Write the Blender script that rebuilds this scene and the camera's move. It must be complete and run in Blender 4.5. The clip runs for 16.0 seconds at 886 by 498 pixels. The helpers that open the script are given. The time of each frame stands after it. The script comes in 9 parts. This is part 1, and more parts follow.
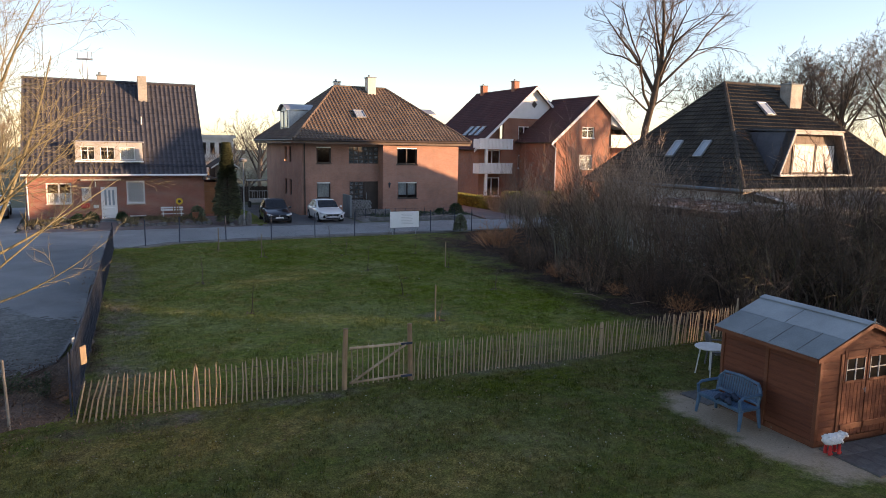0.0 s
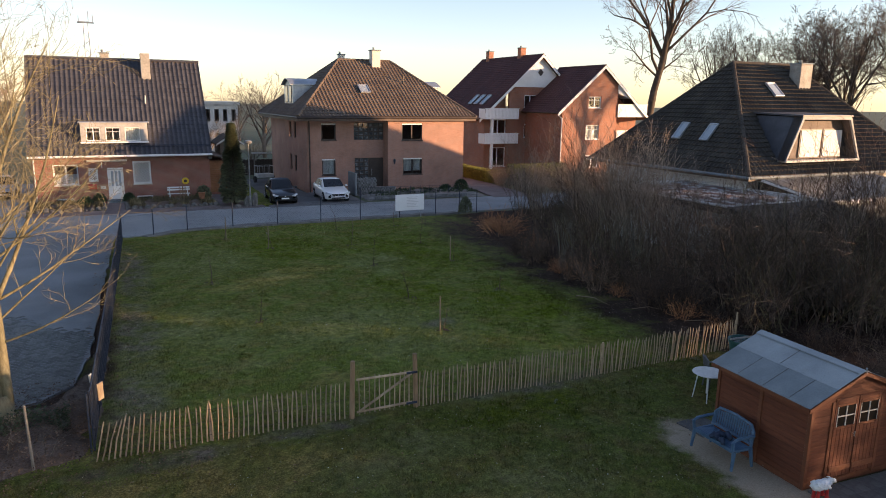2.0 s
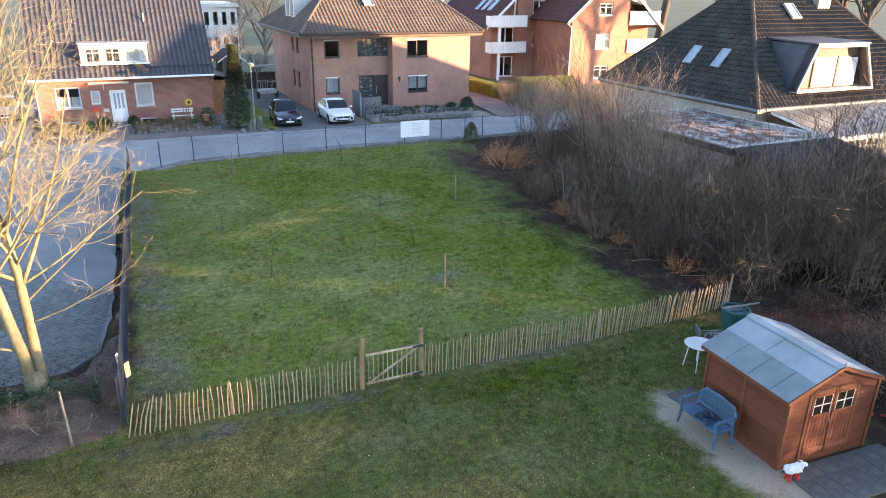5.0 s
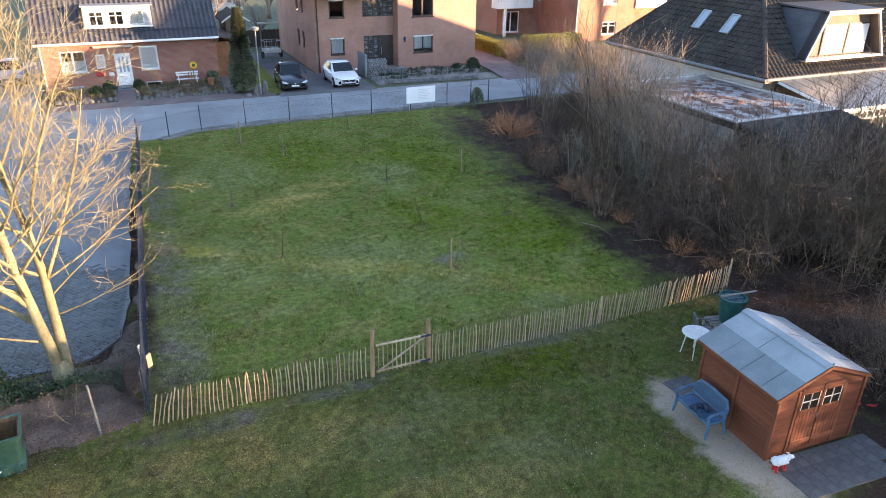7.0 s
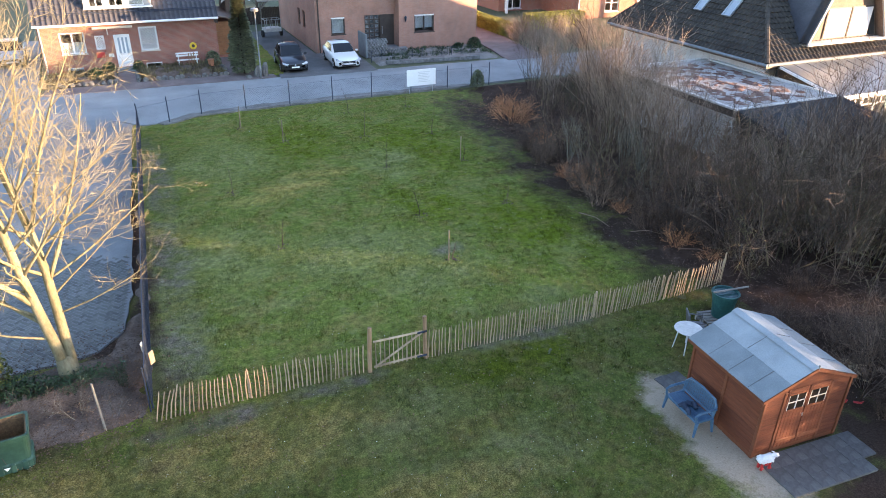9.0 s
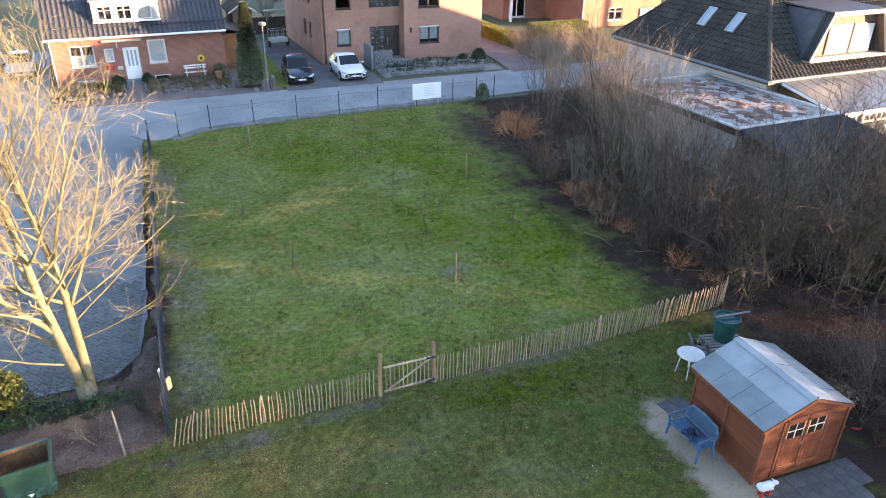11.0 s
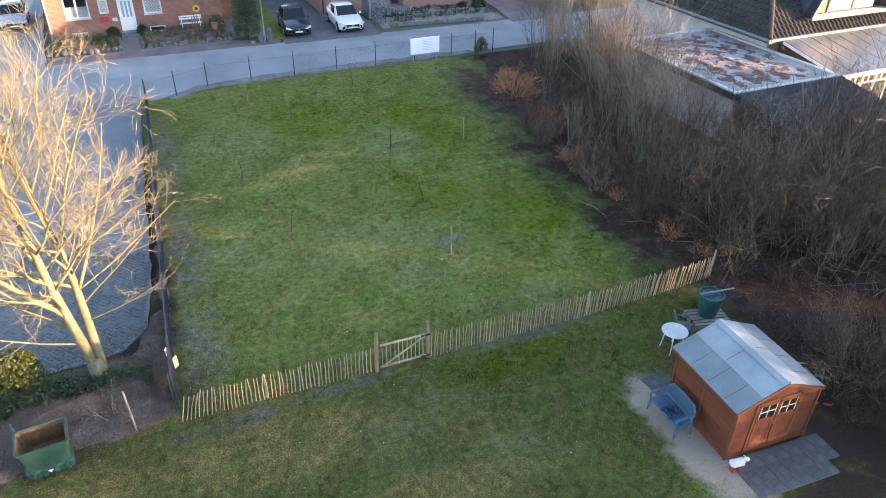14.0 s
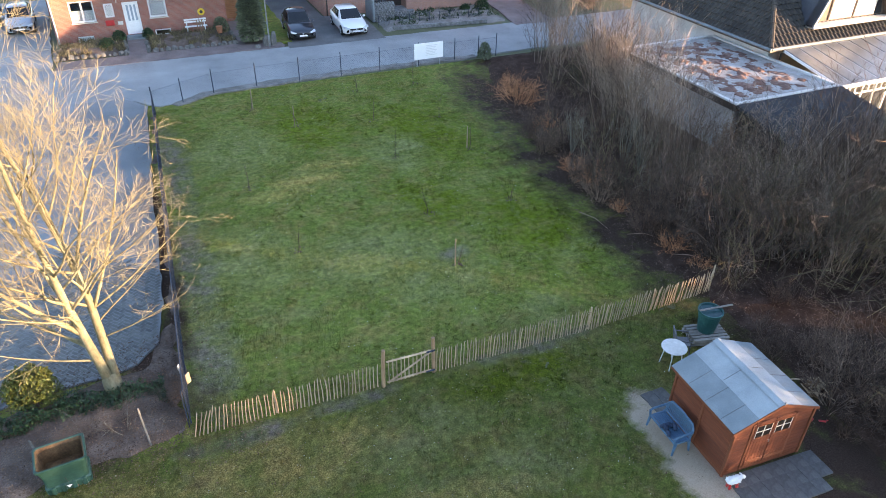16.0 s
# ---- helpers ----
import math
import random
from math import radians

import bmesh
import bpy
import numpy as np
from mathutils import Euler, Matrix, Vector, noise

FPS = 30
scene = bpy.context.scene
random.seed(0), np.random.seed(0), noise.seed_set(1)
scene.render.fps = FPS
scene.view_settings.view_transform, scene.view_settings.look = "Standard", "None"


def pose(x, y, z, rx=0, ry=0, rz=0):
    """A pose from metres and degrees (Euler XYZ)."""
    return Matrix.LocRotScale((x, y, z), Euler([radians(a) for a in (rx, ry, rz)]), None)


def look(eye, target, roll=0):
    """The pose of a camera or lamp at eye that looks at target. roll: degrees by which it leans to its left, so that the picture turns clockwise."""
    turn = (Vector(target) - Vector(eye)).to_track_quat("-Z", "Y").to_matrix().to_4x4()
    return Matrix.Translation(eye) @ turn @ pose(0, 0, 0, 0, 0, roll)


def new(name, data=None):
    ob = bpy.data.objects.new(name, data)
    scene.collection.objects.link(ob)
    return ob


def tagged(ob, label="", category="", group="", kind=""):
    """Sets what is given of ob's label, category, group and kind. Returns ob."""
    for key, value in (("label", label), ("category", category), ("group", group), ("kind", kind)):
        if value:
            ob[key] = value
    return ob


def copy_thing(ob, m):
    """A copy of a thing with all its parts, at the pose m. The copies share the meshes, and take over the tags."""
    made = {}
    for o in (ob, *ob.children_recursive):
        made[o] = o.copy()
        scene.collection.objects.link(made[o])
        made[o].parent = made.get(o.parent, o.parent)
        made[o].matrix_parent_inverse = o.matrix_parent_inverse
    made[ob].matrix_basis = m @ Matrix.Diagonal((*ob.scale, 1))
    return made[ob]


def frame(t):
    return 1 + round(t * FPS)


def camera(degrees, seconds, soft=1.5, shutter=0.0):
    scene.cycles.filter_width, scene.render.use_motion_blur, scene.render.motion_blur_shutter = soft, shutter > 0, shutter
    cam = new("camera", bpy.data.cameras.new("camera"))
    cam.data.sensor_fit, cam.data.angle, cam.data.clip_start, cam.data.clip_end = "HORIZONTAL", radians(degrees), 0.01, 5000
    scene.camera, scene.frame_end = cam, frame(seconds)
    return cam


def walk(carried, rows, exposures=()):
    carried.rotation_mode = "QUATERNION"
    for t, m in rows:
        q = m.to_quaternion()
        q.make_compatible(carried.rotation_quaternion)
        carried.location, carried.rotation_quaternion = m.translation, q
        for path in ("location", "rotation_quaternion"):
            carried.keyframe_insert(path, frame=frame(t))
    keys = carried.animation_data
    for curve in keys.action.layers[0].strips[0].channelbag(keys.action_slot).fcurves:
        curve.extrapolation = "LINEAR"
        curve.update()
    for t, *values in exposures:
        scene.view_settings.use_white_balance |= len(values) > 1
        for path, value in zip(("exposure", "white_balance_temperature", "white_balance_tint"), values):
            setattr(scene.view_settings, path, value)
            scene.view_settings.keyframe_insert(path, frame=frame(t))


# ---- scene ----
cam = camera(64.9, 16.0, soft=0.9)
PATH = [
    (0, (0.11, -0.11, 5.394), (0.976, 1.67, 5.108), 0.9),
    (0.5, (0.123, -0.057, 5.924), (0.985, 1.724, 5.636), 1),
    (1, (0.124, -0.062, 6.488), (0.984, 1.72, 6.2), 0.9),
    (1.5, (0.122, -0.075, 6.895), (0.979, 1.707, 6.587), 0.9),
    (2, (0.122, -0.099, 7.275), (0.965, 1.666, 6.857), 0.8),
    (2.5, (0.111, -0.066, 7.642), (0.935, 1.66, 7.056), 0.9),
    (3, (0.133, -0.039, 8.017), (0.938, 1.657, 7.328), 0.8),
    (3.5, (0.131, -0.043, 8.399), (0.93, 1.648, 7.691), 0.8),
    (4, (0.154, -0.028, 8.755), (0.952, 1.664, 8.047), 0.8),
    (6.3, (0.08, -0.05, 10.335), (0.859, 1.63, 9.578), 0.8),
    (6.5, (0.06, -0.06, 10.453), (0.834, 1.612, 9.675), 0.8),
    (7, (0.055, -0.048, 10.782), (0.815, 1.595, 9.931), 0.8),
    (7.5, (0.153, 0.002, 11.055), (0.897, 1.619, 10.144), 0.8),
    (8, (0.202, -0.01, 11.211), (0.944, 1.604, 10.292), 0.9),
    (8.5, (0.244, -0.028, 11.354), (0.983, 1.587, 10.435), 0.9),
    (9, (0.236, -0.063, 11.519), (0.974, 1.55, 10.597), 0.8),
    (11.5, (0.022, -0.064, 12.656), (0.753, 1.553, 11.732), 0.8),
    (12, (0.055, -0.027, 12.877), (0.785, 1.589, 11.953), 0.8),
    (12.5, (0.118, -0.002, 13.135), (0.848, 1.615, 12.211), 0.7),
    (13, (0.19, -0.005, 13.399), (0.917, 1.612, 12.473), 0.7),
    (13.5, (0.222, -0.054, 13.582), (0.937, 1.53, 12.593), 0.8),
    (14, (0.285, -0.025, 13.856), (0.976, 1.507, 12.773), 0.8),
    (14.5, (0.301, -0.002, 14.116), (0.987, 1.518, 13.012), 0.8),
    (15, (0.234, 0.015, 14.357), (0.92, 1.533, 13.253), 0.9),
    (15.5, (0.186, 0.033, 14.571), (0.87, 1.553, 13.466), 0.9),
    (16, (0.176, 0.061, 14.792), (0.859, 1.582, 13.687), 0.9),
]
EXPOSURES = [(0, 1.36, 7450, 21), (0.5, 1.3, 7450, 21), (1, 1.2, 7450, 21), (1.5, 1.16, 7450, 21), (2, 1.22, 7400, 20), (2.5, 1.91, 7150, 18.5), (3, 2.94, 7000, 17), (3.5, 3.08, 6930, 16.5), (4, 2.91, 6930, 15.5), (6.5, 2.66, 6930, 15.5), (7, 2.62, 6930, 15.5), (7.5, 2.72, 6930, 15.5), (9, 2.79, 6930, 15), (12.5, 2.8, 6930, 14.5), (16, 2.79, 6930, 14.5)]
walk(cam, [(t, look(eye, target, roll)) for t, eye, target, roll in PATH], EXPOSURES)

# ---- world and sun ----
SUN_AZ, SUN_EL = radians(125), radians(5.0)
world = bpy.data.worlds.new("world")
scene.world = world
world.use_nodes = True
_sky = world.node_tree.nodes.new("ShaderNodeTexSky")
_sky.sky_type, _sky.sun_disc = "NISHITA", False
_sky.sun_elevation, _sky.sun_rotation = radians(22.0), SUN_AZ
_sky.air_density, _sky.dust_density, _sky.ozone_density = 1.0, 0.3, 2.2
_bg = world.node_tree.nodes["Background"]
_bg.inputs[1].default_value = 0.097
world.node_tree.links.new(_sky.outputs[0], _bg.inputs[0])
sun = new("sun", bpy.data.lights.new("sun", "SUN"))
sun.data.energy, sun.data.angle, sun.data.color = 5.0, radians(0.8), (1.0, 0.69, 0.42)
_to = Vector((math.sin(SUN_AZ) * math.cos(SUN_EL), math.cos(SUN_AZ) * math.cos(SUN_EL), math.sin(SUN_EL)))
sun.matrix_world = look(Vector((0, 0, 60)) + _to * 50, (0, 0, 60))


# ---- materials ----
def nodes_of(name):
    m = bpy.data.materials.new(name)
    m.use_nodes = True
    nt = m.node_tree
    return m, nt, nt.nodes["Principled BSDF"]


def add(nt, kind, **values):
    n = nt.nodes.new(kind)
    for key, value in values.items():
        n.inputs[key].default_value = value
    return n


def ramp(nt, fac, stops):
    r = nt.nodes.new("ShaderNodeValToRGB")
    els = r.color_ramp.elements
    while len(els) < len(stops):
        els.new(0.5)
    for e, (at, col) in zip(els, stops):
        e.position, e.color = at, (*col, 1)
    nt.links.new(fac, r.inputs[0])
    return r.outputs[0]


def mix(nt, fac, a, b, kind="MIX"):
    n = nt.nodes.new("ShaderNodeMix")
    n.data_type, n.blend_type = "RGBA", kind
    for sock, value in ((n.inputs[0], fac), (n.inputs[6], a), (n.inputs[7], b)):
        if hasattr(value, "links"):
            nt.links.new(value, sock)
        elif isinstance(value, tuple):
            sock.default_value = (*value, 1)
        else:
            sock.default_value = value
    return n.outputs[2]


def coords(nt, scale=(1, 1, 1)):
    tc = nt.nodes.new("ShaderNodeTexCoord")
    mp = nt.nodes.new("ShaderNodeMapping")
    mp.inputs["Scale"].default_value = scale
    nt.links.new(tc.outputs["Object"], mp.inputs[0])
    return mp.outputs[0]


def fuzz(nt, vec, scale, detail=4.0, rough=0.6):
    n = add(nt, "ShaderNodeTexNoise", Scale=scale, Detail=detail, Roughness=rough)
    if vec:
        nt.links.new(vec, n.inputs["Vector"])
    return n.outputs[0]


def bump(nt, bs, height, strength, dist=0.02):
    b = add(nt, "ShaderNodeBump", Strength=strength, Distance=dist)
    nt.links.new(height, b.inputs["Height"])
    nt.links.new(b.outputs[0], bs.inputs["Normal"])


def surface(name, dark, mid, light, fine=18.0, broad=1.2, rough=0.8, bumpy=0.3, metal=0.0, stretch=(1, 1, 1), per_object=0.0, per_island=0.0, spec=0.4):
    """A surface with broad stains and fine grain, and colour that varies from piece to piece."""
    m, nt, bs = nodes_of(name)
    vec = coords(nt, stretch)
    a, b = fuzz(nt, vec, broad, 3.0), fuzz(nt, vec, fine, 6.0, 0.7)
    both = mix(nt, 0.5, a, b)
    col = ramp(nt, both, [(0.33, dark), (0.5, mid), (0.67, light)])
    for amount, kind, out in ((per_object, "ShaderNodeObjectInfo", "Random"), (per_island, "ShaderNodeNewGeometry", "Random Per Island")):
        if amount:
            info = nt.nodes.new(kind)
            tone = ramp(nt, info.outputs[out], [(0.0, (1 - amount,) * 3), (1.0, (1 + amount * 0.6,) * 3)])
            col = mix(nt, 1.0, col, tone, "MULTIPLY")
    nt.links.new(col, bs.inputs["Base Color"])
    bs.inputs["Roughness"].default_value, bs.inputs["Metallic"].default_value = rough, metal
    bs.inputs["Specular IOR Level"].default_value = spec
    if bumpy:
        bump(nt, bs, b, bumpy)
    return m


def brickwork(name, one, two, mortar, size=0.24):
    m, nt, bs = nodes_of(name)
    tc = nt.nodes.new("ShaderNodeTexCoord")
    sep = nt.nodes.new("ShaderNodeSeparateXYZ")
    nt.links.new(tc.outputs["Object"], sep.inputs[0])
    s = nt.nodes.new("ShaderNodeMath")
    s.operation = "ADD"
    nt.links.new(sep.outputs[0], s.inputs[0]), nt.links.new(sep.outputs[1], s.inputs[1])
    com = nt.nodes.new("ShaderNodeCombineXYZ")
    nt.links.new(s.outputs[0], com.inputs[0]), nt.links.new(sep.outputs[2], com.inputs[1])
    br = add(nt, "ShaderNodeTexBrick", Color1=(*one, 1), Color2=(*two, 1), Mortar=(*mortar, 1), Scale=1.0)
    br.inputs["Brick Width"].default_value, br.inputs["Row Height"].default_value = size, size * 0.32
    br.inputs["Mortar Size"].default_value, br.inputs["Bias"].default_value = 0.008, -0.1
    nt.links.new(com.outputs[0], br.inputs["Vector"])
    vec = coords(nt)
    tone = ramp(nt, fuzz(nt, vec, 0.6, 4.0), [(0.3, (0.74, 0.72, 0.72)), (0.7, (1.15, 1.1, 1.08))])
    grain = ramp(nt, fuzz(nt, vec, 14.0, 5.0), [(0.3, (0.88, 0.88, 0.88)), (0.7, (1.1, 1.1, 1.1))])
    col = mix(nt, 1.0, mix(nt, 1.0, br.outputs[0], tone, "MULTIPLY"), grain, "MULTIPLY")
    nt.links.new(col, bs.inputs["Base Color"])
    bs.inputs["Roughness"].default_value = 0.85
    bump(nt, bs, br.outputs[1], -0.18, 0.01)
    return m


def glassy(name, tint=(0.85, 0.9, 0.92)):
    m, nt, bs = nodes_of(name)
    bs.inputs["Base Color"].default_value = (*tint, 1)
    bs.inputs["Roughness"].default_value = 0.03
    bs.inputs["Transmission Weight"].default_value = 1.0
    bs.inputs["IOR"].default_value = 1.45
    return m


def patches(nt, vec, places, high=2.35, low=1.55):
    """A mask of soft ragged patches: (x, y, half width, half depth) of each."""
    rag = fuzz(nt, vec, 0.9, 6.0, 0.7)
    mask = None
    for x, y, rx, ry in places:
        mp = nt.nodes.new("ShaderNodeMapping")
        mp.inputs["Location"].default_value = (-x / rx, -y / ry, 0)
        mp.inputs["Scale"].default_value = (1 / rx, 1 / ry, 0)
        nt.links.new(vec, mp.inputs[0])
        ln = nt.nodes.new("ShaderNodeVectorMath")
        ln.operation = "LENGTH"
        nt.links.new(mp.outputs[0], ln.inputs[0])
        ad = nt.nodes.new("ShaderNodeMath")
        ad.operation = "MULTIPLY_ADD"
        nt.links.new(rag, ad.inputs[0])
        ad.inputs[1].default_value = 2.2
        nt.links.new(ln.outputs["Value"], ad.inputs[2])
        r = nt.nodes.new("ShaderNodeMapRange")
        r.inputs["From Min"].default_value, r.inputs["From Max"].default_value = high, low
        nt.links.new(ad.outputs[0], r.inputs["Value"])
        if mask is None:
            mask = r.outputs[0]
        else:
            mx = nt.nodes.new("ShaderNodeMath")
            mx.operation = "MAXIMUM"
            nt.links.new(mask, mx.inputs[0]), nt.links.new(r.outputs[0], mx.inputs[1])
            mask = mx.outputs[0]
    return mask


PALE_GRASS = [(6.6, 21.0, 2.8, 2.0), (8.6, 18.6, 1.8, 1.2), (10.8, 29.2, 1.5, 2.0), (2.4, 22.5, 1.8, 2.4), (11.0, 16.1, 0.8, 0.4), (3.4, 32.0, 2.4, 2.8), (4.8, 12.3, 2.0, 1.0), (7.2, 10.3, 1.6, 0.9)]
LUSH_GRASS = [(13.8, 20.5, 2.6, 3.8), (10.4, 24.0, 2.3, 2.4), (12.6, 31.0, 2.8, 5.0), (7.6, 33.8, 2.4, 3.4), (8.8, 13.2, 2.8, 0.9)]
STRAW_GRASS = [(4.0, 9.6, 3.0, 0.9), (0.8, 9.3, 3.2, 0.9), (5.9, 27.9, 1.7, 0.6), (7.4, 29.0, 1.5, 0.55), (4.5, 27.0, 1.5, 0.5), (0.8, 12.6, 3.2, 1.2), (-3.4, 12.9, 2.6, 1.0)]
SANDY = [(11.35, 9.5, 0.72, 1.9), (11.2, 8.1, 0.85, 1.2), (11.7, 7.1, 1.0, 0.65)]
LEAF_MOULD = [(17.5, 17.0, 2.7, 5.0), (18.0, 24.0, 2.9, 7.0), (19.2, 32.5, 3.2, 7.0), (22.4, 39.5, 3.6, 4.4), (17.8, 9.0, 3.0, 8.0), (15.8, 4.4, 3.4, 2.8), (15.3, 6.6, 1.4, 1.6), (13.6, 5.9, 1.9, 0.8), (14.9, 7.4, 0.8, 1.6), (13.4, 7.2, 1.7, 0.8), (-0.6, 25.0, 0.5, 10.0), (-5.0, 15.6, 4.8, 1.4), (-1.5, 18.1, 0.9, 0.9), (15.7, 9.0, 0.9, 3.0), (16.0, 18.6, 0.9, 2.6)]
BARE_EARTH = [(0.25, 17.6, 0.85, 2.4), (0.35, 23.0, 0.8, 3.6), (0.6, 31.5, 0.7, 5.0), (9.6, 20.0, 0.7, 0.4), (0.6, 14.0, 1.6, 0.32), (3.9, 14.12, 1.4, 0.3), (9.6, 14.2, 2.6, 0.32)]


def grass_ground(name, blades=False):
    m, nt, bs = nodes_of(name)
    vec = coords(nt)
    big, midn, fine = fuzz(nt, vec, 0.3, 4.0), fuzz(nt, vec, 1.1, 5.0, 0.65), fuzz(nt, vec, 26.0, 5.0, 0.75)
    green = ramp(nt, fine, [(0.32, (0.04, 0.058, 0.012)), (0.5, (0.075, 0.102, 0.022)), (0.68, (0.128, 0.158, 0.042))])
    lush = ramp(nt, fine, [(0.32, (0.03, 0.046, 0.004)), (0.5, (0.06, 0.086, 0.006)), (0.68, (0.105, 0.135, 0.015))])
    olive = ramp(nt, fine, [(0.32, (0.058, 0.055, 0.017)), (0.5, (0.108, 0.101, 0.033)), (0.68, (0.18, 0.164, 0.07))])
    straw = ramp(nt, fine, [(0.34, (0.06, 0.05, 0.016)), (0.5, (0.17, 0.142, 0.046)), (0.66, (0.34, 0.285, 0.12))])
    pale = ramp(nt, fine, [(0.32, (0.064, 0.073, 0.03)), (0.5, (0.114, 0.126, 0.055)), (0.68, (0.19, 0.2, 0.1))])
    soil = ramp(nt, fine, [(0.34, (0.042, 0.04, 0.034)), (0.66, (0.18, 0.168, 0.145))])
    col = mix(nt, ramp(nt, midn, [(0.45, (0, 0, 0)), (0.64, (0.9, 0.9, 0.9))]), green, olive)
    col = mix(nt, patches(nt, vec, LUSH_GRASS), col, mix(nt, ramp(nt, midn, [(0.5, (0, 0, 0)), (0.66, (0.6, 0.6, 0.6))]), lush, olive))
    col = mix(nt, ramp(nt, big, [(0.55, (0, 0, 0)), (0.7, (0.6, 0.6, 0.6))]), col, pale)
    col = mix(nt, patches(nt, vec, PALE_GRASS), col, mix(nt, ramp(nt, midn, [(0.42, (0.15, 0.15, 0.15)), (0.6, (0.75, 0.75, 0.75))]), pale, green))
    col = mix(nt, patches(nt, vec, STRAW_GRASS), col, mix(nt, ramp(nt, midn, [(0.42, (0, 0, 0)), (0.6, (0.7, 0.7, 0.7))]), straw, green))
    col = mix(nt, patches(nt, vec, BARE_EARTH), col, mix(nt, ramp(nt, midn, [(0.42, (0, 0, 0)), (0.6, (0.7, 0.7, 0.7))]), soil, green))
    col = mix(nt, ramp(nt, fuzz(nt, vec, 0.7, 6.0, 0.75), [(0.64, (0, 0, 0)), (0.73, (0.8, 0.8, 0.8))]), col, soil)
    col = mix(nt, 1.0, col, ramp(nt, fuzz(nt, vec, 4.5, 6.0, 0.75), [(0.3, (0.48, 0.48, 0.46)), (0.5, (0.98, 0.98, 0.98)), (0.7, (1.65, 1.62, 1.62))]), "MULTIPLY")
    col = mix(nt, ramp(nt, fuzz(nt, vec, 2.3, 6.0, 0.7), [(0.53, (0, 0, 0)), (0.66, (0.55, 0.55, 0.55))]), col, pale)
    col = mix(nt, ramp(nt, fuzz(nt, vec, 1.7, 5.0, 0.7), [(0.3, (0.5, 0.5, 0.5)), (0.42, (0, 0, 0))]), col, olive)
    mould = ramp(nt, fine, [(0.34, (0.026, 0.015, 0.01)), (0.5, (0.046, 0.028, 0.019)), (0.66, (0.082, 0.053, 0.038))])
    sandy = ramp(nt, fine, [(0.3, (0.27, 0.204, 0.14)), (0.5, (0.36, 0.28, 0.2)), (0.7, (0.45, 0.355, 0.26))])
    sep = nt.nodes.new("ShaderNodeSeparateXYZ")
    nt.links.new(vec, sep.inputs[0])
    # Multiplies the lawn beyond the paling fence lighter than the near one.
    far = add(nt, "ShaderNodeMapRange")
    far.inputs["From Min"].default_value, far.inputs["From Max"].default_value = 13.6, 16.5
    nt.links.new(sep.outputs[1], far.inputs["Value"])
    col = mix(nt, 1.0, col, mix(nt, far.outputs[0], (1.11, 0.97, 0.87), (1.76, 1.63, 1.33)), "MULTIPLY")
    col = mix(nt, patches(nt, vec, LEAF_MOULD), col, mould)
    col = mix(nt, patches(nt, vec, SANDY, 2.2, 1.7), col, sandy)
    if blades:
        info = nt.nodes.new("ShaderNodeNewGeometry")
        col = mix(nt, 1.0, col, ramp(nt, info.outputs["Random Per Island"], [(0.0, (0.72, 0.72, 0.72)), (1.0, (1.22, 1.22, 1.18))]), "MULTIPLY")
    nt.links.new(col, bs.inputs["Base Color"])
    bs.inputs["Roughness"].default_value, bs.inputs["Specular IOR Level"].default_value = 0.95, 0.15
    if not blades:
        bump(nt, bs, fine, 0.55, 0.03)
    return m


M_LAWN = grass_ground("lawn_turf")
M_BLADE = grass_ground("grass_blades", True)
M_FIELD = surface("field", (0.05, 0.065, 0.03), (0.09, 0.1, 0.05), (0.13, 0.13, 0.075), fine=2.0, broad=0.05)
M_SOIL = surface("leaf_litter", (0.024, 0.014, 0.01), (0.052, 0.031, 0.022), (0.11, 0.07, 0.051), fine=22.0, broad=1.5, bumpy=0.9, rough=0.95, spec=0.1)
M_ROAD = surface("asphalt", (0.155, 0.162, 0.16), (0.245, 0.254, 0.25), (0.335, 0.345, 0.338), fine=40.0, broad=0.35, bumpy=0.25, rough=0.8)
M_YARD = surface("old_asphalt", (0.12, 0.125, 0.125), (0.195, 0.202, 0.2), (0.275, 0.282, 0.278), fine=36.0, broad=0.3, bumpy=0.3, rough=0.85)
M_SETT = surface("sett_stone", (0.092, 0.094, 0.086), (0.148, 0.15, 0.138), (0.208, 0.21, 0.192), fine=9.0, broad=0.5, rough=0.75, bumpy=0.3, per_object=0.3, per_island=0.28)
M_PAVER = surface("red_grey_paver", (0.1, 0.08, 0.075), (0.16, 0.125, 0.115), (0.22, 0.18, 0.165), fine=10.0, broad=0.9, bumpy=0.3)
M_SLAB = surface("concrete_slab", (0.062, 0.058, 0.054), (0.1, 0.094, 0.088), (0.145, 0.137, 0.128), fine=14.0, broad=2.2, bumpy=0.3, per_object=0.14)
M_STONE = surface("fieldstone", (0.07, 0.066, 0.06), (0.14, 0.132, 0.12), (0.25, 0.235, 0.21), fine=9.0, broad=2.0, bumpy=0.6, per_island=0.4)
M_GABION = surface("grey_stone_wall", (0.08, 0.08, 0.08), (0.17, 0.17, 0.165), (0.3, 0.3, 0.29), fine=7.0, broad=3.0, bumpy=0.8, per_island=0.4)
M_BRICK_RED = brickwork("red_brick", (0.3, 0.115, 0.08), (0.235, 0.086, 0.06), (0.27, 0.21, 0.18))
M_BRICK_TAN = brickwork("brown_brick", (0.38, 0.205, 0.15), (0.33, 0.175, 0.128), (0.32, 0.23, 0.19))
M_BRICK_FAR = brickwork("orange_brick", (0.36, 0.14, 0.08), (0.3, 0.11, 0.06), (0.3, 0.22, 0.18))
M_BRICK_GREY = brickwork("grey_block", (0.66, 0.65, 0.62), (0.58, 0.57, 0.545), (0.38, 0.37, 0.355), size=0.3)
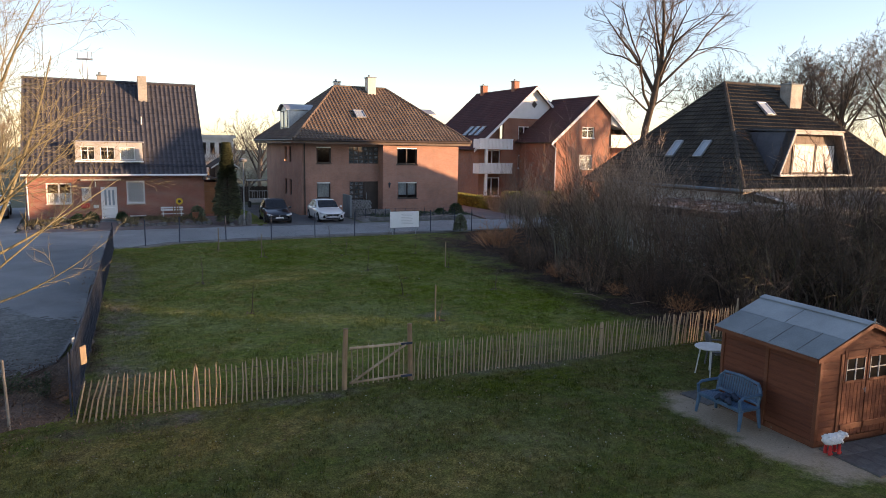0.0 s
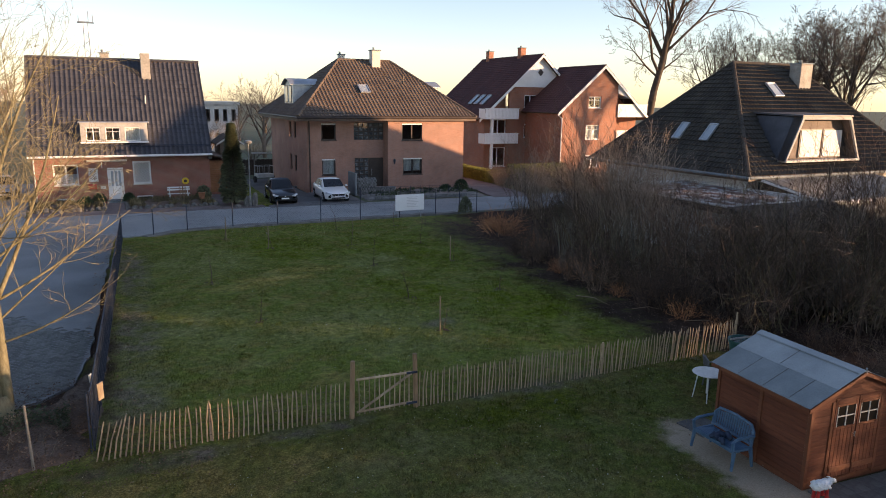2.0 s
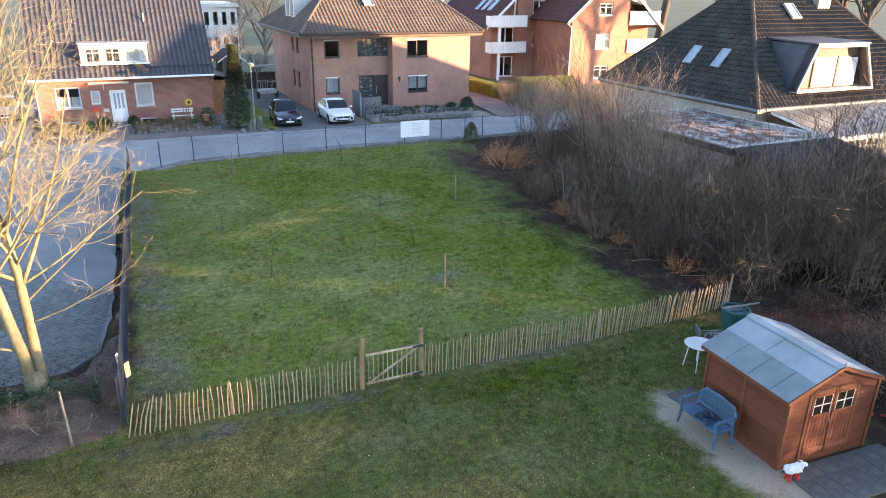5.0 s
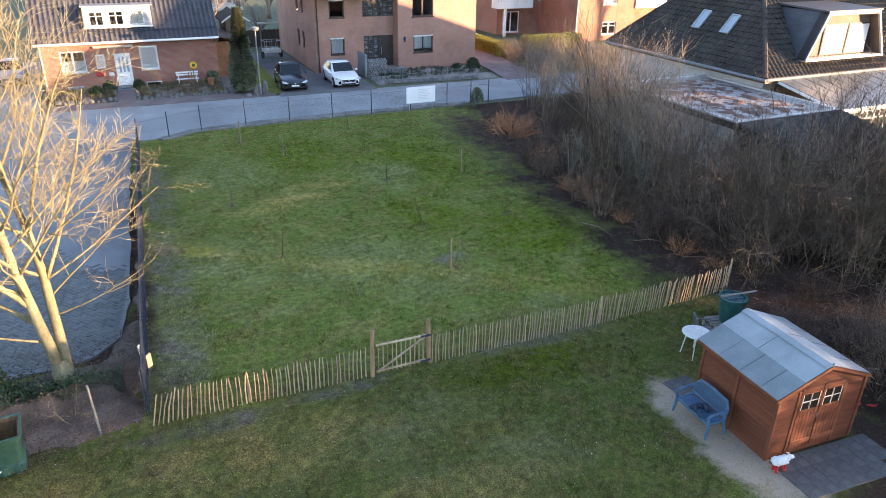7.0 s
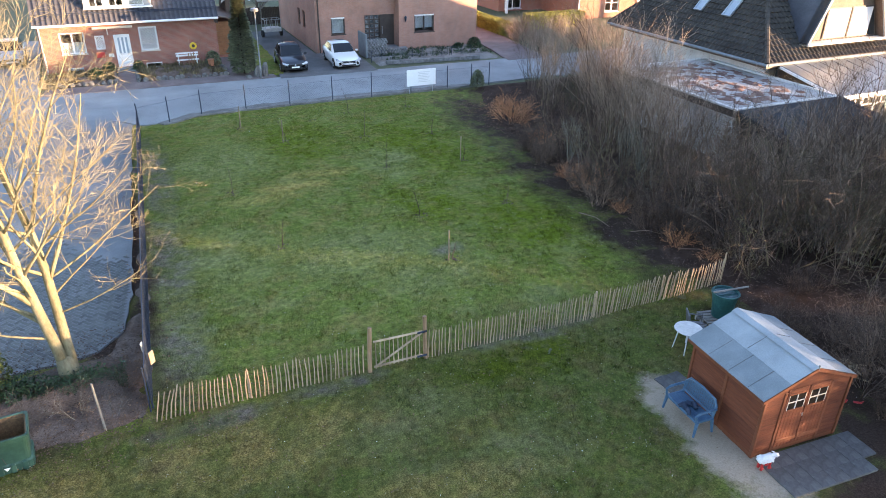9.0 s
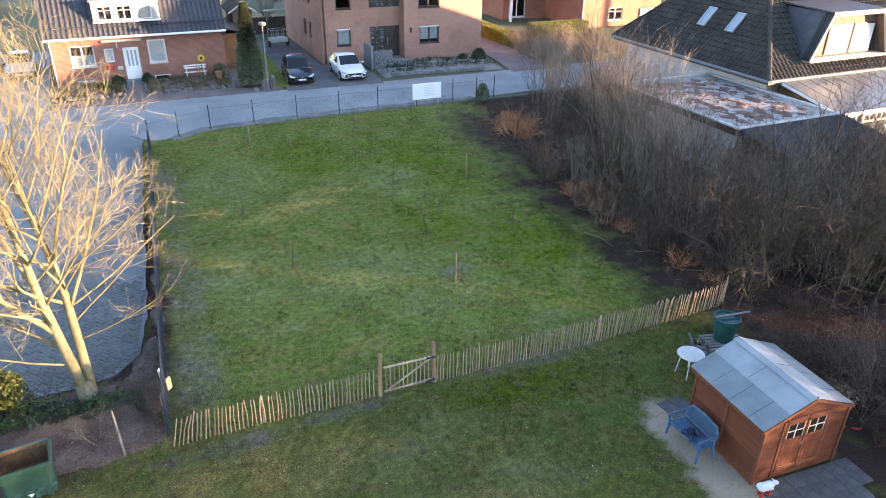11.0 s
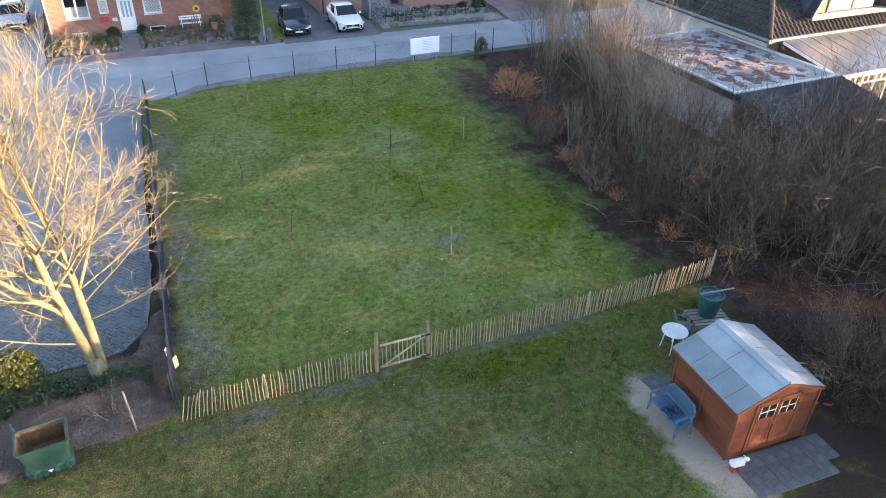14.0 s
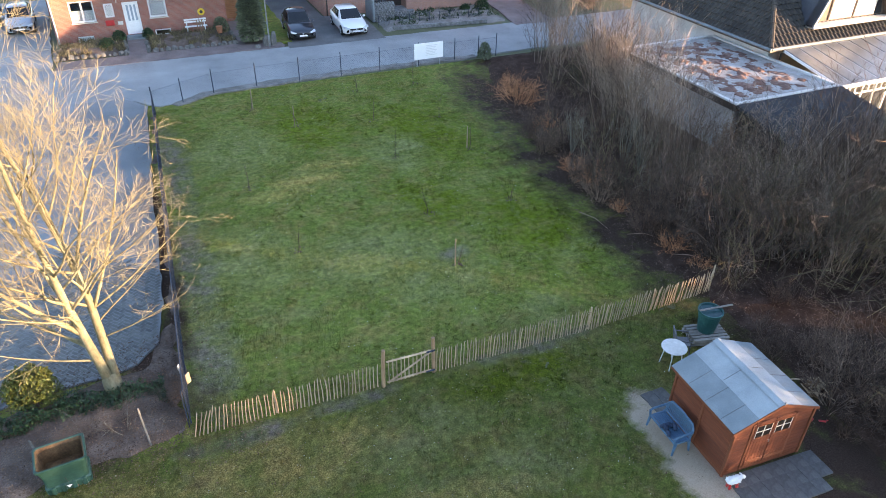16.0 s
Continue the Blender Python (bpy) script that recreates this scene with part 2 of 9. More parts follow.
M_TILE_DARK = surface("dark_roof_tile", (0.026, 0.026, 0.031), (0.042, 0.042, 0.05), (0.066, 0.065, 0.074), fine=12.0, broad=1.5, rough=0.55, bumpy=0.2, spec=0.5)
M_TILE_BROWN = surface("brown_roof_tile", (0.075, 0.052, 0.04), (0.12, 0.085, 0.062), (0.18, 0.135, 0.1), fine=8.0, broad=0.5, rough=0.7, bumpy=0.2)
M_TILE_GREY = surface("weathered_roof_tile", (0.027, 0.024, 0.021), (0.054, 0.047, 0.04), (0.1, 0.086, 0.07), fine=8.0, broad=0.6, rough=0.85, bumpy=0.25, spec=0.2)
M_TILE_RED = surface("dark_red_roof_tile", (0.05, 0.02, 0.018), (0.085, 0.03, 0.026), (0.12, 0.05, 0.04), fine=8.0, broad=0.5, rough=0.6, bumpy=0.2)
M_SHINGLE = surface("bitumen_shingle", (0.014, 0.016, 0.02), (0.026, 0.029, 0.035), (0.045, 0.05, 0.058), fine=12.0, broad=1.0, rough=0.9, bumpy=0.4, per_island=0.3)
M_FELT = surface("grey_roofing_felt", (0.125, 0.148, 0.158), (0.182, 0.21, 0.22), (0.255, 0.282, 0.29), fine=40.0, broad=1.2, rough=0.75, bumpy=0.25)
M_FELT_PALE = surface("pale_roofing_felt", (0.2, 0.225, 0.235), (0.275, 0.305, 0.315), (0.35, 0.38, 0.39), fine=40.0, broad=1.2, rough=0.7, bumpy=0.25)
M_SHED = surface("orange_brown_wood", (0.076, 0.02, 0.009), (0.13, 0.035, 0.015), (0.19, 0.057, 0.026), fine=12.0, broad=1.2, rough=0.7, bumpy=0.25, stretch=(0.3, 0.3, 3.0), per_object=0.12)
M_SHED_POST = surface("dark_orange_wood", (0.09, 0.027, 0.012), (0.145, 0.045, 0.02), (0.2, 0.068, 0.03), fine=12.0, broad=1.2, rough=0.6, bumpy=0.3)
M_PICKET = surface("split_chestnut", (0.24, 0.165, 0.1), (0.4, 0.29, 0.185), (0.55, 0.42, 0.28), fine=14.0, broad=2.0, rough=0.8, bumpy=0.4, stretch=(1, 1, 0.2), per_object=0.3)
M_POST = surface("weathered_post", (0.17, 0.105, 0.06), (0.28, 0.175, 0.1), (0.4, 0.27, 0.17), fine=14.0, broad=2.0, rough=0.8, bumpy=0.4, stretch=(1, 1, 0.2))
M_GREYWOOD = surface("grey_wood", (0.12, 0.108, 0.093), (0.205, 0.188, 0.165), (0.31, 0.285, 0.252), fine=14.0, broad=2.0, rough=0.85, bumpy=0.4, per_object=0.2)
M_LARCH = surface("brown_cladding", (0.16, 0.07, 0.03), (0.25, 0.115, 0.05), (0.33, 0.16, 0.075), fine=10.0, broad=1.0, rough=0.7, bumpy=0.3)
M_WHITE = surface("white_paint", (0.66, 0.65, 0.63), (0.76, 0.75, 0.73), (0.84, 0.83, 0.81), fine=14.0, broad=0.8, rough=0.5, bumpy=0.05)
M_CREAM = surface("cream_render", (0.5, 0.46, 0.39), (0.62, 0.57, 0.49), (0.7, 0.66, 0.58), fine=12.0, broad=1.0, rough=0.85, bumpy=0.2)
M_OFFWHITE = surface("weathered_white", (0.42, 0.4, 0.37), (0.56, 0.54, 0.5), (0.68, 0.66, 0.62), fine=10.0, broad=1.0, rough=0.7, bumpy=0.1)
M_BROWNFRAME = surface("dark_window_frame", (0.03, 0.022, 0.018), (0.05, 0.036, 0.03), (0.075, 0.055, 0.045), rough=0.5, bumpy=0)
M_FASCIA = surface("brown_fascia", (0.06, 0.04, 0.03), (0.1, 0.068, 0.05), (0.14, 0.1, 0.075), rough=0.6, bumpy=0.1)
M_ZINC = surface("zinc_sheet", (0.3, 0.32, 0.34), (0.42, 0.44, 0.46), (0.55, 0.57, 0.59), fine=8.0, broad=1.0, rough=0.45, metal=0.6, bumpy=0.1)
# Near-black: real black car trim, and indoor shade put into the colour.
M_DARK = surface("shade_and_trim_black", (0.012, 0.012, 0.012), (0.02, 0.019, 0.018), (0.03, 0.028, 0.026), rough=0.9, bumpy=0)
M_CURTAIN = surface("net_curtain", (0.45, 0.45, 0.44), (0.6, 0.6, 0.58), (0.72, 0.71, 0.69), fine=30.0, rough=0.9, bumpy=0.2, stretch=(3, 3, 0.2))
M_BLIND = surface("white_blind", (0.66, 0.62, 0.58), (0.74, 0.7, 0.66), (0.8, 0.76, 0.72), fine=20.0, rough=0.8, bumpy=0.1)
M_GLASS = glassy("window_glass")
M_BLACKMETAL = surface("anthracite_steel", (0.016, 0.022, 0.036), (0.026, 0.036, 0.058), (0.045, 0.058, 0.085), rough=0.6, metal=0.0, bumpy=0.05)
M_STEEL = surface("galvanised_steel", (0.25, 0.26, 0.27), (0.36, 0.37, 0.38), (0.48, 0.49, 0.5), rough=0.5, metal=0.7, bumpy=0.1)
M_BLUEPLASTIC = surface("blue_plastic", (0.034, 0.078, 0.13), (0.053, 0.115, 0.185), (0.092, 0.168, 0.245), fine=16.0, broad=2.5, rough=0.45, bumpy=0.05)
M_GREENPLASTIC = surface("green_plastic", (0.013, 0.042, 0.03), (0.022, 0.064, 0.046), (0.038, 0.092, 0.068), fine=14.0, broad=2.5, rough=0.5, bumpy=0.08)
M_TEALPLASTIC = surface("teal_plastic", (0.008, 0.045, 0.042), (0.015, 0.072, 0.068), (0.035, 0.115, 0.108), fine=14.0, broad=2.5, rough=0.45, bumpy=0.05)
M_WHITEPLASTIC = surface("white_plastic", (0.55, 0.55, 0.54), (0.68, 0.68, 0.67), (0.78, 0.78, 0.77), fine=16.0, broad=2.5, rough=0.5, bumpy=0.05)
M_RED = surface("red_paint", (0.3, 0.02, 0.02), (0.45, 0.03, 0.03), (0.55, 0.06, 0.05), rough=0.4, bumpy=0)
M_YELLOW = surface("yellow_paint", (0.5, 0.33, 0.02), (0.7, 0.47, 0.03), (0.8, 0.58, 0.08), rough=0.5, bumpy=0)
M_COMPOST = surface("compost", (0.05, 0.025, 0.01), (0.14, 0.075, 0.03), (0.25, 0.14, 0.06), fine=20.0, broad=3.0, bumpy=0.9)
M_BARK_PALE = surface("pale_bark", (0.085, 0.074, 0.04), (0.19, 0.166, 0.096), (0.3, 0.268, 0.168), fine=14.0, broad=2.2, rough=0.9, bumpy=0.9, stretch=(1, 1, 0.4))
M_BARK_DARK = surface("dark_bark", (0.036, 0.027, 0.02), (0.074, 0.056, 0.042), (0.125, 0.098, 0.075), fine=4.0, broad=0.5, rough=0.9, bumpy=0.3)
M_TWIG_GREY = surface("grey_twig", (0.066, 0.043, 0.03), (0.158, 0.104, 0.073), (0.33, 0.23, 0.166), fine=3.0, broad=0.4, rough=0.9, bumpy=0, per_island=0.7, per_object=0.5)
M_TWIG_RED = surface("reddish_twig", (0.17, 0.122, 0.088), (0.32, 0.238, 0.178), (0.48, 0.38, 0.295), fine=3.0, broad=0.4, rough=0.9, bumpy=0, per_island=0.4, per_object=0.2)
M_TWIG_RUST = surface("rust_dead_twig", (0.28, 0.11, 0.048), (0.5, 0.225, 0.105), (0.72, 0.4, 0.21), fine=3.0, broad=0.4, rough=0.9, bumpy=0, per_island=0.5)
M_TWIG_TAN = surface("tan_twig", (0.12, 0.085, 0.062), (0.22, 0.165, 0.125), (0.33, 0.26, 0.2), fine=3.0, broad=0.4, rough=0.9, bumpy=0, per_island=0.4)
M_TWIG_OLIVE = surface("lichened_olive_twig", (0.062, 0.049, 0.023), (0.14, 0.11, 0.055), (0.29, 0.235, 0.125), fine=3.0, broad=0.4, rough=0.9, bumpy=0, per_island=0.7, per_object=0.5)
M_TWIG_PALE = surface("pale_grey_twig", (0.095, 0.084, 0.064), (0.19, 0.17, 0.133), (0.34, 0.305, 0.245), fine=3.0, broad=0.4, rough=0.9, bumpy=0, per_island=0.6, per_object=0.2)
M_EARTH = surface("brown_earth", (0.06, 0.045, 0.036), (0.135, 0.1, 0.08), (0.25, 0.195, 0.158), fine=22.0, broad=1.5, bumpy=0.9, rough=0.95, spec=0.1)
M_GRAVEL = surface("grey_gravel", (0.1, 0.092, 0.08), (0.195, 0.184, 0.166), (0.31, 0.296, 0.272), fine=12.0, broad=1.0, bumpy=0.7, rough=0.95, spec=0.1)
M_CHIMNEY = surface("weathered_chimney_block", (0.2, 0.185, 0.16), (0.31, 0.29, 0.255), (0.42, 0.395, 0.35), fine=9.0, broad=1.2, rough=0.85, bumpy=0.4)
M_TWIG_DARK = surface("dark_brown_twig", (0.048, 0.029, 0.02), (0.108, 0.066, 0.047), (0.215, 0.14, 0.1), fine=3.0, broad=0.4, rough=0.9, bumpy=0, per_island=0.7, per_object=0.4)
M_TWIG_FAR = surface("far_twig", (0.06, 0.046, 0.038), (0.11, 0.086, 0.07), (0.17, 0.138, 0.114), fine=3.0, broad=0.4, rough=0.9, bumpy=0, per_island=0.4)
M_TWIG_YARD = surface("ochre_twig", (0.12, 0.1, 0.058), (0.22, 0.188, 0.11), (0.33, 0.29, 0.185), fine=3.0, broad=0.4, rough=0.9, bumpy=0, per_island=0.4)
M_GREYCLAD = surface("pale_grey_cladding", (0.26, 0.25, 0.235), (0.36, 0.345, 0.325), (0.45, 0.435, 0.41), fine=10.0, broad=1.0, rough=0.75, bumpy=0.1)
M_DRIVE = surface("grey_drive_paving", (0.085, 0.084, 0.083), (0.125, 0.123, 0.12), (0.175, 0.172, 0.166), fine=14.0, broad=0.8, bumpy=0.3, rough=0.85)
M_LEAF_GOLD = surface("yellow_green_leaf", (0.036, 0.044, 0.008), (0.098, 0.11, 0.018), (0.25, 0.25, 0.05), fine=2.0, broad=0.8, rough=0.55, bumpy=0, per_island=0.5)
M_LEAF_IVY = surface("ivy_leaf", (0.012, 0.028, 0.008), (0.026, 0.055, 0.016), (0.055, 0.1, 0.035), fine=2.0, broad=0.8, rough=0.5, bumpy=0, per_island=0.5)
M_LEAF_CONIFER = surface("conifer_needle", (0.055, 0.066, 0.034), (0.13, 0.148, 0.08), (0.25, 0.265, 0.155), fine=2.0, broad=0.8, rough=0.7, bumpy=0, per_island=0.5)
M_LEAF_HEDGE = surface("clipped_hedge_leaf", (0.13, 0.125, 0.02), (0.25, 0.24, 0.045), (0.37, 0.35, 0.085), fine=2.0, broad=0.8, rough=0.6, bumpy=0, per_island=0.5)
M_OLIVELEAF = surface("olive_brown_leaf", (0.03, 0.027, 0.012), (0.062, 0.055, 0.025), (0.12, 0.105, 0.05), fine=2.0, broad=0.8, rough=0.7, bumpy=0, per_island=0.5)
M_FERN = surface("brown_fern", (0.09, 0.05, 0.025), (0.17, 0.1, 0.055), (0.27, 0.17, 0.1), fine=2.0, broad=0.8, rough=0.8, bumpy=0, per_island=0.5)


# ---- mesh helpers ----
class Geo:
    """Collects vertices and faces of one mesh."""

    def __init__(self):
        self.v, self.f = [], []

    def poly(self, pts):
        n = len(self.v)
        self.v += [tuple(p) for p in pts]
        self.f.append(tuple(range(n, n + len(pts))))
        return self

    def box(self, x0, x1, y0, y1, z0, z1, c=0.0):
        """A box; c: the width of its chamfered edges."""
        n = len(self.v)
        if c <= 0:
            self.v += [(x, y, z) for z in (z0, z1) for y in (y0, y1) for x in (x0, x1)]
            self.f += [tuple(n + i for i in q) for q in ((0, 2, 3, 1), (4, 5, 7, 6), (0, 1, 5, 4), (2, 6, 7, 3), (0, 4, 6, 2), (1, 3, 7, 5))]
            return self
        idx = {}
        lo, hi = (x0, y0, z0), (x1, y1, z1)
        for cx in (0, 1):
            for cy in (0, 1):
                for cz in (0, 1):
                    corner = (cx, cy, cz)
                    for ax in range(3):
                        p = []
                        for k in range(3):
                            base = hi[k] if corner[k] else lo[k]
                            p.append(base if k == ax else base + (-c if corner[k] else c))
                        idx[corner, ax] = len(self.v)
                        self.v.append(tuple(p))
        ctr = Vector([(a + b) / 2 for a, b in zip(lo, hi)])

        def face(ids):
            p = [Vector(self.v[i]) for i in ids]
            nrm = (p[1] - p[0]).cross(p[2] - p[1])
            mid = sum(p, Vector()) / len(p)
            self.f.append(tuple(ids) if nrm.dot(mid - ctr) > 0 else tuple(reversed(ids)))

        for ax in range(3):
            o1, o2 = [k for k in range(3) if k != ax]
            for s in (0, 1):
                ring = []
                for a, b in ((0, 0), (1, 0), (1, 1), (0, 1)):
                    q = [0, 0, 0]
                    q[ax], q[o1], q[o2] = s, a, b
                    ring.append(idx[tuple(q), ax])
                face(ring)
            for a in (0, 1):
                for b in (0, 1):
                    q0, q1 = [0, 0, 0], [0, 0, 0]
                    q0[o1], q0[o2], q1[o1], q1[o2], q1[ax] = a, b, a, b, 1
                    face([idx[tuple(q0), o1], idx[tuple(q1), o1], idx[tuple(q1), o2], idx[tuple(q0), o2]])
        for cx in (0, 1):
            for cy in (0, 1):
                for cz in (0, 1):
                    face([idx[(cx, cy, cz), k] for k in range(3)])
        return self

    def tube(self, pts, radii, n=6, cap=True):
        pts = [Vector(p) for p in pts]
        base = len(self.v)
        last = len(pts) - 1
        for i, p in enumerate(pts):
            d = pts[min(i + 1, last)] - pts[max(i - 1, 0)]
            d = d.normalized() if d.length > 1e-9 else Vector((0, 0, 1))
            ref = Vector((1, 0, 0)) if abs(d.x) < 0.8 else Vector((0, 1, 0))
            a = d.cross(ref).normalized()
            b = d.cross(a)
            r = radii[i] if isinstance(radii, (list, tuple)) else radii
            for k in range(n):
                t = 2 * math.pi * k / n
                q = p + a * (r * math.cos(t)) + b * (r * math.sin(t))
                self.v.append((q.x, q.y, q.z))
        for i in range(last):
            for k in range(n):
                k2 = (k + 1) % n
                self.f.append((base + i * n + k, base + (i + 1) * n + k, base + (i + 1) * n + k2, base + i * n + k2))
        if cap:
            self.f.append(tuple(base + k for k in range(n)))
            self.f.append(tuple(base + last * n + k for k in reversed(range(n))))
        return self

    def prism(self, outline, axis, lo, hi):
        """An outline (2D points) pushed along an axis: 'x' takes (y, z), 'y' takes (x, z), 'z' takes (x, y)."""
        def at(p, w):
            return {"x": (w, p[0], p[1]), "y": (p[0], w, p[1]), "z": (p[0], p[1], w)}[axis]
        area = sum(a[0] * b[1] - b[0] * a[1] for a, b in zip(outline, outline[1:] + outline[:1]))
        o = list(outline) if (area > 0) != (axis == "y") else list(reversed(outline))
        n, k = len(self.v), len(o)
        self.v += [at(p, lo) for p in o] + [at(p, hi) for p in o]
        self.f.append(tuple(reversed(range(n, n + k))))
        self.f.append(tuple(range(n + k, n + 2 * k)))
        for i in range(k):
            j = (i + 1) % k
            self.f.append((n + i, n + j, n + k + j, n + k + i))
        return self

    def moved(self, m):
        self.v = [tuple(m @ Vector(p)) for p in self.v]
        return self

    def join(self, other, m=None):
        n = len(self.v)
        self.v += [tuple(m @ Vector(p)) for p in other.v] if m else other.v
        self.f += [tuple(i + n for i in f) for f in other.f]
        return self

    def mesh(self, name, material, smooth=False):
        me = bpy.data.meshes.new(name)
        me.from_pydata(self.v, [], self.f)
        if material:
            me.materials.append(material)
        if smooth:
            me.polygons.foreach_set("use_smooth", [True] * len(me.polygons))
        me.update()
        return me


def part(name, geo, material, parent, label="", smooth=False, at=None):
    """One mesh object under a thing or a part. geo: a Geo or a mesh that is shared."""
    me = geo.mesh(name, material, smooth) if isinstance(geo, Geo) else geo
    ob = new(name, me)
    ob.parent = parent
    if at is not None:
        ob.matrix_basis = at
    return tagged(ob, label)


def thing(name, label, category, m=None, group="", kind=""):
    ob = new(name)
    ob.empty_display_size = 0.2
    if m is not None:
        ob.matrix_basis = m
    return tagged(ob, label, category, group, kind)


def solid(name, geo, material, label, category, m=None, group="", kind="", smooth=False):
    ob = new(name, geo.mesh(name, material, smooth) if isinstance(geo, Geo) else geo)
    if m is not None:
        ob.matrix_basis = m
    return tagged(ob, label, category, group, kind)


def wall_geo(w, h, thick, holes, x0=0.0):
    """A wall from x0 to x0 + w along x, its face at y = 0 towards -y, with holes (x0, x1, z0, z1) through it."""
    g = Geo()
    xs = sorted({x0, x0 + w, *[a for q in holes for a in q[:2]]})
    zs = sorted({0.0, h, *[a for q in holes for a in q[2:]]})

    def full(i, j):
        if not (0 <= i < len(xs) - 1 and 0 <= j < len(zs) - 1):
            return False
        cx, cz = (xs[i] + xs[i + 1]) / 2, (zs[j] + zs[j + 1]) / 2
        return not any(a < cx < b and c < cz < d for a, b, c, d in holes)

    for i in range(len(xs) - 1):
        for j in range(len(zs) - 1):
            if not full(i, j):
                continue
            a, b, c, d, t = xs[i], xs[i + 1], zs[j], zs[j + 1], thick
            g.poly([(a, 0, c), (b, 0, c), (b, 0, d), (a, 0, d)])
            g.poly([(b, t, c), (a, t, c), (a, t, d), (b, t, d)])
            if not full(i - 1, j):
                g.poly([(a, t, c), (a, 0, c), (a, 0, d), (a, t, d)])
            if not full(i + 1, j):
                g.poly([(b, 0, c), (b, t, c), (b, t, d), (b, 0, d)])
            if not full(i, j - 1):
                g.poly([(a, t, c), (b, t, c), (b, 0, c), (a, 0, c)])
            if not full(i, j + 1):
                g.poly([(a, 0, d), (b, 0, d), (b, t, d), (a, t, d)])
    return g


def tile_sheet(width, length, tile_w=0.3, tile_l=0.34, wave=0.03, lift=0.03, sub=5):
    """A tiled roof face: x across, y up the slope from the eave at 0, z out of it. Rolls across and a step at each course."""
    cols, rows = max(1, round(width / tile_w)), max(1, round(length / tile_l))
    tw, tl = width / cols, length / rows
    g = Geo()
    n = cols * sub + 1
    for r in range(rows):
        for k, (y, up) in enumerate(((r * tl, lift), ((r + 1) * tl + 0.004, 0.0))):
            for c in range(n):
                ph = (c % sub) / sub
                g.v.append((c * tw / sub, y, up + wave * (0.5 + 0.5 * math.cos(2 * math.pi * ph)) ** 1.6))
        b = r * 2 * n
        for c in range(n - 1):
            g.f.append((b + c, b + c + 1, b + n + c + 1, b + n + c))
        if r:
            p = b - n
            for c in range(n - 1):
                g.f.append((p + c, p + c + 1, b + c + 1, b + c))
    return g


def clipped(geo, planes):
    """The mesh cut by planes (point, normal): what lies on the normal's side goes."""
    me = geo.mesh("cut", None)
    bm = bmesh.new()
    bm.from_mesh(me)
    bpy.data.meshes.remove(me)
    for co, no in planes:
        bmesh.ops.bisect_plane(bm, geom=bm.verts[:] + bm.edges[:] + bm.faces[:], plane_co=co, plane_no=no, clear_outer=True)
    out = Geo()
    bm.verts.index_update()
    out.v = [tuple(v.co) for v in bm.verts]
    out.f = [tuple(v.index for v in f.verts) for f in bm.faces]
    bm.free()
    return out


def window(parent, x0, x1, z0, z1, y, frame_mat, bars=1, cross=0, curtain=None, t=0.06, sill=None, deep=0.12):
    """A window in a wall whose face looks to -y at y: frame, uprights, cross bars, panes, and a curtain behind them."""
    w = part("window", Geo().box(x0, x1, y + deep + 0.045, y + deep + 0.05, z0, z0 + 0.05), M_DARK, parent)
    f = Geo()
    a, b = y + deep - 0.03, y + deep + 0.04
    f.box(x0, x0 + t, a, b, z0, z1, 0.008).box(x1 - t, x1, a, b, z0, z1, 0.008)
    f.box(x0 + t, x1 - t, a, b, z0, z0 + t, 0.008).box(x0 + t, x1 - t, a, b, z1 - t, z1, 0.008)
    part("window_frame", f, frame_mat, w)
    xs = [x0 + t + (x1 - x0 - 2 * t) * i / bars for i in range(bars + 1)]
    for x in xs[1:-1]:
        part("window_bar", Geo().box(x - t * 0.6, x + t * 0.6, a + 0.004, b - 0.004, z0 + t, z1 - t, 0.006), frame_mat, w)
    for k in range(cross):
        z = z0 + t + (z1 - z0 - 2 * t) * (k + 1) / (cross + 1) if cross > 1 else z0 + (z1 - z0) * 0.68
        part("glazing_bar", Geo().box(x0 + t, x1 - t, a + 0.012, b - 0.012, z - t * 0.3, z + t * 0.3), frame_mat, w)
    for p, q in zip(xs, xs[1:]):
        pane = part("pane", Geo().box(p, q, y + deep, y + deep + 0.008, z0 + t * 0.5, z1 - t * 0.5), M_GLASS, w)
        pane.visible_shadow = False
    if curtain:
        mat, lo, hi = curtain
        c = Geo()
        n = max(6, int((x1 - x0) / 0.06))
        zz0, zz1 = z0 + (z1 - z0) * lo, z0 + (z1 - z0) * hi
        for i in range(n):
            u, v = x0 + (x1 - x0) * i / n, x0 + (x1 - x0) * (i + 1) / n
            y1, y2 = y + deep + 0.16 + 0.02 * (i % 2), y + deep + 0.16 + 0.02 * ((i + 1) % 2)
            c.poly([(u, y1, zz0), (v, y2, zz0), (v, y2, zz1), (u, y1, zz1)])
        part("curtain", c, mat, w)
    if sill:
        part("window_sill", Geo().box(x0 - 0.06, x1 + 0.06, y - 0.06, y + deep - 0.03, z0 - 0.06, z0, 0.01), sill, w)
    return w


def wavy(outline, step, amount, seed):
    """An outline with its edges made uneven."""
    rng = random.Random(seed)
    out = []
    for (ax, ay), (bx, by) in zip(outline, outline[1:] + outline[:1]):
        n = max(1, int(math.hypot(bx - ax, by - ay) / step))
        for i in range(n):
            out.append((ax + (bx - ax) * i / n + rng.uniform(-amount, amount), ay + (by - ay) * i / n + rng.uniform(-amount, amount)))
    return out


def slab(name, outline, z0, z1, material, label, category, kind="structure"):
    return solid(name, Geo().prism(outline, "z", z0, z1), material, label, category, kind=kind)


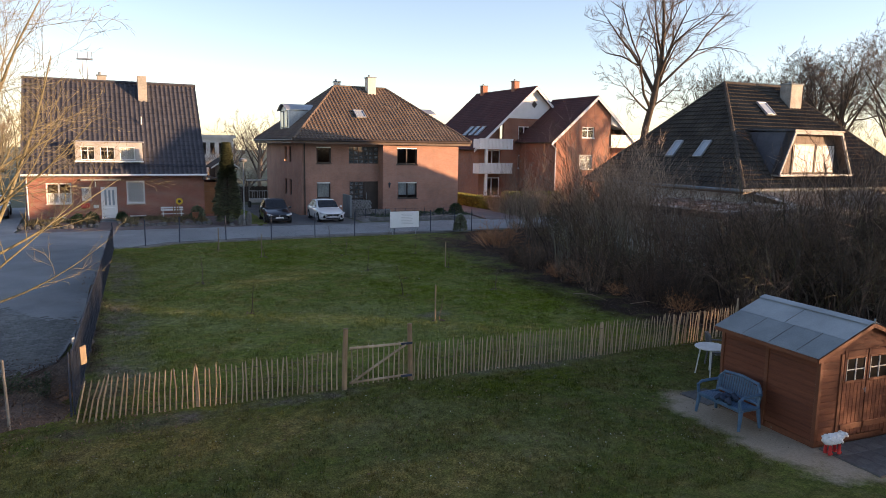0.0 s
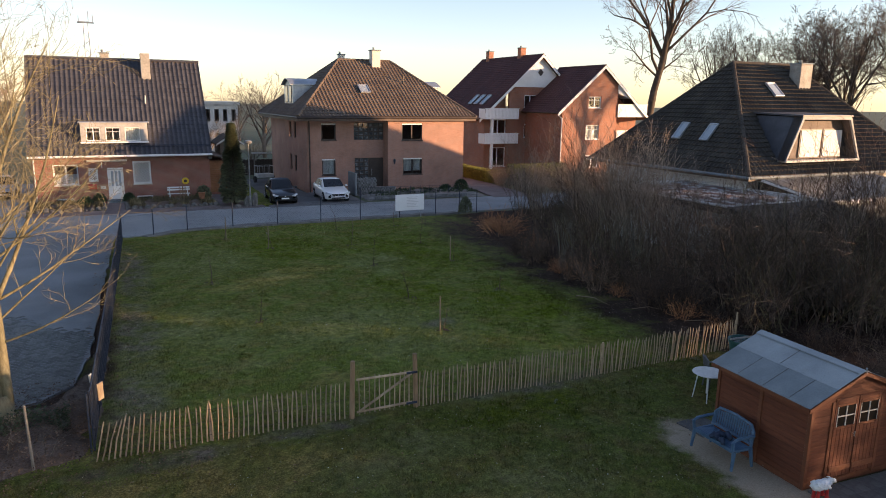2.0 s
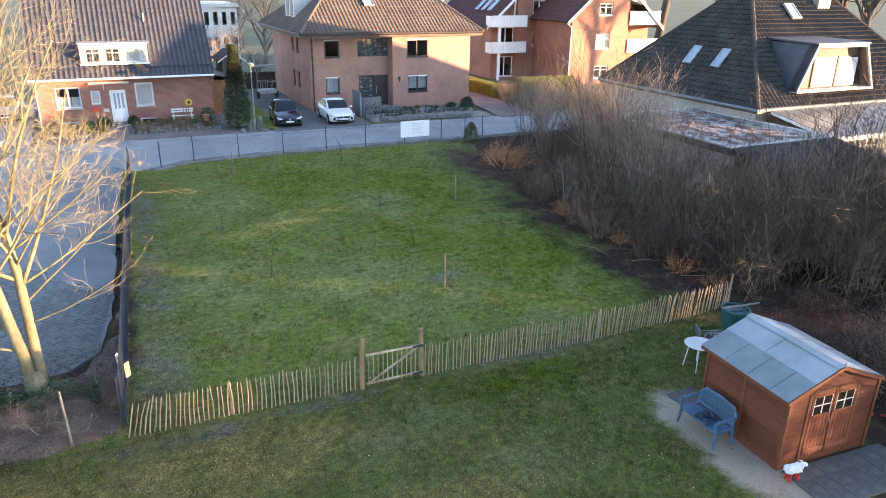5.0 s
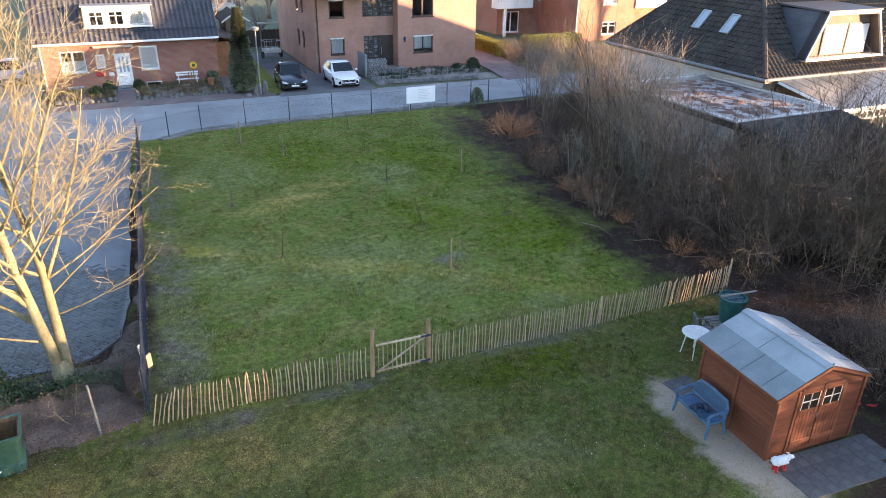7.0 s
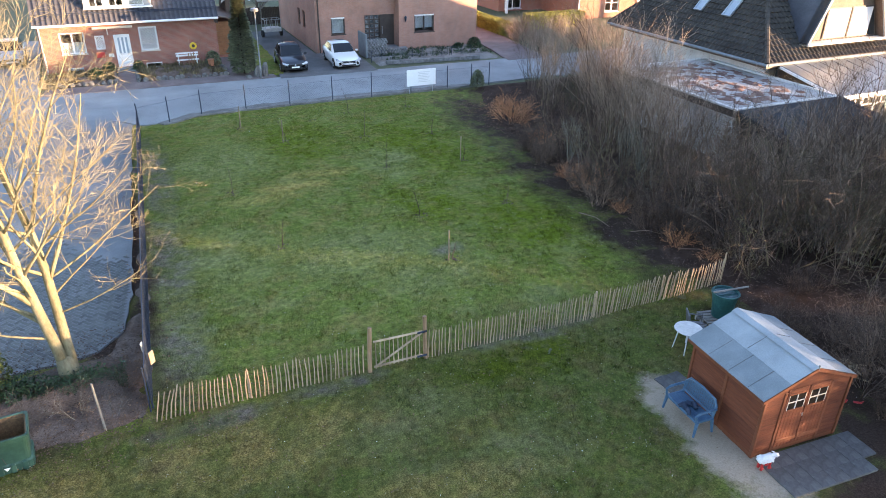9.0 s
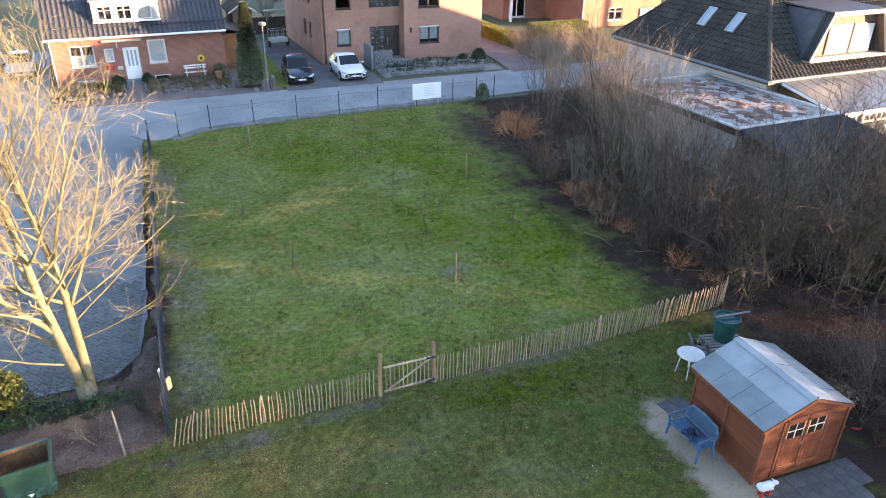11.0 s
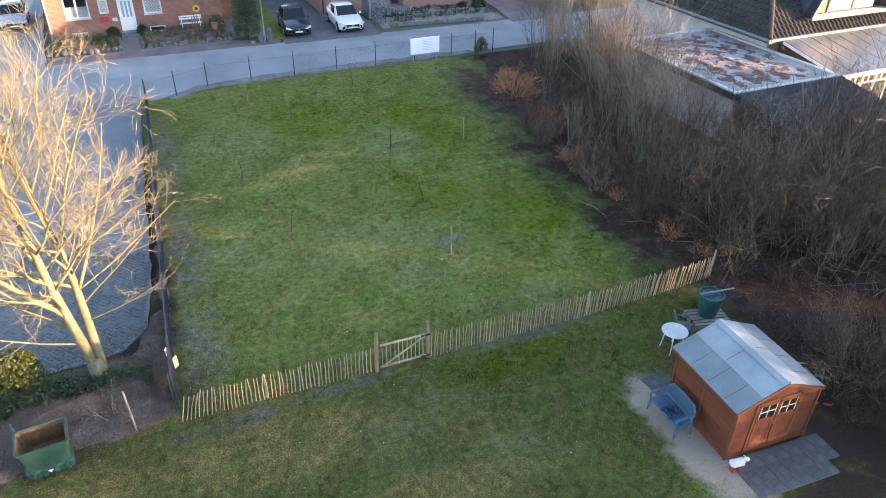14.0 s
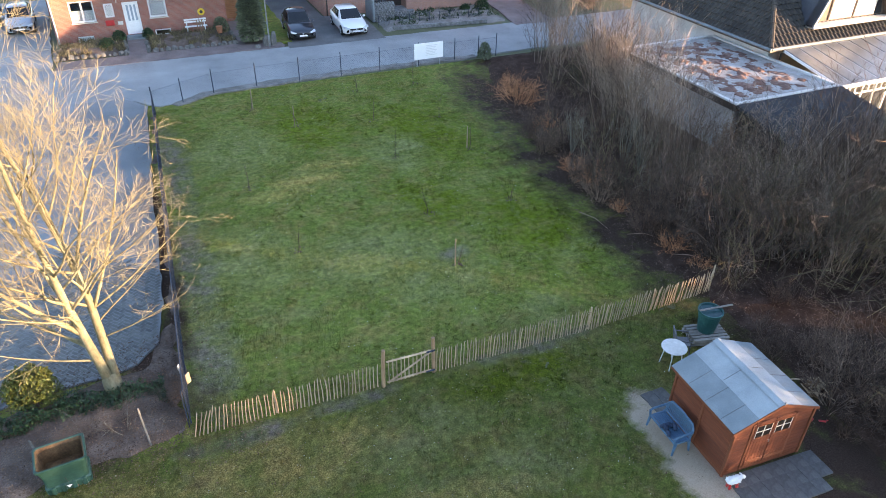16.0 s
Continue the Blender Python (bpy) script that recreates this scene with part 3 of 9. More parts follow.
# ---- ground ----
def lawn_mesh(x0, x1, y0, y1, step, z, seed):
    """A gently uneven sheet of turf, sunk at its rim."""
    nx, ny = int((x1 - x0) / step), int((y1 - y0) / step)
    g = Geo()
    for j in range(ny + 1):
        for i in range(nx + 1):
            x, y = x0 + (x1 - x0) * i / nx, y0 + (y1 - y0) * j / ny
            rim = min(i, nx - i, j, ny - j)
            h = z + 0.035 * noise.noise((x * 0.5, y * 0.5, seed)) + 0.018 * noise.noise((x * 2.3, y * 2.3, seed + 5)) + 0.01 * noise.noise((x * 6, y * 6, seed + 9))
            g.v.append((x, y, h if rim > 1 else -0.02))
    for j in range(ny):
        for i in range(nx):
            a = j * (nx + 1) + i
            g.f.append((a, a + 1, a + nx + 2, a + nx + 1))
    return g


solid("ground", Geo().poly([(-700, -700, -0.03), (900, -700, -0.03), (900, 900, -0.03), (-700, 900, -0.03)]), M_FIELD, "dull green fields reaching to the horizon", "ground", kind="structure")
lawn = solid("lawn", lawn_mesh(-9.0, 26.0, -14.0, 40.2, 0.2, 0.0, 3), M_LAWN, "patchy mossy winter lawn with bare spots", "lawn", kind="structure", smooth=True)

road_outline = wavy([(-60, 40.9), (-1.0, 40.9), (0.6, 39.2), (2.2, 39.4), (3.4, 40.2), (7, 40.55), (12, 40.75), (19, 40.7), (60, 40.9), (60, 46.6), (22, 46.7), (7.5, 47.1), (0, 47.2), (-4.8, 47.4), (-5.6, 66), (-11.5, 66), (-12, 47.6), (-60, 47.6)], 0.6, 0.05, 4)
slab("road", road_outline, -0.3, 0.06, M_ROAD, "worn grey asphalt lane", "road")
slab("verge", wavy([(1.6, 38.9), (3.3, 39.95), (7, 40.25), (12, 40.45), (20.5, 40.4), (20.5, 40.95), (12, 41.1), (7, 40.95), (3.1, 40.55), (1.3, 39.3)], 0.5, 0.12, 44), -0.3, 0.068, M_GRAVEL, "gritty grey-brown verge along the lane fence", "verge")
yard_outline = wavy([(-30, 41.2), (-30, 16.6), (-9, 17.0), (-4.2, 17.9), (-2.7, 17.9), (-1.8, 18.1), (-1.1, 18.9), (-0.8, 21.5), (-0.45, 30), (-0.15, 37), (0.1, 39.4), (-1.2, 41.2)], 0.5, 0.06, 6)
yard = slab("yard", yard_outline, -0.3, 0.066, M_YARD, "grey asphalt parking yard with stone setts at its near end", "yard")
slab("driveway", wavy([(9.6, 46.6), (16.4, 46.5), (16.6, 53.3), (13.7, 53.3), (13.7, 64), (10.2, 64), (9.9, 50)], 0.6, 0.04, 8), -0.3, 0.074, M_DRIVE, "grey paved driveway beside the brown house", "driveway")
slab("grass_strip", wavy([(8.8, 48.2), (10.1, 47.9), (10.4, 53), (10.5, 61.5), (8.9, 61.5), (8.5, 54.8)], 0.6, 0.06, 12), -0.3, 0.1, M_LAWN, "strip of rough grass beside the driveway", "grass")
slab("side_road", wavy([(26.5, 46.0), (29.8, 46.0), (31.0, 58), (30.5, 66), (27.6, 66), (27.4, 52)], 0.8, 0.06, 9), -0.3, 0.078, M_PAVER, "reddish paved path beside the brown house", "path")
slab("pavement", wavy([(-4.7, 47.3), (9.4, 47.0), (9.3, 49.0), (8.2, 54.5), (6.7, 54.5), (6.6, 48.8), (-4.5, 48.9)], 0.5, 0.05, 10), -0.3, 0.082, M_PAVER, "reddish paved strip before the brick house", "pavement")
slab("garden_path", wavy([(-0.35, 48.8), (0.75, 48.8), (0.85, 52.5), (-0.25, 52.5)], 0.5, 0.03, 11), -0.3, 0.088, M_PAVER, "short paved path to the white door", "path")


def mound(outline, z, seed, step=0.3, rough=0.05):
    """A bed of loose earth: a grid inside an outline, higher in its middle, its rim below the turf."""
    xs, ys = [p[0] for p in outline], [p[1] for p in outline]
    x0, y0 = min(xs), min(ys)
    nx, ny = int((max(xs) - x0) / step) + 1, int((max(ys) - y0) / step) + 1

    def depth(x, y):
        inside, d = False, 1e9
        for (ax, ay), (bx, by) in zip(outline, outline[1:] + outline[:1]):
            if (ay > y) != (by > y) and x < (bx - ax) * (y - ay) / (by - ay) + ax:
                inside = not inside
            t = max(0, min(1, ((x - ax) * (bx - ax) + (y - ay) * (by - ay)) / ((bx - ax) ** 2 + (by - ay) ** 2 + 1e-9)))
            d = min(d, math.hypot(x - ax - t * (bx - ax), y - ay - t * (by - ay)))
        return d if inside else -d

    g, ids = Geo(), {}
    for j in range(ny + 1):
        for i in range(nx + 1):
            x, y = x0 + i * step, y0 + j * step
            d = depth(x, y) + 0.3 * noise.noise((x * 0.9, y * 0.9, seed))
            if d > -step * 1.5:
                ids[i, j] = len(g.v)
                g.v.append((x, y, min(z, -0.06 + d * 0.45) + rough * noise.noise((x * 1.7, y * 1.7, seed)) + rough * 0.5 * noise.noise((x * 5, y * 5, seed))))
    for (i, j) in list(ids):
        q = [(i, j), (i + 1, j), (i + 1, j + 1), (i, j + 1)]
        if all(k in ids for k in q):
            g.f.append(tuple(ids[k] for k in q))
    return g


solid("thicket_soil", mound(wavy([(16.6, 14.7), (16.5, 16), (17.0, 19), (17.4, 22), (17.6, 28), (18.3, 32), (19.5, 36.5), (21.2, 40.2), (32, 40.4), (32, 4), (18, 1), (15.6, 3.6), (15.7, 5.6), (16.0, 8.0), (16.2, 9.0), (16.4, 12.0), (16.6, 13.5)], 0.4, 0.22, 71), 0.12, 21, 0.35), M_SOIL, "dark leaf-strewn soil under the thicket", "soil", kind="structure", smooth=True)
solid("corner_soil", mound(wavy([(-9, 14.6), (-4.5, 14.2), (-2.2, 14.5), (-0.62, 14.7), (-0.42, 19), (-0.02, 30), (0.3, 38), (0.0, 38.3), (-0.3, 31), (-0.6, 22), (-1.0, 19.4), (-1.8, 18.2), (-2.7, 17.85), (-4.4, 17.8), (-9, 17.0)], 0.4, 0.1, 71), 0.1, 23, 0.2), M_EARTH, "bare brown soil with dead leaves at the yard's edge", "soil", kind="structure", smooth=True)
solid("front_garden", mound([(0.9, 49.15), (6.4, 48.95), (6.4, 52.7), (0.95, 52.9)], 0.3, 29, 0.25, 0.08), M_EARTH, "raised winter flower bed with dry growth", "flower bed", kind="structure", smooth=True)
solid("front_garden", mound([(-4.6, 49.5), (-0.45, 49.2), (-0.4, 52.9), (-4.6, 52.9)], 0.3, 31, 0.25, 0.08), M_EARTH, "raised winter flower bed with dry growth", "flower bed", kind="structure", smooth=True)
solid("front_garden", mound([(17.0, 48.2), (26.6, 47.4), (26.8, 52.3), (20.4, 52.3), (19.8, 50.6), (17.2, 50.6)], 0.22, 33, 0.3, 0.05), M_GRAVEL, "grey front bed with low winter plants", "flower bed", kind="structure", smooth=True)


# ---- houses ----
def rebase(ob, x, y, z=0.0):
    """Sets a thing's base point; its parts stay where they are."""
    ob.location = (x, y, z)
    for c in ob.children:
        c.matrix_parent_inverse = Matrix.Translation((-x, -y, -z))


def roof_face(parent, a, b, c, d, material, name="roof_face", **kw):
    """A tiled face from the eave a-b up to d-c, seen from outside a is left, and the boards under it."""
    a, b, c, d = (Vector(p) for p in (a, b, c, d))
    ex = (b - a).normalized()
    nz = ex.cross(d - a).normalized()
    ey = nz.cross(ex)
    m = Matrix((ex, ey, nz)).transposed().to_4x4()
    m.translation = a
    inv = m.inverted()
    lb, lc, ld = inv @ b, inv @ c, inv @ d
    sheet = tile_sheet(lb.x, max(lc.y, ld.y), **kw)
    planes = []
    if abs(ld.x) > 0.01:
        planes.append(((0, 0, 0), (-ld.y, ld.x, 0)))
    if abs(lc.x - lb.x) > 0.01:
        planes.append(((lb.x, 0, 0), (lc.y, lb.x - lc.x, 0)))
    if planes:
        sheet = clipped(sheet, planes)
    p = part(name, sheet, material, parent, at=m, smooth=False)
    g = Geo()
    outline = [(0, 0.02), (lb.x, 0.02), (lc.x, lc.y), (ld.x, ld.y)]
    if (lc - ld).length < 0.05:
        outline = outline[:3]
    g.prism(outline, "z", -0.14, -0.01)
    part("roof_deck", g, M_FASCIA, p)
    return p


def ridge_tiles(parent, a, b, material, r=0.11):
    a, b = Vector(a), Vector(b)
    n = max(2, int((b - a).length / 0.4))
    g = Geo()
    for i in range(n):
        p, q = a.lerp(b, i / n), a.lerp(b, (i + 1.08) / n)
        g.tube([p, q], [r * 1.08, r * 0.95], 8)
    return part("ridge_tiles", g, material, parent)


def chimney(parent, x, y, z0, z1, wx, wy, material, cap=True):
    c = part("chimney", Geo().box(x - wx / 2, x + wx / 2, y - wy / 2, y + wy / 2, z0, z1, 0.02), material, parent)
    if cap:
        part("chimney_cap", Geo().box(x - wx / 2 - 0.06, x + wx / 2 + 0.06, y - wy / 2 - 0.06, y + wy / 2 + 0.06, z1, z1 + 0.08, 0.015).tube([(x - 0.12, y, z1 + 0.06), (x - 0.12, y, z1 + 0.28)], 0.09, 8), M_FELT, c)
    return c


def skylight(parent, m, w=0.8, h=1.2):
    """A roof window lying in the plane of m."""
    s = part("skylight", Geo().box(-w / 2, w / 2, 0, h, -0.05, -0.02), M_DARK, parent, at=m)
    f = Geo()
    f.box(-w / 2, -w / 2 + 0.08, 0, h, 0, 0.13, 0.01).box(w / 2 - 0.08, w / 2, 0, h, 0, 0.13, 0.01)
    f.box(-w / 2 + 0.08, w / 2 - 0.08, 0, 0.08, 0, 0.13, 0.01).box(-w / 2 + 0.08, w / 2 - 0.08, h - 0.08, h, 0, 0.13, 0.01)
    part("skylight_frame", f, M_ZINC, s)
    part("pane", Geo().box(-w / 2 + 0.08, w / 2 - 0.08, 0.08, h - 0.08, 0.07, 0.085), M_SKYGLASS, s)
    return s


M_DARKWOOD = surface("stained_brown_wood", (0.06, 0.04, 0.03), (0.11, 0.075, 0.055), (0.16, 0.115, 0.09), fine=10.0, broad=1.0, rough=0.7, bumpy=0.3)
# Pale flecks in the colour stand in for highlights on the blocks.
M_BLOCKGLASS = surface("glass_block", (0.03, 0.035, 0.04), (0.07, 0.08, 0.085), (0.3, 0.32, 0.33), fine=5.0, broad=3.0, rough=0.15, bumpy=0.2, spec=0.6)
M_LEANGLASS = surface("dull_roof_glass", (0.075, 0.08, 0.085), (0.12, 0.125, 0.13), (0.18, 0.185, 0.19), fine=6.0, broad=0.8, rough=0.3, bumpy=0.05)
M_SKYGLASS = surface("roof_window_glass", (0.25, 0.3, 0.34), (0.3, 0.35, 0.39), (0.36, 0.41, 0.45), rough=0.06, bumpy=0, spec=1.0)


def slope_pose(a, b, x, up):
    """A pose in a roof plane that faces -y, from the eave's (y, z) a to the ridge's b: x across, up metres up the slope."""
    ang = math.atan2(b[1] - a[1], b[0] - a[0])
    return Matrix.Translation((x, a[0] + up * math.cos(ang), a[1] + up * math.sin(ang))) @ Matrix.Rotation(ang, 4, "X")


def lattice(parent, x0, x1, z0, z1, y):
    """A leaded diamond grid before a window."""
    g = Geo()
    n = 5 if x1 - x0 > 0.7 else 3
    dx = (x1 - x0) / n
    k = max(2, round((z1 - z0) / dx))
    dz = (z1 - z0) / k
    for i in range(-k, n + 1):
        for s in (1, -1):
            pts = []
            for j in range(k + 1):
                c = i + j if s > 0 else i + k - j
                if 0 <= c <= n:
                    pts.append((x0 + c * dx, y, z0 + j * dz))
            if len(pts) > 1:
                g.tube([pts[0], pts[-1]], 0.02, 4)
    return part("lattice", g, M_WHITE, parent)


def brick_cottage():
    h = thing("house", "old red-brick cottage with a steep dark tiled roof", "house")
    X0, X1, Y, YB, E, R, RY = -4.6, 6.6, 52.95, 62.6, 3.25, 9.82, 57.75
    holes = [(-3.4, -1.9, 1.31, 2.7), (-1.3, -0.72, 1.49, 2.42), (-0.14, 0.86, 0.25, 2.42), (1.48, 2.64, 1.25, 2.83), (1.62, 2.66, -0.0, 0.42), (-3.3, -2.3, 0.02, 0.42)]
    holes = [(a, b, max(c, 0.0), d) for a, b, c, d in holes]
    part("wall", wall_geo(X1 - X0, E, 0.3, holes, X0).moved(Matrix.Translation((0, Y, 0))), M_BRICK_RED, h)
    part("wall", Geo().box(X0, X1, YB - 0.3, YB, 0, E), M_BRICK_RED, h)
    for x in (X0, X1 - 0.3):
        part("gable_wall", Geo().prism([(Y + 0.3, 0), (YB - 0.3, 0), (YB - 0.3, E), (RY, R - 0.3), (Y + 0.3, E)], "x", x, x + 0.3), M_BRICK_RED, h)
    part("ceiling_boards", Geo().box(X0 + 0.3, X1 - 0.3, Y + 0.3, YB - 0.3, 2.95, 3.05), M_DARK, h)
    window(h, -3.4, -1.9, 1.31, 2.7, Y, M_WHITE, bars=2, curtain=(M_CURTAIN, 0.0, 0.52), sill=M_CREAM, t=0.09)
    lattice(window(h, -1.3, -0.72, 1.49, 2.42, Y, M_WHITE, t=0.09), -1.24, -0.78, 1.55, 2.36, Y + 0.07)
    lattice(window(h, 1.48, 2.64, 1.25, 2.83, Y, M_WHITE, t=0.1, sill=M_CREAM), 1.56, 2.56, 1.33, 2.75, Y + 0.07)
    window(h, 1.62, 2.66, 0.0, 0.42, Y, M_WHITE, t=0.08, deep=0.06)
    window(h, -3.3, -2.3, 0.02, 0.42, Y, M_WHITE, t=0.08, deep=0.06, curtain=(M_WHITE, 0, 1))
    d = part("door", Geo().box(-0.14, 0.86, Y + 0.1, Y + 0.16, 0.25, 2.42, 0.01), M_WHITE, h, "white panelled front door with narrow glass strips")
    for x in (0.08, 0.32, 0.56):
        part("pane", Geo().box(x, x + 0.13, Y + 0.088, Y + 0.11, 1.15, 2.2), M_SKYGLASS, d)
    part("door_frame", Geo().box(-0.14, -0.05, Y + 0.06, Y + 0.1, 0.25, 2.42).box(0.77, 0.86, Y + 0.06, Y + 0.1, 0.25, 2.42).box(-0.05, 0.77, Y + 0.06, Y + 0.1, 2.32, 2.42).box(0.0, 0.72, Y + 0.075, Y + 0.1, 0.45, 1.0, 0.01), M_WHITE, d)
    part("door_handle", Geo().tube([(0.7, Y + 0.04, 1.25), (0.7, Y + 0.04, 1.4)], 0.02, 6), M_STEEL, d)
    part("doorstep", Geo().box(-0.3, 1.0, Y - 0.75, Y - 0.002, 0, 0.13, 0.02).box(-0.24, 0.94, Y - 0.4, Y - 0.002, 0.13, 0.25, 0.02), M_FELT, h, "grey stone doorstep")
    part("awning", Geo().box(-1.35, 1.15, Y - 0.16, Y - 0.003, 2.84, 2.98, 0.03).tube([(0.0 - 0.45, Y - 0.1, 2.84), (-0.45, Y - 0.1, 2.45)], 0.03, 6), M_CREAM, h, "rolled-up cream awning")
    part("letterbox", Geo().box(-1.38, -0.84, Y - 0.14, Y - 0.003, 1.0, 1.34, 0.02), M_RED, h, "red letterbox")
    part("sign_plate", Geo().box(-0.62, -0.3, Y - 0.03, Y - 0.003, 0.98, 1.2, 0.005), M_OFFWHITE, h)
    disc = part("wall_clock", Geo().tube([(4.88, Y - 0.05, 1.35), (4.88, Y - 0.003, 1.35)], 0.24, 18), M_YELLOW, h, "round yellow wall ornament with a dark middle")
    part("dial", Geo().tube([(4.88, Y - 0.07, 1.35), (4.88, Y - 0.05, 1.35)], 0.11, 14), M_BROWNFRAME, disc)
    part("downpipe", Geo().tube([(X0 + 0.12, Y - 0.08, 0), (X0 + 0.12, Y - 0.08, 3.2)], 0.05, 8), M_ZINC, h)
    ey, ez = 52.38, 3.3
    slope = (R - ez) / (RY - ey)
    f = roof_face(h, (X0 - 0.15, ey, ez), (X1 + 0.15, ey, ez), (X1 + 0.15, RY, R), (X0 - 0.15, RY, R), M_TILE_DARK, tile_w=0.31, tile_l=0.36, wave=0.06, lift=0.025)
    by = 2 * RY - ey
    roof_face(h, (X1 + 0.15, by, ez), (X0 - 0.15, by, ez), (X0 - 0.15, RY, R), (X1 + 0.15, RY, R), M_TILE_DARK, sub=3, wave=0.05)
    ridge_tiles(h, (X0 - 0.15, RY, R + 0.03), (X1 + 0.15, RY, R + 0.03), M_TILE_DARK)
    part("gutter", Geo().tube([(X0 - 0.15, ey - 0.06, ez - 0.05), (X1 + 0.15, ey - 0.06, ez - 0.05)], 0.075, 8), M_WHITE, h, "white gutter")
    for q in ((X0, X1, ey + 0.02, Y - 0.003, ez - 0.12, ez - 0.06), (X1 - 0.1, X1 + 0.1, ey, Y - 0.003, 2.9, ez - 0.121)):
        part("soffit", Geo().box(*q), M_BROWNFRAME, h)
    part("snow_guard", Geo().tube([(X0, ey + 0.3, ez + 0.55), (X1, ey + 0.3, ez + 0.55)], 0.02, 5).tube([(X0, ey + 0.3, ez + 0.65), (X1, ey + 0.3, ez + 0.65)], 0.02, 5), M_BLACKMETAL, h)
    # dormer
    DY, a, b, z0, z1 = 52.85, -1.55, 2.6, 4.12, 5.45
    wins = [(-1.22, -0.36), (-0.04, 0.86), (1.16, 2.12)]
    d = part("dormer", wall_geo(b - a, z1 - z0, 0.12, [(p, q, 0.13, 1.03) for p, q in wins], a).moved(Matrix.Translation((0, DY, z0))), M_GREYCLAD, h, "wide flat dormer with pale cladding and three windows")
    part("dormer_roof", Geo().box(a - 0.12, b + 0.12, DY - 0.1, DY + 1.6, z1, z1 + 0.08, 0.02), M_ZINC, d)
    part("dormer_sill", Geo().box(a - 0.05, b + 0.05, DY - 0.1, DY - 0.003, z0 - 0.02, z0 + 0.08, 0.015), M_WHITE, d)
    for x in (a, b - 0.1):
        part("dormer_cheek", Geo().prism([(DY + 0.12, z0), (DY + 0.12, z1), (DY + 1.5, z1), (DY + 0.2, z0 - 0.15)], "x", x, x + 0.1), M_OFFWHITE, d)
    for i, (p, q) in enumerate(wins):
        window(d, p, q, z0 + 0.13, z0 + 1.03, DY, M_WHITE, bars=1 if i == 2 else 2, cross=0 if i == 2 else 1, t=0.055, curtain=(M_CURTAIN, 0.0, 1.0) if i == 2 else None, deep=0.05)
    chimney(h, 2.95, 56.9, 7.6, 10.3, 0.62, 0.62, M_CHIMNEY, False)
    chimney(h, 0.3, 58.0, 8.8, 10.25, 0.6, 0.6, M_CHIMNEY)
    part("roof_vent", Geo().tube([(2.7, 55.2, 6.6), (2.7, 55.1, 7.3)], 0.06, 8), M_STEEL, h)
    # side extension with board cladding
    e = part("extension", Geo().box(6.62, 7.95, 54.6, 60, 0, 2.55), M_BRICK_RED, h, "low side extension clad in brown boards")
    for i in range(17):
        part("cladding_board", Geo().box(6.64, 7.98, 54.56, 54.597, 0.25 + i * 0.14, 0.38 + i * 0.14, 0.008), M_LARCH, e)
    part("extension_roof", Geo().prism([(6.64, 3.05), (8.25, 2.72), (8.25, 2.8), (6.64, 3.15)], "y", 54.2, 60.2), M_FASCIA, e)
    rebase(h, 1.0, 57.8)


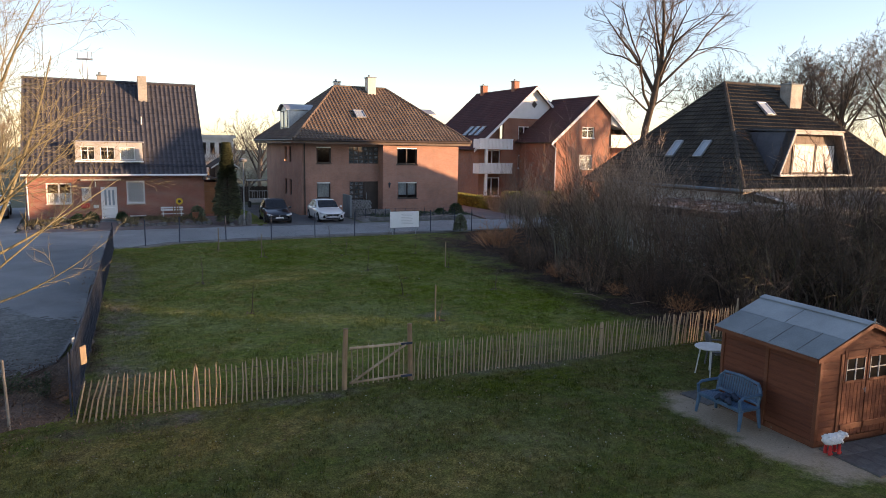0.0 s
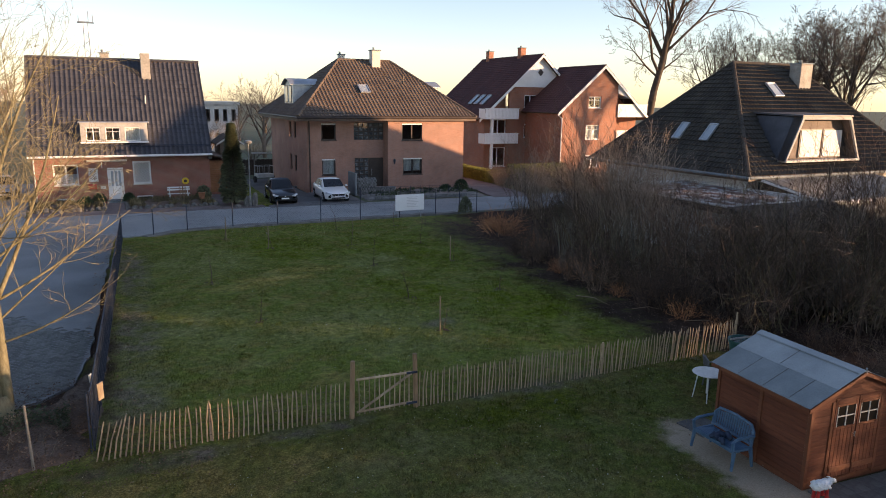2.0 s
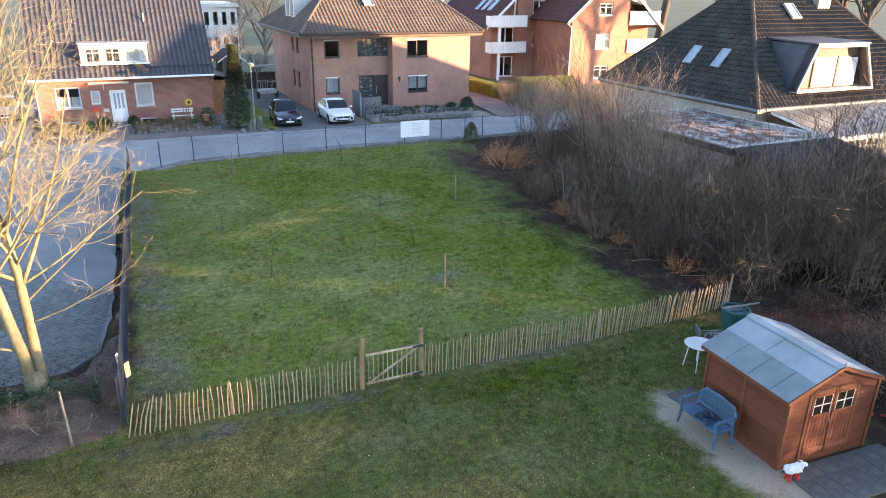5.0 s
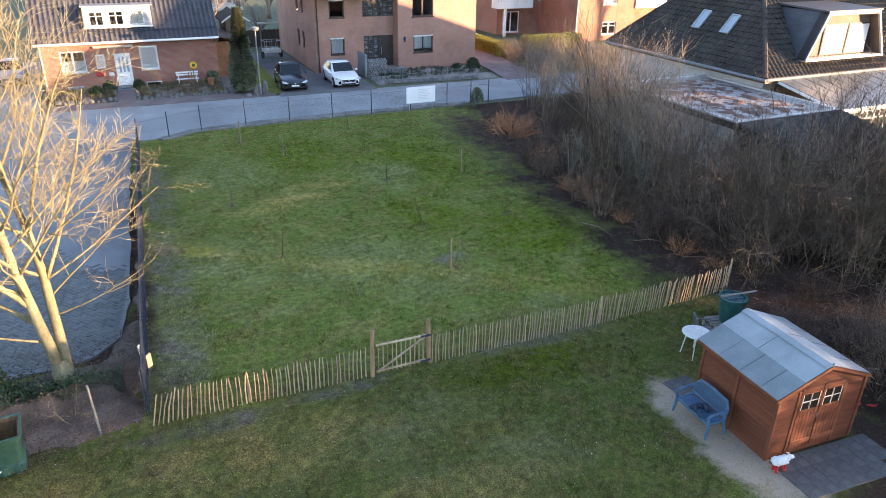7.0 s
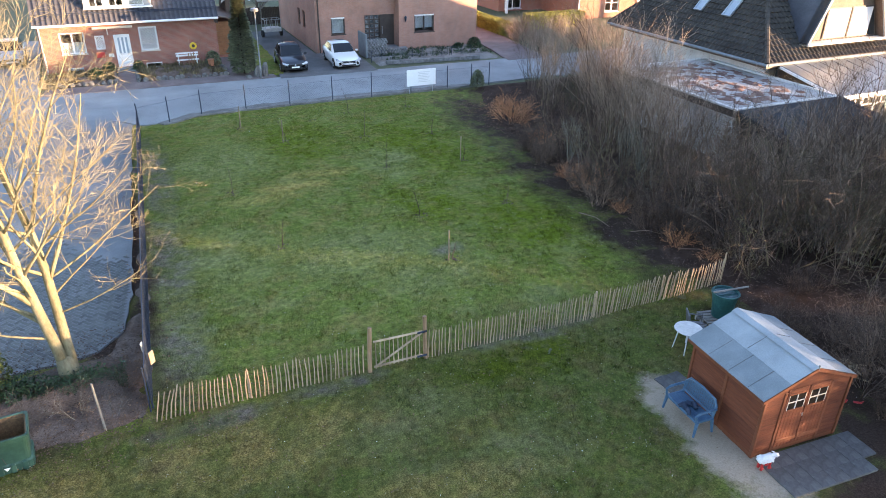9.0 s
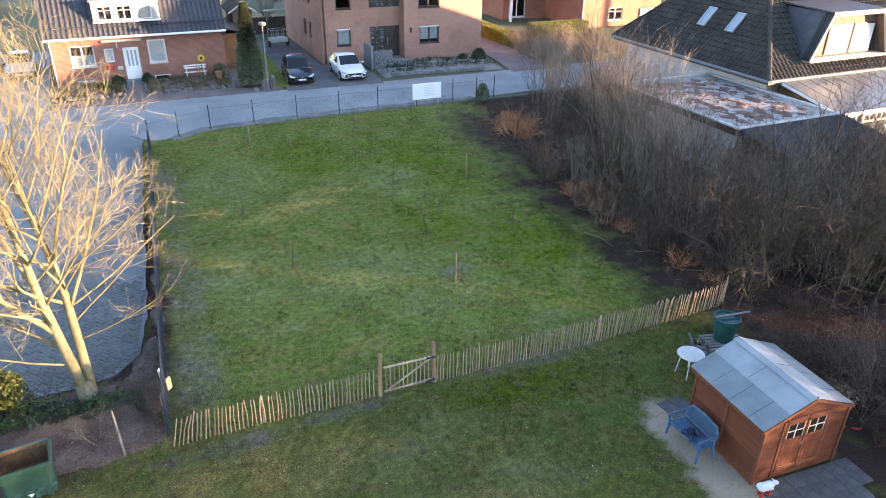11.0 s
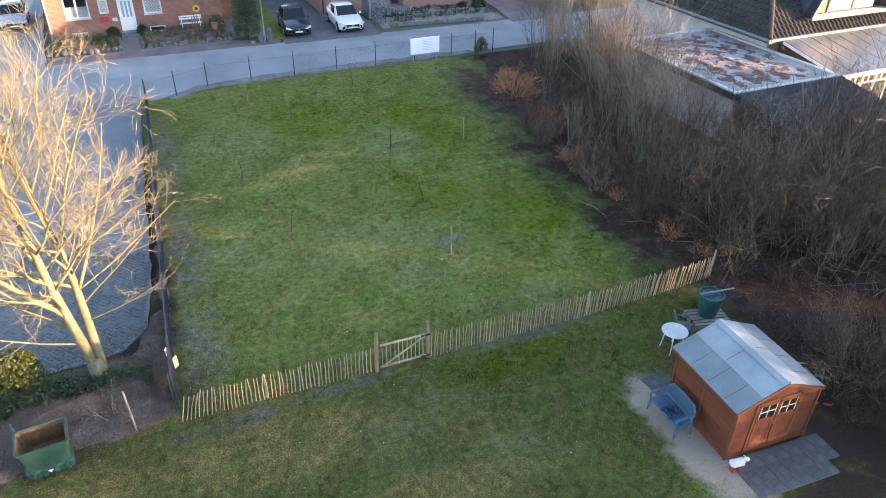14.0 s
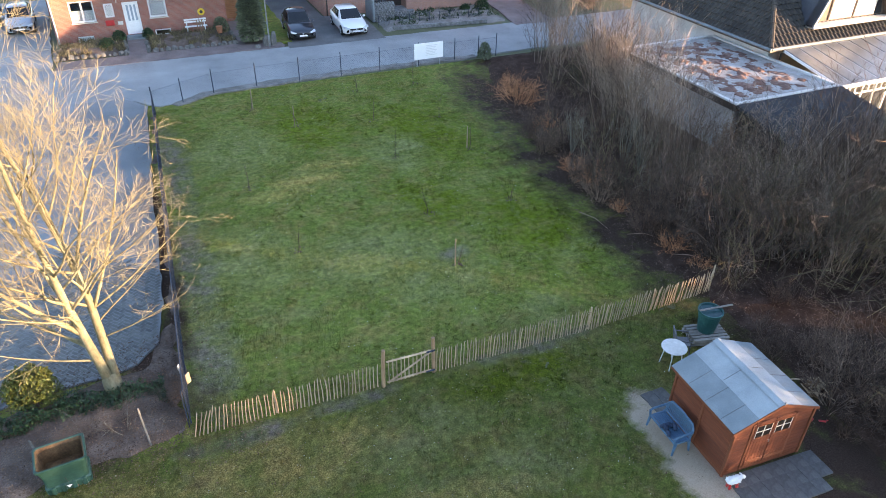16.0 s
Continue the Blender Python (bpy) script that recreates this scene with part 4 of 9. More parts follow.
def brown_house():
    h = thing("house", "two-storey brown brick house with a brown hipped roof", "house")
    XL, XM, XR, YL, YR, YB, E = 13.9, 20.25, 27.0, 53.4, 52.5, 66.2, 5.85
    hl = [(15.07, 16.25, 4.08, 5.38), (17.7, 20.2, 4.08, 5.42), (15.08, 16.18, 1.36, 2.62), (17.75, 20.2, 0.3, 2.65)]
    hr = [(21.44, 23.22, 4.05, 5.4), (21.54, 23.24, 1.31, 2.63)]
    part("wall", wall_geo(XM - XL, E, 0.3, hl, XL).moved(Matrix.Translation((0, YL, 0))), M_BRICK_TAN, h)
    part("wall", wall_geo(XR - XM, E, 0.3, hr, XM).moved(Matrix.Translation((0, YR, 0))), M_BRICK_TAN, h)
    part("wall", Geo().box(XM, XM + 0.3, YR + 0.3, YL + 0.3, 0, E), M_BRICK_TAN, h)
    side = [(3.0, 3.7, 1.4, 2.7), (4.6, 5.3, 1.4, 2.7), (3.0, 3.7, 4.1, 5.4), (4.6, 5.3, 4.1, 5.4)]
    turn = Matrix.Translation((XL, YB, 0)) @ Matrix.Rotation(radians(-90), 4, "Z")
    depth = YB - YL - 0.3
    lw = part("wall", wall_geo(depth, E, 0.3, [(depth - b, depth - a, c, d) for a, b, c, d in side]).moved(turn), M_BRICK_TAN, h)
    for a, b, c, d in side:
        w = window(lw, depth - b, depth - a, c, d, 0, M_BROWNFRAME)
        w.matrix_basis = turn
    for q in ((XR - 0.3, XR, YR + 0.3, YB, 0, E), (XL + 0.3, XR - 0.3, YB - 0.3, YB, 0, E)):
        part("wall", Geo().box(*q), M_BRICK_TAN, h)
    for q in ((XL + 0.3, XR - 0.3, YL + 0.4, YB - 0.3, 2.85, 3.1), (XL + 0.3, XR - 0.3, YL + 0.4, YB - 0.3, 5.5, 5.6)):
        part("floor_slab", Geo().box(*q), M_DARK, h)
    window(h, 15.07, 16.25, 4.08, 5.38, YL, M_BROWNFRAME, t=0.1, sill=M_BROWNFRAME)
    window(h, 15.08, 16.18, 1.36, 2.62, YL, M_BROWNFRAME, t=0.09, sill=M_BROWNFRAME, curtain=(M_CURTAIN, 0.0, 1.0))
    window(h, 21.44, 23.22, 4.05, 5.4, YR, M_BROWNFRAME, bars=2, t=0.1, sill=M_BROWNFRAME)
    window(h, 21.54, 23.24, 1.31, 2.63, YR, M_BROWNFRAME, bars=2, t=0.09, sill=M_BROWNFRAME, curtain=(M_CURTAIN, 0.2, 1.0))
    for x0, x1, z, y in ((15.07, 16.25, 5.38, YL), (15.08, 16.18, 2.62, YL), (21.44, 23.22, 5.4, YR), (21.54, 23.24, 2.63, YR)):
        part("shutter_box", Geo().box(x0 + 0.02, x1 - 0.02, y + 0.02, y + 0.09, z - 0.11, z - 0.005, 0.01), M_WHITE, h)
    # glass-block windows
    for x0, x1, z0, z1, nx, nz in ((17.7, 20.2, 4.08, 5.42, 6, 4), (17.75, 18.95, 0.3, 2.65, 3, 7)):
        w = part("window", Geo().box(x0, x1, YL + 0.2, YL + 0.22, z0, z1), M_DARK, h)
        g = Geo()
        for i in range(nx + 1):
            x = x0 + (x1 - x0) * i / nx
            g.box(max(x0, x - 0.045), min(x1, x + 0.045), YL + 0.06, YL + 0.17, z0, z1)
        for k in range(nz + 1):
            z = z0 + (z1 - z0) * k / nz
            g.box(x0, x1, YL + 0.065, YL + 0.165, max(z0, z - 0.045), min(z1, z + 0.045))
        part("window_frame", g, M_BROWNFRAME, w)
        for i in range(nx):
            for k in range(nz):
                a, b = x0 + (x1 - x0) * i / nx + 0.05, x0 + (x1 - x0) * (i + 1) / nx - 0.05
                c, d = z0 + (z1 - z0) * k / nz + 0.05, z0 + (z1 - z0) * (k + 1) / nz - 0.05
                part("pane", Geo().prism([(YL + 0.13, c), (YL + 0.13, d), (YL + 0.09, d), (YL + 0.115, (c + d) / 2), (YL + 0.12, c)], "x", a, b), M_BLOCKGLASS, w)
    d = part("door", Geo().box(19.0, 20.2, YL + 0.1, YL + 0.17, 0.3, 2.65, 0.01), M_BROWNFRAME, h, "dark wooden front door")
    part("door_handle", Geo().tube([(19.2, YL + 0.06, 1.2), (19.2, YL + 0.06, 1.75)], 0.02, 6), M_STEEL, d)
    part("doorstep", Geo().box(17.5, 20.24, YL - 2.0, YL - 0.003, 0, 0.16, 0.02).box(17.7, 20.24, YL - 1.3, YL - 0.003, 0.16, 0.3, 0.02), M_GABION, h)
    lamp = part("wall_lamp", Geo().tube([(20.75, YR - 0.16, 2.2), (20.75, YR - 0.16, 2.5)], [0.05, 0.1], 6).tube([(20.75, YR - 0.16, 2.5), (20.75, YR - 0.16, 2.62)], [0.13, 0.02], 6).tube([(20.75, YR - 0.16, 2.55), (20.75, YR, 2.3)], 0.02, 5), M_BLACKMETAL, h, "black wall lantern")
    part("downpipe", Geo().tube([(14.1, YL - 0.08, 0), (14.1, YL - 0.08, 5.6), (14.1, 52.3, 5.82)], 0.055, 8), M_BROWNFRAME, h)
    A, B, C, D = (12.95, 52.05, 5.95), (27.95, 52.05, 5.95), (27.95, 67.0, 5.95), (12.95, 67.0, 5.95)
    P, Q = (18.4, 59.5, 10.55), (23.1, 59.5, 10.55)
    for quad in ((A, B, Q, P), (B, C, Q, Q), (C, D, P, Q), (D, A, P, P)):
        roof_face(h, *quad, M_TILE_BROWN, tile_w=0.3, tile_l=0.36, wave=0.05, lift=0.035)
    for p, q in ((A, P), (B, Q), (P, Q), (D, P), (C, Q)):
        ridge_tiles(h, p, q, M_TILE_BROWN, 0.12)
    ring = Geo()
    for (x0, y0, _), (x1, y1, _) in zip((A, B, C, D), (B, C, D, A)):
        ring.tube([(x0, y0, 5.86), (x1, y1, 5.86)], 0.09, 8)
    part("gutter", ring, M_BROWNFRAME, h)
    part("soffit", Geo().box(13.05, 27.85, 52.15, 66.9, 5.68, 5.8), M_FASCIA, h)
    for q in ((12.98, 27.92, 52.09, 52.148, 5.6, 5.92), (12.98, 13.048, 52.15, 66.9, 5.6, 5.92), (27.852, 27.92, 52.15, 66.9, 5.6, 5.92)):
        part("fascia", Geo().box(*q), M_FASCIA, h)
    chimney(h, 21.5, 58.9, 9.5, 11.35, 0.75, 0.75, M_CREAM)
    chimney(h, 19.0, 60.6, 9.6, 11.0, 0.5, 0.5, M_CREAM)
    sk = slope_pose((52.05, 5.95), (59.5, 10.55), 19.25, 3.3)
    skylight(h, Matrix.Translation((0, -0.02, 0.06)) @ sk, 0.85, 1.15)
    part("roof_vent", Geo().tube([(23.1, 56.3, 8.5), (23.1, 56.3, 9.35)], 0.06, 8), M_BROWNFRAME, h)
    # barrel dormers on the two flanks
    for s, xf in ((-1, 13.95), (1, 26.95)):
        y0, y1, z0, z1 = 57.6, 60.6, 6.6, 8.3
        arch = [(y0, z0), (y1, z0), (y1, z1)] + [(y1 + (y0 - y1) * k / 8, z1 + 0.42 * math.sin(math.pi * k / 8)) for k in range(1, 8)] + [(y0, z1)]
        lo, hi = (xf, xf + 0.15) if s < 0 else (xf - 0.15, xf)
        d = part("dormer", Geo().prism(arch, "x", lo, hi), M_ZINC, h, "barrel-roofed zinc dormer")
        back = xf - s * 4.2
        rim = [(y1 + 0.15 + (y0 - y1 - 0.3) * j / 10, z1 + 0.02 + 0.5 * math.sin(math.pi * j / 10)) for j in range(11)]
        ends = sorted((back, xf + s * 0.25))
        part("dormer_roof", Geo().prism(rim + [(y, z + 0.06) for y, z in reversed(rim)], "x", *ends), M_ZINC, d)
        ends = sorted((back, xf - s * 0.15))
        for y in (y0, y1 - 0.1):
            part("dormer_cheek", Geo().box(*ends, y, y + 0.1, z0 - 0.2, z1), M_ZINC, d)
        for y in (58.0, 59.3):
            part("window_frame", Geo().box(xf - 0.02 if s < 0 else xf, xf if s < 0 else xf + 0.02, y, y + 0.9, 6.9, 8.3, 0.004), M_BROWNFRAME, d)
            part("pane", Geo().box(xf - 0.03 if s < 0 else xf + 0.02, xf - 0.02 if s < 0 else xf + 0.03, y + 0.08, y + 0.82, 6.98, 8.22), M_SKYGLASS, d)
    rebase(h, 20.5, 59)


def gable_roof(h, x0, x1, y0, y1, zl, xr, zr, xe, ze, mat):
    """A roof whose ridge runs along y at (xr, zr), eaves at (x0, zl) and (x1, ze)."""
    roof_face(h, (x0, y1, zl), (x0, y0, zl), (xr, y0, zr), (xr, y1, zr), mat, sub=3, wave=0.05)
    roof_face(h, (x1, y0, ze), (x1, y1, ze), (xr, y1, zr), (xr, y0, zr), mat, sub=3, wave=0.05)
    ridge_tiles(h, (xr, y0, zr), (xr, y1, zr), mat)
    for a, b in (((x0, zl), (xr, zr)), ((x1, ze), (xr, zr))):
        part("barge_board", Geo().prism([(a[0], a[1] - 0.3), (a[0], a[1] + 0.02), (b[0], b[1] + 0.02), (b[0], b[1] - 0.3)], "y", y0 - 0.05, y0 + 0.02), M_WHITE, h, "white barge board")


def apartment_house():
    h = thing("apartment_house", "orange brick apartment house with gables and white balconies", "apartment house")
    # main gable
    Y, L, R, A = 67.0, 36.9, 50.6, 43.75
    holes = [(41.85, 43.4, 6.65, 7.95), (37.6, 39.6, 3.1, 5.3), (41.9, 43.2, 3.3, 4.8), (37.6, 39.6, 0.2, 2.3)]
    part("wall", wall_geo(R - L, 5.6, 0.3, [q for q in holes if q[3] < 5.6], L).moved(Matrix.Translation((0, Y, 0))), M_BRICK_FAR, h)
    up = [(a, b, c - 5.6, d - 5.6) for a, b, c, d in holes if c > 5.6]
    part("upper_wall", wall_geo(7.6, 3.2, 0.3, up, 39.95).moved(Matrix.Translation((0, Y, 5.6))), M_BRICK_FAR, h)
    for pts in ([(37.2, 5.6), (39.95, 5.6), (39.95, 8.3)], [(47.55, 5.6), (50.2, 5.6), (47.55, 8.3)]):
        part("gable_infill", Geo().prism(pts, "y", Y + 0.8, Y + 1.1), M_BRICK_FAR, h)
    part("gable_panel", Geo().prism([(39.9, 8.8), (47.6, 8.8), (A, 12.1)], "y", Y - 0.12, Y + 0.25), M_WHITE, h, "white boarded gable")
    v = part("window", Geo().prism([(43.4, 10.4), (43.75, 10.0), (44.1, 10.4), (43.75, 10.8)], "y", Y - 0.18, Y - 0.12), M_BROWNFRAME, h)
    for q in ((L, L + 0.3, Y + 0.3, 80, 0, 5.6), (R - 0.3, R, Y + 0.3, 80, 0, 5.6), (L + 0.3, R - 0.3, 79.7, 80, 0, 5.6)):
        part("wall", Geo().box(*q), M_BRICK_FAR, h)
    for q in ((L + 0.3, R - 0.3, Y + 0.3, 79.7, 2.75, 2.95), (L + 0.3, R - 0.3, Y + 0.3, 79.7, 5.5, 5.7)):
        part("floor_slab", Geo().box(*q), M_DARK, h)
    for i, (a, b, c, d) in enumerate(holes):
        window(h, a, b, c, d, Y, M_WHITE, bars=2, t=0.1, sill=M_WHITE)
    gable_roof(h, 36.0, 51.4, Y - 0.6, 80.4, 5.3, A, 12.3, 51.4, 5.3, M_TILE_RED)
    for i, y in enumerate((69.0, 70.4, 71.8)):
        ang = math.atan2(7.0, 7.75)
        m = Matrix.Translation((37.6, y, 6.85)) @ Matrix.Rotation(radians(-90), 4, "Z") @ Matrix.Rotation(ang, 4, "X")
        skylight(h, m, 0.8, 1.5)
    for y in (78.5, 71.0):
        chimney(h, A, y, 11.4, 13.2, 0.7, 0.7, M_BRICK_FAR)
    for z in (2.75, 5.35):
        b = part("balcony", Geo().box(36.2, 40.3, Y - 1.5, Y - 0.003, z, z + 0.16, 0.02), M_OFFWHITE, h, "white slatted balcony")
        for i in range(24):
            x = 36.2 + 4.1 * i / 24
            part("slat", Geo().box(x, x + 0.15, Y - 1.52, Y - 1.49, z + 0.05, z + 1.1), M_WHITE, b)
        for i in range(8):
            y = Y - 1.45 + 1.4 * i / 8
            part("slat", Geo().box(36.18, 36.2, y, y + 0.15, z + 0.05, z + 1.1), M_WHITE, b)
        part("handrail", Geo().box(36.17, 40.32, Y - 1.56, Y - 1.45, z + 1.1, z + 1.16), M_WHITE, b)
    part("balcony_post", Geo().box(37.0, 37.25, Y - 1.45, Y - 1.2, 0, 6.5, 0.02), M_WHITE, h, "white balcony post")
    # lower gable in front
    Y, L, R, A = 60.0, 42.1, 49.0, 47.0
    holes = [(45.3, 46.9, 6.7, 7.85), (45.1, 46.8, 3.45, 4.95), (45.2, 46.9, 0.55, 1.8)]
    part("wall", wall_geo(R - L, 6.2, 0.3, [q for q in holes if q[3] < 6.2], L).moved(Matrix.Translation((0, Y, 0))), M_BRICK_FAR, h)
    g = Geo()
    g.prism([(L, 6.2), (45.3, 6.2), (45.3, 9.38), (L, 6.5)], "y", Y, Y + 0.3).prism([(46.9, 6.2), (R, 6.2), (R, 9.1), (46.9, 10.75)], "y", Y, Y + 0.3)
    g.box(45.3, 46.9, Y, Y + 0.3, 6.2, 6.7).prism([(45.3, 7.85), (46.9, 7.85), (46.9, 10.75), (45.3, 9.38)], "y", Y, Y + 0.3)
    part("gable_wall", g, M_BRICK_FAR, h)
    for q in ((L, L + 0.3, Y + 0.3, 67, 0, 6.2), (R - 0.3, R, Y + 0.3, 67, 0, 6.2)):
        part("wall", Geo().box(*q), M_BRICK_FAR, h)
    part("wall", Geo().prism([(49.0, 0), (53.0, 0), (53.0, 5.6), (49.0, 9.0)], "y", Y + 1.6, Y + 1.9).box(52.7, 53.0, Y + 1.9, 67, 0, 5.6), M_BRICK_FAR, h)
    for q in ((L + 0.3, R - 0.3, Y + 0.3, 66.9, 2.75, 2.95), (L + 0.3, R - 0.3, Y + 0.3, 66.9, 5.6, 5.8)):
        part("floor_slab", Geo().box(*q), M_DARK, h)
    for a, b, c, d in holes:
        window(h, a, b, c, d, Y, M_WHITE, bars=2, cross=1, t=0.1, sill=M_WHITE, curtain=(M_CURTAIN, 0, 1) if c < 5 and c > 2 else None)
    gable_roof(h, 41.4, 53.4, Y - 0.3, 68, 6.15, 47.0, 11.0, 53.4, 5.5, M_TILE_RED)
    part("gable_panel", Geo().prism([(49.02, 8.2), (50.9, 7.6), (50.9, 8.0), (49.02, 9.5)], "y", Y - 0.1, Y + 1.5), M_WHITE, h)
    for z in (0.2, 3.0, 5.75):
        b = part("balcony", Geo().box(49.05, 53.0, Y - 0.1, Y + 1.59, z, z + 0.16, 0.02), M_OFFWHITE, h, "white slatted balcony")
        for i in range(23):
            x = 49.05 + 3.95 * i / 23
            part("slat", Geo().box(x, x + 0.16, Y - 0.14, Y - 0.1, z + 0.02, z + 1.3), M_WHITE, b)
        part("handrail", Geo().box(49.02, 53.02, Y - 0.17, Y - 0.07, z + 1.3, z + 1.36), M_WHITE, b)
    part("downpipe", Geo().tube([(42.0, Y - 0.1, 0), (42.0, Y - 0.1, 5.6), (41.4, Y - 0.2, 6.0)], 0.06, 8), M_WHITE, h, "white downpipe")
    rebase(h, 44, 68)


def hipped_house():
    h = thing("house", "house under a big weathered hipped roof with a trapezoid dormer", "house")
    A, B, C, D = (31.0, 26.6, 3.45), (47.4, 26.6, 3.45), (47.4, 40.4, 3.45), (31.0, 40.4, 3.45)
    P, Q = (36.5, 33.5, 9.85), (41.8, 33.5, 9.85)
    for q in ((31.7, 46.8, 27.3, 27.6, 0, 3.5), (31.7, 32.0, 27.6, 39.5, 0, 3.5), (46.5, 46.8, 27.6, 39.5, 0, 3.5), (32.0, 46.5, 39.5, 39.8, 0, 3.5)):
        part("wall", Geo().box(*q), M_OFFWHITE, h)
    for quad, mat in (((A, B, Q, P), M_TILE_GREY), ((B, C, Q, Q), M_TILE_GREY), ((C, D, P, Q), M_TILE_GREY), ((D, A, P, P), M_TILE_GREY)):
        roof_face(h, *quad, mat, tile_w=0.3, tile_l=0.35, wave=0.07, lift=0.06, sub=6)
    for p, q in ((A, P), (B, Q), (P, Q), (D, P), (C, Q)):
        ridge_tiles(h, p, q, M_TILE_GREY, 0.13)
    part("gutter", Geo().tube([(31, 26.54, 3.4), (47.4, 26.54, 3.4)], 0.08, 8).tube([(30.94, 26.5, 3.4), (30.94, 40.4, 3.4)], 0.08, 8), M_FELT, h, "pale gutter")
    for q in ((31.05, 47.3, 26.65, 27.3, 3.2, 3.3), (31.05, 31.7, 27.3, 40.3, 3.2, 3.3)):
        part("soffit", Geo().box(*q), M_FASCIA, h)
    chimney(h, 41.2, 32.2, 7.2, 9.85, 1.1, 0.85, M_CHIMNEY)
    sk = slope_pose((26.6, 3.45), (33.5, 9.85), 38.1, 6.2)
    skylight(h, Matrix.Translation((0, -0.06, 0.09)) @ sk, 0.8, 1.2)
    ang = math.atan2(6.4, 5.5)
    for y in (33.6, 31.3):
        m = Matrix.Translation((32.35, y, 5.05)) @ Matrix.Rotation(radians(-90), 4, "Z") @ Matrix.Rotation(ang, 4, "X")
        skylight(h, m @ Matrix.Translation((0, 0, 0.06)), 0.66, 1.3)
    # dormer: a trapezoid front, a flat lid and tiled cheeks
    y, z0, z1 = 26.75, 4.25, 6.65
    b0, b1, t0, t1 = 33.9, 40.1, 34.95, 39.0
    d = part("dormer", Geo().prism([(b0 + 0.1, z0), (b1 - 0.1, z0), (t1 - 0.08, z1 - 0.1), (t0 + 0.08, z1 - 0.1)], "y", y + 0.6, y + 0.7), M_DARKWOOD, h, "trapezoid dormer with a pale frame and closed white blinds")
    fr = Geo()
    fr.prism([(b0, z0), (b0 + 0.1, z0), (t0 + 0.1, z1 - 0.16), (t1 - 0.08, z1 - 0.16), (t1, z1), (t0, z1)], "y", y, y + 0.12)
    fr.prism([(b1 - 0.1, z0), (b1, z0), (t1, z1), (t1 - 0.08, z1 - 0.16)], "y", y, y + 0.12)
    part("dormer_frame", fr, M_GREYCLAD, d)
    rv = Geo().prism([(b0, z0), (b0 + 0.12, z0), (t0 + 0.12, z1 - 0.15), (t1 - 0.1, z1 - 0.15), (t1, z1), (t0, z1)], "y", y + 0.123, y + 0.597)
    rv.prism([(b1 - 0.12, z0), (b1, z0), (t1, z1), (t1 - 0.1, z1 - 0.15)], "y", y + 0.123, y + 0.597)
    part("dormer_reveal", rv, M_DARKWOOD, d)
    part("dormer_sill", Geo().box(b0, b1, y - 0.05, y + 0.6, z0 - 0.12, z0 - 0.003, 0.02), M_OFFWHITE, d)
    part("dormer_roof", Geo().prism([(y - 0.02, z1 + 0.002), (y - 0.02, z1 + 0.09), (30.3, z1 + 0.2), (30.3, z1 + 0.1)], "x", t0 - 0.1, t1 + 0.1), M_TILE_DARK, d)
    # Darker tile on the cheeks: their shade is put into the colour.
    for p, q in (((b0, y + 0.05, z0), (t0, y + 0.05, z1)), ((b1, y + 0.05, z0), (t1, y + 0.05, z1))):
        g = Geo()
        top = [p, q, (q[0], 30.2, z1), (p[0], 27.5, z0)]
        g.v += top + [(a[0], a[1], a[2] - 0.08) for a in top]
        g.f += [(0, 1, 2, 3), (7, 6, 5, 4)] + [(i, 4 + i, 4 + (i + 1) % 4, (i + 1) % 4) for i in range(4)]
        part("dormer_cheek", g, M_TILE_DARK, d)
    for x0, x1 in ((35.6, 37.25), (37.5, 39.05)):
        w = part("window", Geo().prism([(x0 - 0.08, z0 + 0.06), (x1 + 0.08, z0 + 0.06), (x1 + 0.08, 5.96), (x0 - 0.08, 5.96)], "y", y + 0.545, y + 0.597), M_BROWNFRAME, d)
        part("blind", Geo().box(x0, x1, y + 0.52, y + 0.543, z0 + 0.12, 5.88, 0.006), M_BLIND, w)
    part("side_pane", Geo().prism([(39.2, z0 + 0.1), (39.75, z0 + 0.1), (39.2, 5.7)], "y", y + 0.56, y + 0.597), M_DARK, d, "dark side pane")
    rebase(h, 39, 33.5)
    # conservatory before it
    c = thing("conservatory", "white conservatory with a sloping glass roof", "conservatory")
    for i in range(11):
        x = 31.9 + i * 0.95
        part("rafter", Geo().prism([(22.75, 2.5), (22.75, 2.62), (26.5, 3.3), (26.5, 3.18)], "x", x - 0.04, x + 0.04), M_WHITE, c)
        part("post", Geo().box(x - 0.05, x + 0.05, 22.75, 22.87, 0, 2.5, 0.008), M_WHITE, c)
        if i < 10:
            p = part("roof_pane", Geo().prism([(22.7, 2.6), (22.7, 2.63), (26.5, 3.33), (26.5, 3.3)], "x", x + 0.045, x + 0.905), M_LEANGLASS, c)
            p = part("pane", Geo().box(x + 0.05, x + 0.9, 22.8, 22.81, 0.1, 2.35), M_GLASS, c)
            p.visible_shadow = False
            part("glazing_bar", Geo().box(x + 0.05, x + 0.9, 22.78, 22.84, 1.95, 2.02).box(x + 0.05, x + 0.9, 22.78, 22.84, 2.35, 2.5).box(x + 0.45, x + 0.5, 22.785, 22.835, 2.02, 2.35), M_WHITE, c)
    part("gutter", Geo().tube([(31.8, 22.68, 2.56), (41.5, 22.68, 2.56)], 0.07, 8), M_WHITE, c)
    # Near-black colour puts the dim interior's shade behind the panes.
    part("shade_backing", Geo().box(31.75, 41.5, 26.45, 26.58, 0, 3.15), M_DARK, c)
    part("floor_slab", Geo().box(31.9, 41.4, 22.95, 26.4, 0.0, 0.06), M_SLAB, c)
    rebase(c, 36.5, 24.5)
